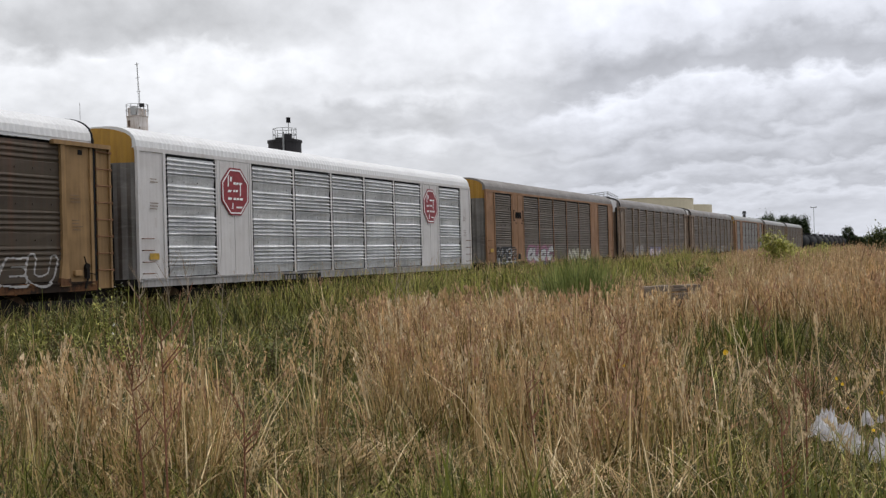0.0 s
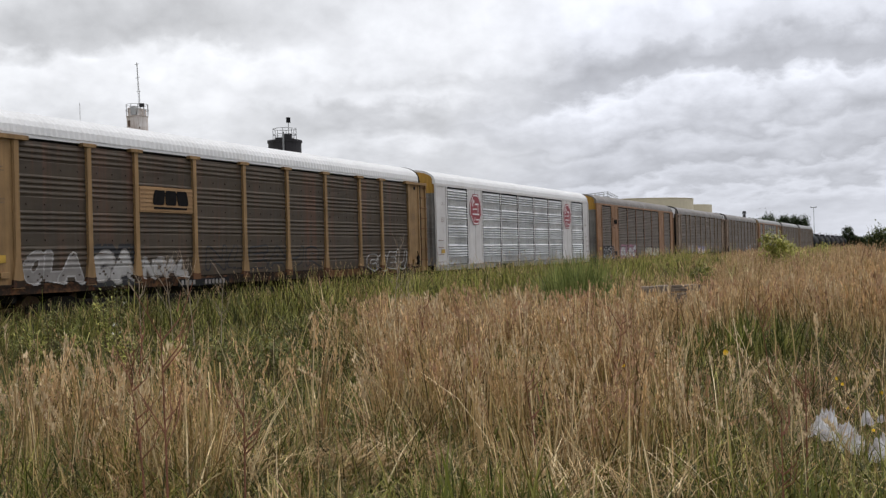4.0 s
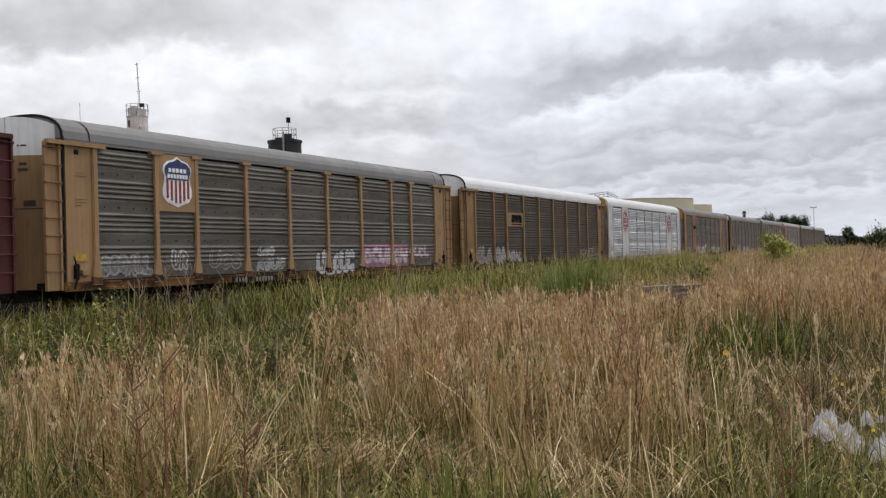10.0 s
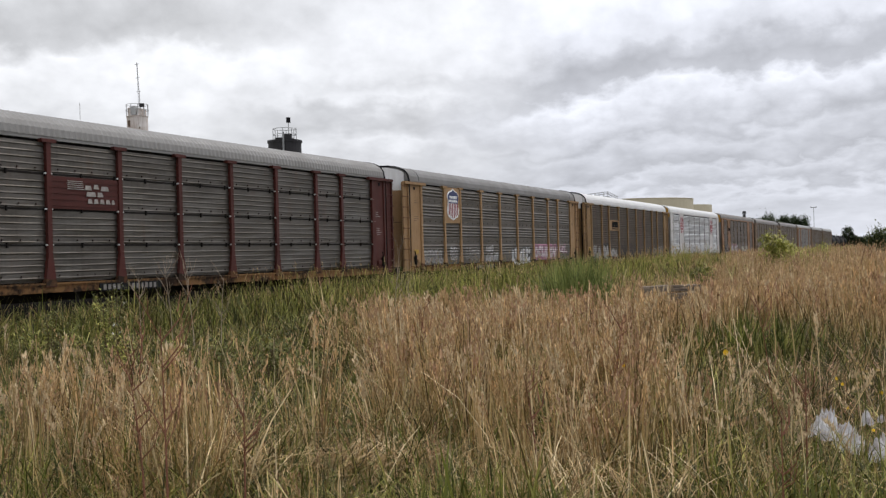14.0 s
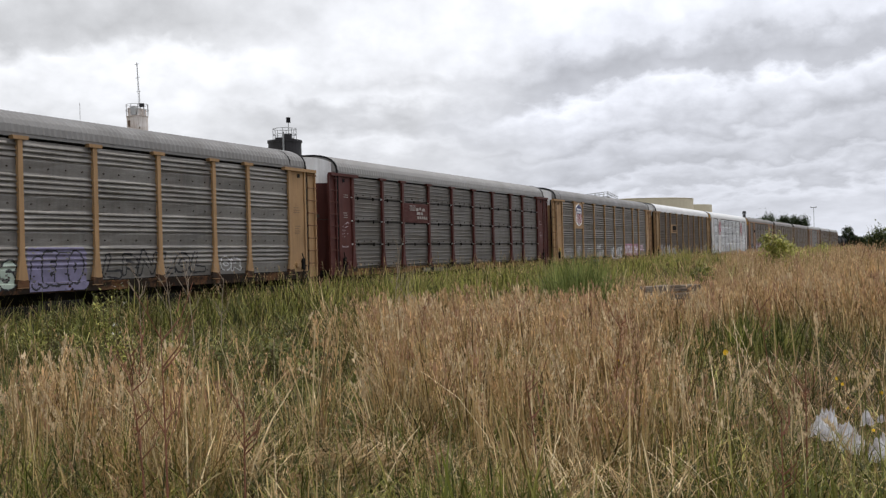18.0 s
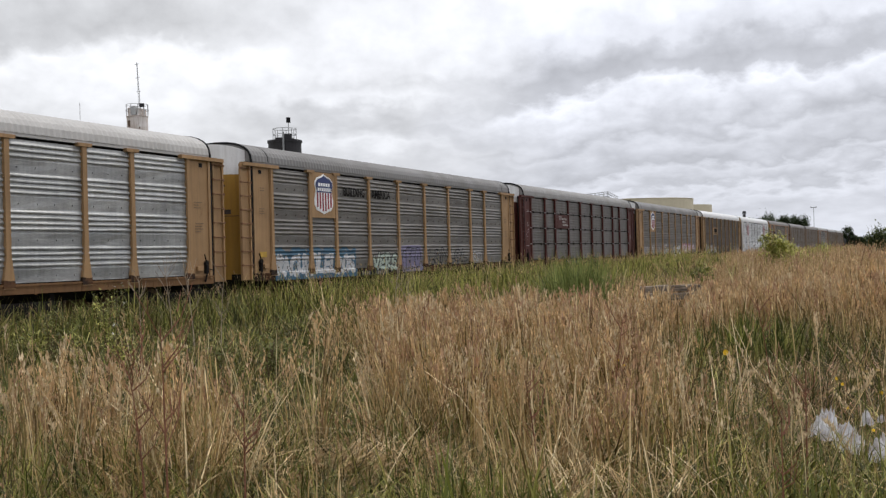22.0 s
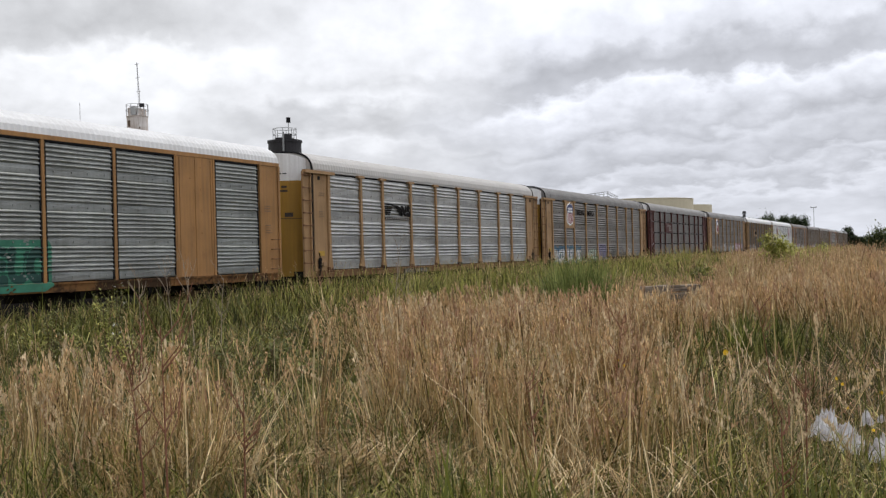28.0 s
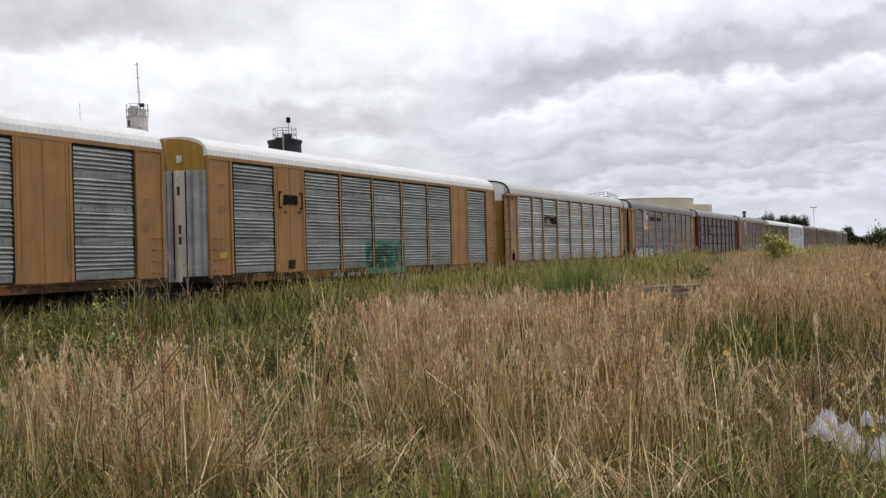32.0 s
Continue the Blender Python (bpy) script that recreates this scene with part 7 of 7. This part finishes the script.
def leafy_weed(x, y, h, seed, mat=WEED, flower=None):
    ob = thing("leafy_weed", pose(x, y, float(lie(x, y))), "leafy green weed by the track" + (" topped with small white flowers" if flower else ""), "weed", "leafy weeds")
    rng = random.Random(seed)
    tops = []
    for k in range(4):
        a, L = rng.uniform(0, 6.28), h * rng.uniform(0.75, 1.0)
        top = (math.cos(a) * 0.16, math.sin(a) * 0.16, L)
        part("stem", bmesh_of(lambda bm: stem_curve(bm, [(0.02 * k, 0, -0.03), (top[0] * 0.4, top[1] * 0.4, L * 0.5), top], 0.008, 0.004, 5)), STEM, ob)
        tops.append(top)
    def shape(g, n):
        t = np.array(tops)[g.randint(0, len(tops), n)]
        u = g.uniform(0.25, 1.05, n)[:, None]
        return t * u + g.normal(0, 0.07, (n, 3))
    v, q = leaf_cloud(300, 0.075, shape, seed)
    part("leaves", quads_mesh("leaves", v, q, [mat]), None, ob)
    if flower:
        v, q = leaf_cloud(16, 0.05, lambda g, n: np.array(tops)[g.randint(0, len(tops), n)] + g.normal(0, 1, (n, 3)) * (0.02, 0.02, 0.08) + (0, 0, 0.06), seed + 1)
        part("flowers", quads_mesh("flowers", v, q, [flower]), None, ob)


WHITEFLOWER = plain("white_petals", (0.5, 0.48, 0.44), 0.9)
leafy_weed(-6.05, 19.4, 1.15, 1, LIME)
leafy_weed(-5.75, 19.0, 1.25, 2, WEED, WHITEFLOWER)
leafy_weed(-6.9, 19.0, 0.95, 3)
for i in range(15):
    wy = 14.2 + 5.0 * ((i * 0.618) % 1)
    leafy_weed(-0.42 * wy + 0.36 * wy * ((i * 0.371) % 1), wy, 0.45 + 0.3 * ((i * 0.77) % 1), 10 + i, WEED if i % 3 else LIME, WHITEFLOWER if i % 9 == 0 else None)

YELLOWPETAL = plain("yellow_petals", (0.72, 0.46, 0.02), 0.7)


def yellow_flower(x, y, h, seed, petal=YELLOWPETAL, label="yellow wild flower on a thin green stem"):
    z = float(lie(x, y))
    ob = thing("wild_flower", pose(x, y, z), label, "flower", "yellow wild flowers")
    rng = random.Random(seed)
    lean = (rng.uniform(-0.08, 0.08), rng.uniform(-0.08, 0.08))
    part("stem", bmesh_of(lambda bm: stem_curve(bm, [(0, 0, -0.03), (lean[0] * 0.3, lean[1] * 0.3, h * 0.5), (*lean, h)], 0.004, 0.003, 5)), WEED, ob)
    for k in range(2 if seed % 3 == 1 else 1):
        c = Vector((lean[0] + 0.05 * k, lean[1], h + 0.01 - 0.05 * k))
        face = Vector((rng.uniform(-0.5, 0.5), -1, rng.uniform(0.1, 0.7))).normalized()
        u = face.cross(Vector((0, 0, 1))).normalized()
        w = u.cross(face)
        size = 0.85 if seed == 0 else rng.uniform(0.35, 0.55)
        def head(bm):
            for p in range(11):
                b = p * 0.5712
                d, s = u * math.cos(b) + w * math.sin(b) + face * 0.25, w * math.cos(b) - u * math.sin(b)
                bm.faces.new([bm.verts.new(c + q * size) for q in (d * 0.004, d * 0.019 + s * 0.008, d * 0.033, d * 0.019 - s * 0.008)])
            tube(bm, c - face * 0.006, c + face * 0.012, 0.010 * size, 8)
        part("flower_head", bmesh_of(head), petal, ob)


for i, (fx, fy, fz) in enumerate(((2.27, 9.0, 0.84), (3.30, 9.0, 0.60), (3.55, 9.0, 0.47), (3.35, 9.0, 0.36), (1.55, 9.6, 0.75), (3.2, 8.2, 0.30))):
    yellow_flower(fx, fy, fz - float(lie(fx, fy)) + 0.03, i)
DRYPETAL = plain("withered_yellow_petals", (0.46, 0.33, 0.13), 0.85)
for i, (fx, fy, fz) in enumerate(((3.38, 9.0, 0.73), (3.50, 9.05, 0.71), (3.60, 8.95, 0.68), (3.47, 9.1, 0.66), (3.42, 8.9, 0.62), (3.62, 9.1, 0.60))):
    yellow_flower(fx, fy, fz - float(lie(fx, fy)) + 0.03, 30 + i, DRYPETAL, "withered tan wild flower on a thin stem")


# ---- litter and old timber in the grass ----
def plastic_sheet(x, y, z, w, d, h, seed, name="plastic_bag", label="crumpled white plastic sheeting caught in the grass"):
    g = Vector((seed * 3.1, seed * 1.7, 0))
    nx, ny = 26, 20
    verts, faces = [], []
    for j in range(ny + 1):
        for i in range(nx + 1):
            u, v = i / nx * 2 - 1, j / ny * 2 - 1
            p = Vector((u * 3.0, v * 3.0, 0)) + g
            crease = abs(noise.noise(p * 1.3)) * 1.1 + abs(noise.noise(p * 3.1)) * 1.0 + abs(noise.noise(p * 6.3)) * 0.35
            dome = max(0.0, 1 - u * u * 0.9 - v * v * 0.9)
            verts.append((u * w / 2 * (1 + 0.25 * noise.noise(p)), v * d / 2 * (1 + 0.25 * noise.noise(p + g)), h * (dome ** 0.7) * (0.55 + 0.6 * crease)))
    for j in range(ny):
        for i in range(nx):
            a = j * (nx + 1) + i
            faces.append((a, a + 1, a + nx + 2, a + nx + 1))
    me = sheet(verts, faces, name)
    me.materials.append(PLASTIC)
    ob = new(name, me)
    ob.matrix_world = pose(x, y, z, 6, 0, seed * 40)
    tagged(ob, label, "litter", "white litter in the grass")


pm = Nodes("thin_white_plastic", 0.35)
pm.color(pm.mix(pm.ramp(pm.noise(11, 6), [(0.42, (0, 0, 0)), (0.66, (0.75,) * 3)]), (0.66, 0.65, 0.66), (0.3, 0.235, 0.22)))
pm.bump(pm.noise(26, 4), 0.35, 0.01)
PLASTIC = pm.mat
for i, (px, py, pw, pd, ph, pz) in enumerate(((3.04, 8.8, 0.26, 0.2, 0.22, 0.13), (3.18, 8.7, 0.22, 0.2, 0.2, 0.06), (3.15, 8.45, 0.17, 0.18, 0.16, 0.06), (3.23, 8.1, 0.20, 0.2, 0.2, 0.05), (3.36, 8.05, 0.18, 0.18, 0.24, 0.03), (3.47, 9.0, 0.09, 0.1, 0.11, 0.19), (3.63, 9.1, 0.06, 0.07, 0.06, 0.2))):
    plastic_sheet(px, py, float(lie(px, py)) + pz + 0.08, pw, pd, ph, i + 1)

TIMBER = Nodes("grey_weathered_timber", 0.9)
TIMBER.color(TIMBER.ramp(TIMBER.noise(5, 6, (0.6, 8, 8)), [(0.3, (0.05, 0.036, 0.026)), (0.7, (0.31, 0.25, 0.19))]))
TIMBER.bump(TIMBER.noise(6, 6, (0.6, 9, 9)), 0.5, 0.01)
# place, layer, turn, length, tip: a slumped stack with gaps between its layers
STACK = [(4.06 + 0.24 * (i % 2) + 0.13 * math.sin(i * 2.1), 20.2 + 0.25 * (i % 2), i // 2, -4 + 9 * math.sin(i * 1.7), 0.92 - 0.15 * abs(math.sin(i * 1.3)), 3.5 * math.sin(i * 2.9)) for i in range(14)]
for i, (tx, ty, layer, turn, length, tip) in enumerate(STACK):
    bm = bmesh.new()
    box(bm, -length * 0.5, length * 0.5, -0.11, 0.11, 0, 0.115)
    bmesh.ops.subdivide_edges(bm, edges=[e for e in bm.edges if abs(e.verts[0].co.x - e.verts[1].co.x) > 0.3], cuts=7)
    for v in bm.verts:
        v.co += Vector((0.30, 0.05, 0.03)) * 0.6 * noise.noise(v.co * 4.0 + Vector((i * 7.3, 0, 0)))
    bevelled(bm, 0.010)
    ob = part("old_sleeper", bm, TIMBER.mat, None)
    ob.matrix_world = pose(tx, ty, float(lie(3.9, 20.3)) + 0.15 + layer * 0.150, 0, tip, turn)
    tagged(ob, "grey weathered timber sleeper stacked in the grass", "sleeper", "stack of old sleepers")


# ---- works and tanks beyond the line ----
CONCRETE = painted("stained_pale_concrete", (0.84, 0.80, 0.77), (0.32, 0.19, 0.13), 0.85, 0.9, 0.9)
PALESTEEL = plain("pale_galvanised_steel", (0.46, 0.46, 0.46), 0.55, 0.2)
CREAM = painted("cream_tank_paint", (0.62, 0.55, 0.40), (0.4, 0.35, 0.27), 0.3, 0.05, 0.6)
STEEL = plain("grey_galvanised_steel", (0.28, 0.28, 0.28), 0.5, 0.4)
DARKSTEEL = plain("charcoal_tank_paint", (0.022, 0.02, 0.022), 0.6)


def shell_tube(r, z0, z1, n=40, cap=0.0):
    def build(bm):
        rings = [[bm.verts.new((r * math.cos(2 * math.pi * k / n), r * math.sin(2 * math.pi * k / n), z)) for k in range(n)] for z in (z0, z1)]
        for k in range(n):
            bm.faces.new((rings[0][k], rings[0][(k + 1) % n], rings[1][(k + 1) % n], rings[1][k]))
        if cap:
            c = bm.verts.new((0, 0, z1 + cap))
            for k in range(n):
                bm.faces.new((rings[1][k], rings[1][(k + 1) % n], c))
        else:
            bm.faces.new(rings[1])
    return bmesh_of(build)


def ring_rail(parent, r, z, h, posts, mat, a0=0.0, a1=2 * math.pi, rod=0.05):
    for k in range(posts + 1):
        a = a0 + (a1 - a0) * k / posts
        part("railing_post", bmesh_of(lambda bm: tube(bm, (r * math.cos(a), r * math.sin(a), z), (r * math.cos(a), r * math.sin(a), z + h), rod, 6)), mat, parent)
    for zz in (z + h, z + h * 0.5):
        def hoop(bm):
            n = 24
            for k in range(n):
                a, b = a0 + (a1 - a0) * k / n, a0 + (a1 - a0) * (k + 1) / n
                tube(bm, (r * math.cos(a), r * math.sin(a), zz), (r * math.cos(b), r * math.sin(b), zz), rod * 0.9, 6)
        part("railing", bmesh_of(hoop), mat, parent)


MARKBROWN = plain("rusty_cover_plate", (0.16, 0.11, 0.08), 0.9)


def white_tower():
    t = thing("tower", pose(-41.7, 150.0, 0), "stained white concrete tower with a railed top and lattice mast", "tower")
    part("shaft", shell_tube(1.42, 0, 21.9, 24), CONCRETE, t, smooth=False)
    # brown plates added for small dark holes and one larger brown stain
    for k, (ang, z, w, h) in enumerate(((-2.2, 20.9, 0.5, 0.9), (-1.9, 19.6, 0.18, 0.22), (-1.5, 19.9, 0.18, 0.22), (-1.1, 20.3, 0.18, 0.22), (-0.8, 19.8, 0.16, 0.2), (-1.3, 18.9, 0.18, 0.2))):
        def hole(bm):
            d, sd = Vector((math.cos(ang), math.sin(ang), 0)), Vector((-math.sin(ang), math.cos(ang), 0))
            v = [bm.verts.new(d * rr + sd * u * w / 2 + Vector((0, 0, z + q * h / 2))) for rr in (1.3, 1.44) for u, q in ((-1, -1), (1, -1), (1, 1), (-1, 1))]
            for f in ((0, 1, 2, 3), (4, 5, 6, 7), (0, 1, 5, 4), (1, 2, 6, 5), (2, 3, 7, 6), (3, 0, 4, 7)):
                bm.faces.new([v[i] for i in f])
        part("vent_cover", bmesh_of(hole), MARKBROWN, t)
    part("platform", bmesh_of(lambda bm: tube(bm, (0, 0, 21.9), (0, 0, 22.0), 1.5, 24)), CONCRETE, t)
    for k in range(7):
        a = k * 0.9
        part("roof_box", bmesh_of(lambda bm: box(bm, 0.9 * math.cos(a) - 0.3, 0.9 * math.cos(a) + 0.3, 0.9 * math.sin(a) - 0.3, 0.9 * math.sin(a) + 0.3, 22.1, 22.9 + 0.5 * ((k * 0.37) % 1))), PALESTEEL if k % 2 else CONCRETE, t)
    ring_rail(t, 1.5, 22.1, 1.5, 10, PALESTEEL, rod=0.045)
    part("lamp_box", bmesh_of(lambda bm: box(bm, 0.75, 1.35, -1.6, -1.2, 23.1, 23.6)), DARKSTEEL, t)
    def mast(bm):
        for x, y in ((-0.12, -0.1), (0.12, -0.1), (0, 0.14)):
            tube(bm, (x + 0.42, y, 22.1), (x * 0.3 + 0.12, y * 0.3, 29.5), 0.03, 5)
        for k in range(16):
            z = 22.4 + k * 0.44
            f = 1 - 0.7 * k / 16
            o = 0.42 - 0.3 * (z - 22.1) / 7.4
            tube(bm, (o - 0.12 * f, -0.1 * f, z), (o + 0.12 * f, -0.1 * f, z + 0.4), 0.022, 4)
    part("lattice_mast", bmesh_of(mast), PALESTEEL, t)
    for z in (29.2, 27.3, 25.4, 23.6):
        part("aerial", bmesh_of(lambda bm: tube(bm, (0.40 - (z - 23) * 0.045 - 0.28, -0.1, z), (0.40 - (z - 23) * 0.045 + 0.3, -0.1, z + 0.05), 0.04, 6)), PALESTEEL, t)
    a = thing("radio_mast", pose(-52.9, 160.0, 0), "thin grey radio mast far behind the train", "mast")
    part("pole", bmesh_of(lambda bm: tube(bm, (0, 0, 0), (0, 0, 25.6), 0.09, 6, 0.04)), PALESTEEL, a)


def black_tank():
    t = thing("silo", pose(-17.15, 120.0, 0), "charcoal steel silo with a railed roof and a floodlight", "silo")
    part("shell", shell_tube(1.82, 0, 14.75, 28), DARKSTEEL, t)
    part("rim", bmesh_of(lambda bm: tube(bm, (0, 0, 14.6), (0, 0, 14.85), 1.92, 28)), DARKSTEEL, t)
    part("hatch", bmesh_of(lambda bm: (box(bm, -1.0, 0.9, -0.8, 0.8, 14.85, 15.15), box(bm, 0.1, 0.9, -1.2, -0.5, 14.85, 15.45))), DARKSTEEL, t)
    ring_rail(t, 1.28, 14.85, 1.3, 8, STEEL, rod=0.035)
    part("downpipe", bmesh_of(lambda bm: tube(bm, (0.12, -1.95, 10), (0.12, -1.95, 15.6), 0.1, 8)), STEEL, t)
    part("lamp_pole", bmesh_of(lambda bm: tube(bm, (0.45, 0, 14.85), (0.45, 0, 16.9), 0.04, 6)), STEEL, t)
    part("floodlight", bmesh_of(lambda bm: box(bm, 0.24, 0.66, -0.25, 0.2, 16.85, 17.4)), BLACK, t)


def storage_tanks():
    a = thing("storage_tank", pose(63.5, 357.0, 0), "large cream storage tank with a railed roof walk", "storage tank", "cream storage tanks")
    part("shell", shell_tube(18.6, 0, 17.9, 64, 0.7), CREAM, a)
    part("rim", bmesh_of(lambda bm: [tube(bm, (18.65 * math.cos(k * 0.0982), 18.65 * math.sin(k * 0.0982), 17.9), (18.65 * math.cos((k + 1) * 0.0982), 18.65 * math.sin((k + 1) * 0.0982), 17.9), 0.09, 6) for k in range(64)]), CREAM, a)
    b = thing("storage_tank", pose(84.2, 384.0, 0), "smaller cream storage tank beside the large one", "storage tank", "cream storage tanks")
    part("shell", shell_tube(10.8, 0, 17.0, 48, 0.3), CREAM, b)
    w = thing("stair_platform", pose(47.5, 330.0, 0), "railed steel stair and platform serving the storage tank", "platform")
    for x in (-3, 3):
        part("leg", bmesh_of(lambda bm: tube(bm, (x, 0, 0), (x, 0, 18.2), 0.16, 8)), STEEL, w)
    part("deck", bmesh_of(lambda bm: box(bm, -3.4, 3.2, -0.8, 0.8, 18.1, 18.3)), STEEL, w)
    def rails(bm):
        for y in (-0.8, 0.8):
            for z in (18.85, 19.45):
                tube(bm, (-3.4, y, z - 0.35), (2.9, y, z + 0.3), 0.06, 6)
                tube(bm, (2.9, y, z + 0.3), (5.9, y, z - 1.3), 0.06, 6)
            for k in range(6):
                x = -3.4 + k * 1.26
                tube(bm, (x, y, 18.3), (x, y, 19.1 + 0.1 * k), 0.05, 6)
    part("railing", bmesh_of(rails), STEEL, w)
    part("stair_stringer", bmesh_of(lambda bm: [tube(bm, (2.9, y, 18.2), (6.5, y, 16.2), 0.12, 6) for y in (-0.8, 0.8)]), STEEL, w)
    c = thing("vent_stack", pose(83.3, 300.0, 0), "small dark vent stack with a cowl", "vent stack")
    part("pipe", bmesh_of(lambda bm: tube(bm, (0, 0, 0), (0, 0, 11.0), 0.42, 12)), DARKSTEEL, c)
    part("cowl", bmesh_of(lambda bm: tube(bm, (0, 0, 11.1), (0, 0, 11.75), 0.62, 12, 0.4)), DARKSTEEL, c)
    d = thing("light_mast", pose(102.5, 300.0, 0), "tall slender lighting mast with a crossarm", "lamp post")
    part("pole", bmesh_of(lambda bm: tube(bm, (0, 0, 0), (0, 0, 12.3), 0.10, 8, 0.06)), STEEL, d)
    part("crossarm", bmesh_of(lambda bm: box(bm, -0.8, 0.8, -0.08, 0.08, 12.2, 12.36)), STEEL, d)
    for x in (-0.65, 0.65):
        part("lamp_head", bmesh_of(lambda bm: box(bm, x - 0.18, x + 0.18, -0.3, 0.12, 12.36, 12.46)), STEEL, d)


white_tower(), black_tank(), storage_tanks()

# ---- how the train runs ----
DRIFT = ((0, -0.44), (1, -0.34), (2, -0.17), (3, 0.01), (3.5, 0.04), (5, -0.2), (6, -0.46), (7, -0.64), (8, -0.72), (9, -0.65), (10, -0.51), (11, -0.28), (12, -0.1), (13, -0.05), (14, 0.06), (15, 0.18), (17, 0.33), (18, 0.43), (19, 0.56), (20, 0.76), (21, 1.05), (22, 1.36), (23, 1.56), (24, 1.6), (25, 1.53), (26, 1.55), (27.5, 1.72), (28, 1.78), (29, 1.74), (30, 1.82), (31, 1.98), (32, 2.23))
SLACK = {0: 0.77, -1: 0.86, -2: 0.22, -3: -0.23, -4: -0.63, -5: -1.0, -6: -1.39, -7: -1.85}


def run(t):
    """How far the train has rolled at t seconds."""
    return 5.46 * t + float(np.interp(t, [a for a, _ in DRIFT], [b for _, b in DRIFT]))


def motions():
    walk(CLOUDS, [(t, pose(0, 0, 0, 0, 0, 3.3 * (t - 6) / 32)) for t in (0.0, 16.0, 32.0)])
    times = [a for a, _ in DRIFT]
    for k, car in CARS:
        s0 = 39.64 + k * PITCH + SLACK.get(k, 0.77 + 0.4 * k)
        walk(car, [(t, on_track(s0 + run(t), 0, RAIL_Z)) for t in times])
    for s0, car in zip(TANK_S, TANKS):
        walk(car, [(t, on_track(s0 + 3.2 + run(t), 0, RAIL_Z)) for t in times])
    for i, (ob, o) in enumerate(WIND):
        ph, amp = o[0] * 0.9 + o[1] * 0.55, 0.9 + 0.5 * math.sin(i * 2.3)
        walk(ob, [(t * 0.8, pose(*o, amp * 0.5 * math.sin(t * 1.3 + ph * 1.4), amp * (math.sin(t * 0.95 - ph) + 0.45 * math.sin(t * 2.3 + ph)), 0)) for t in range(41)])
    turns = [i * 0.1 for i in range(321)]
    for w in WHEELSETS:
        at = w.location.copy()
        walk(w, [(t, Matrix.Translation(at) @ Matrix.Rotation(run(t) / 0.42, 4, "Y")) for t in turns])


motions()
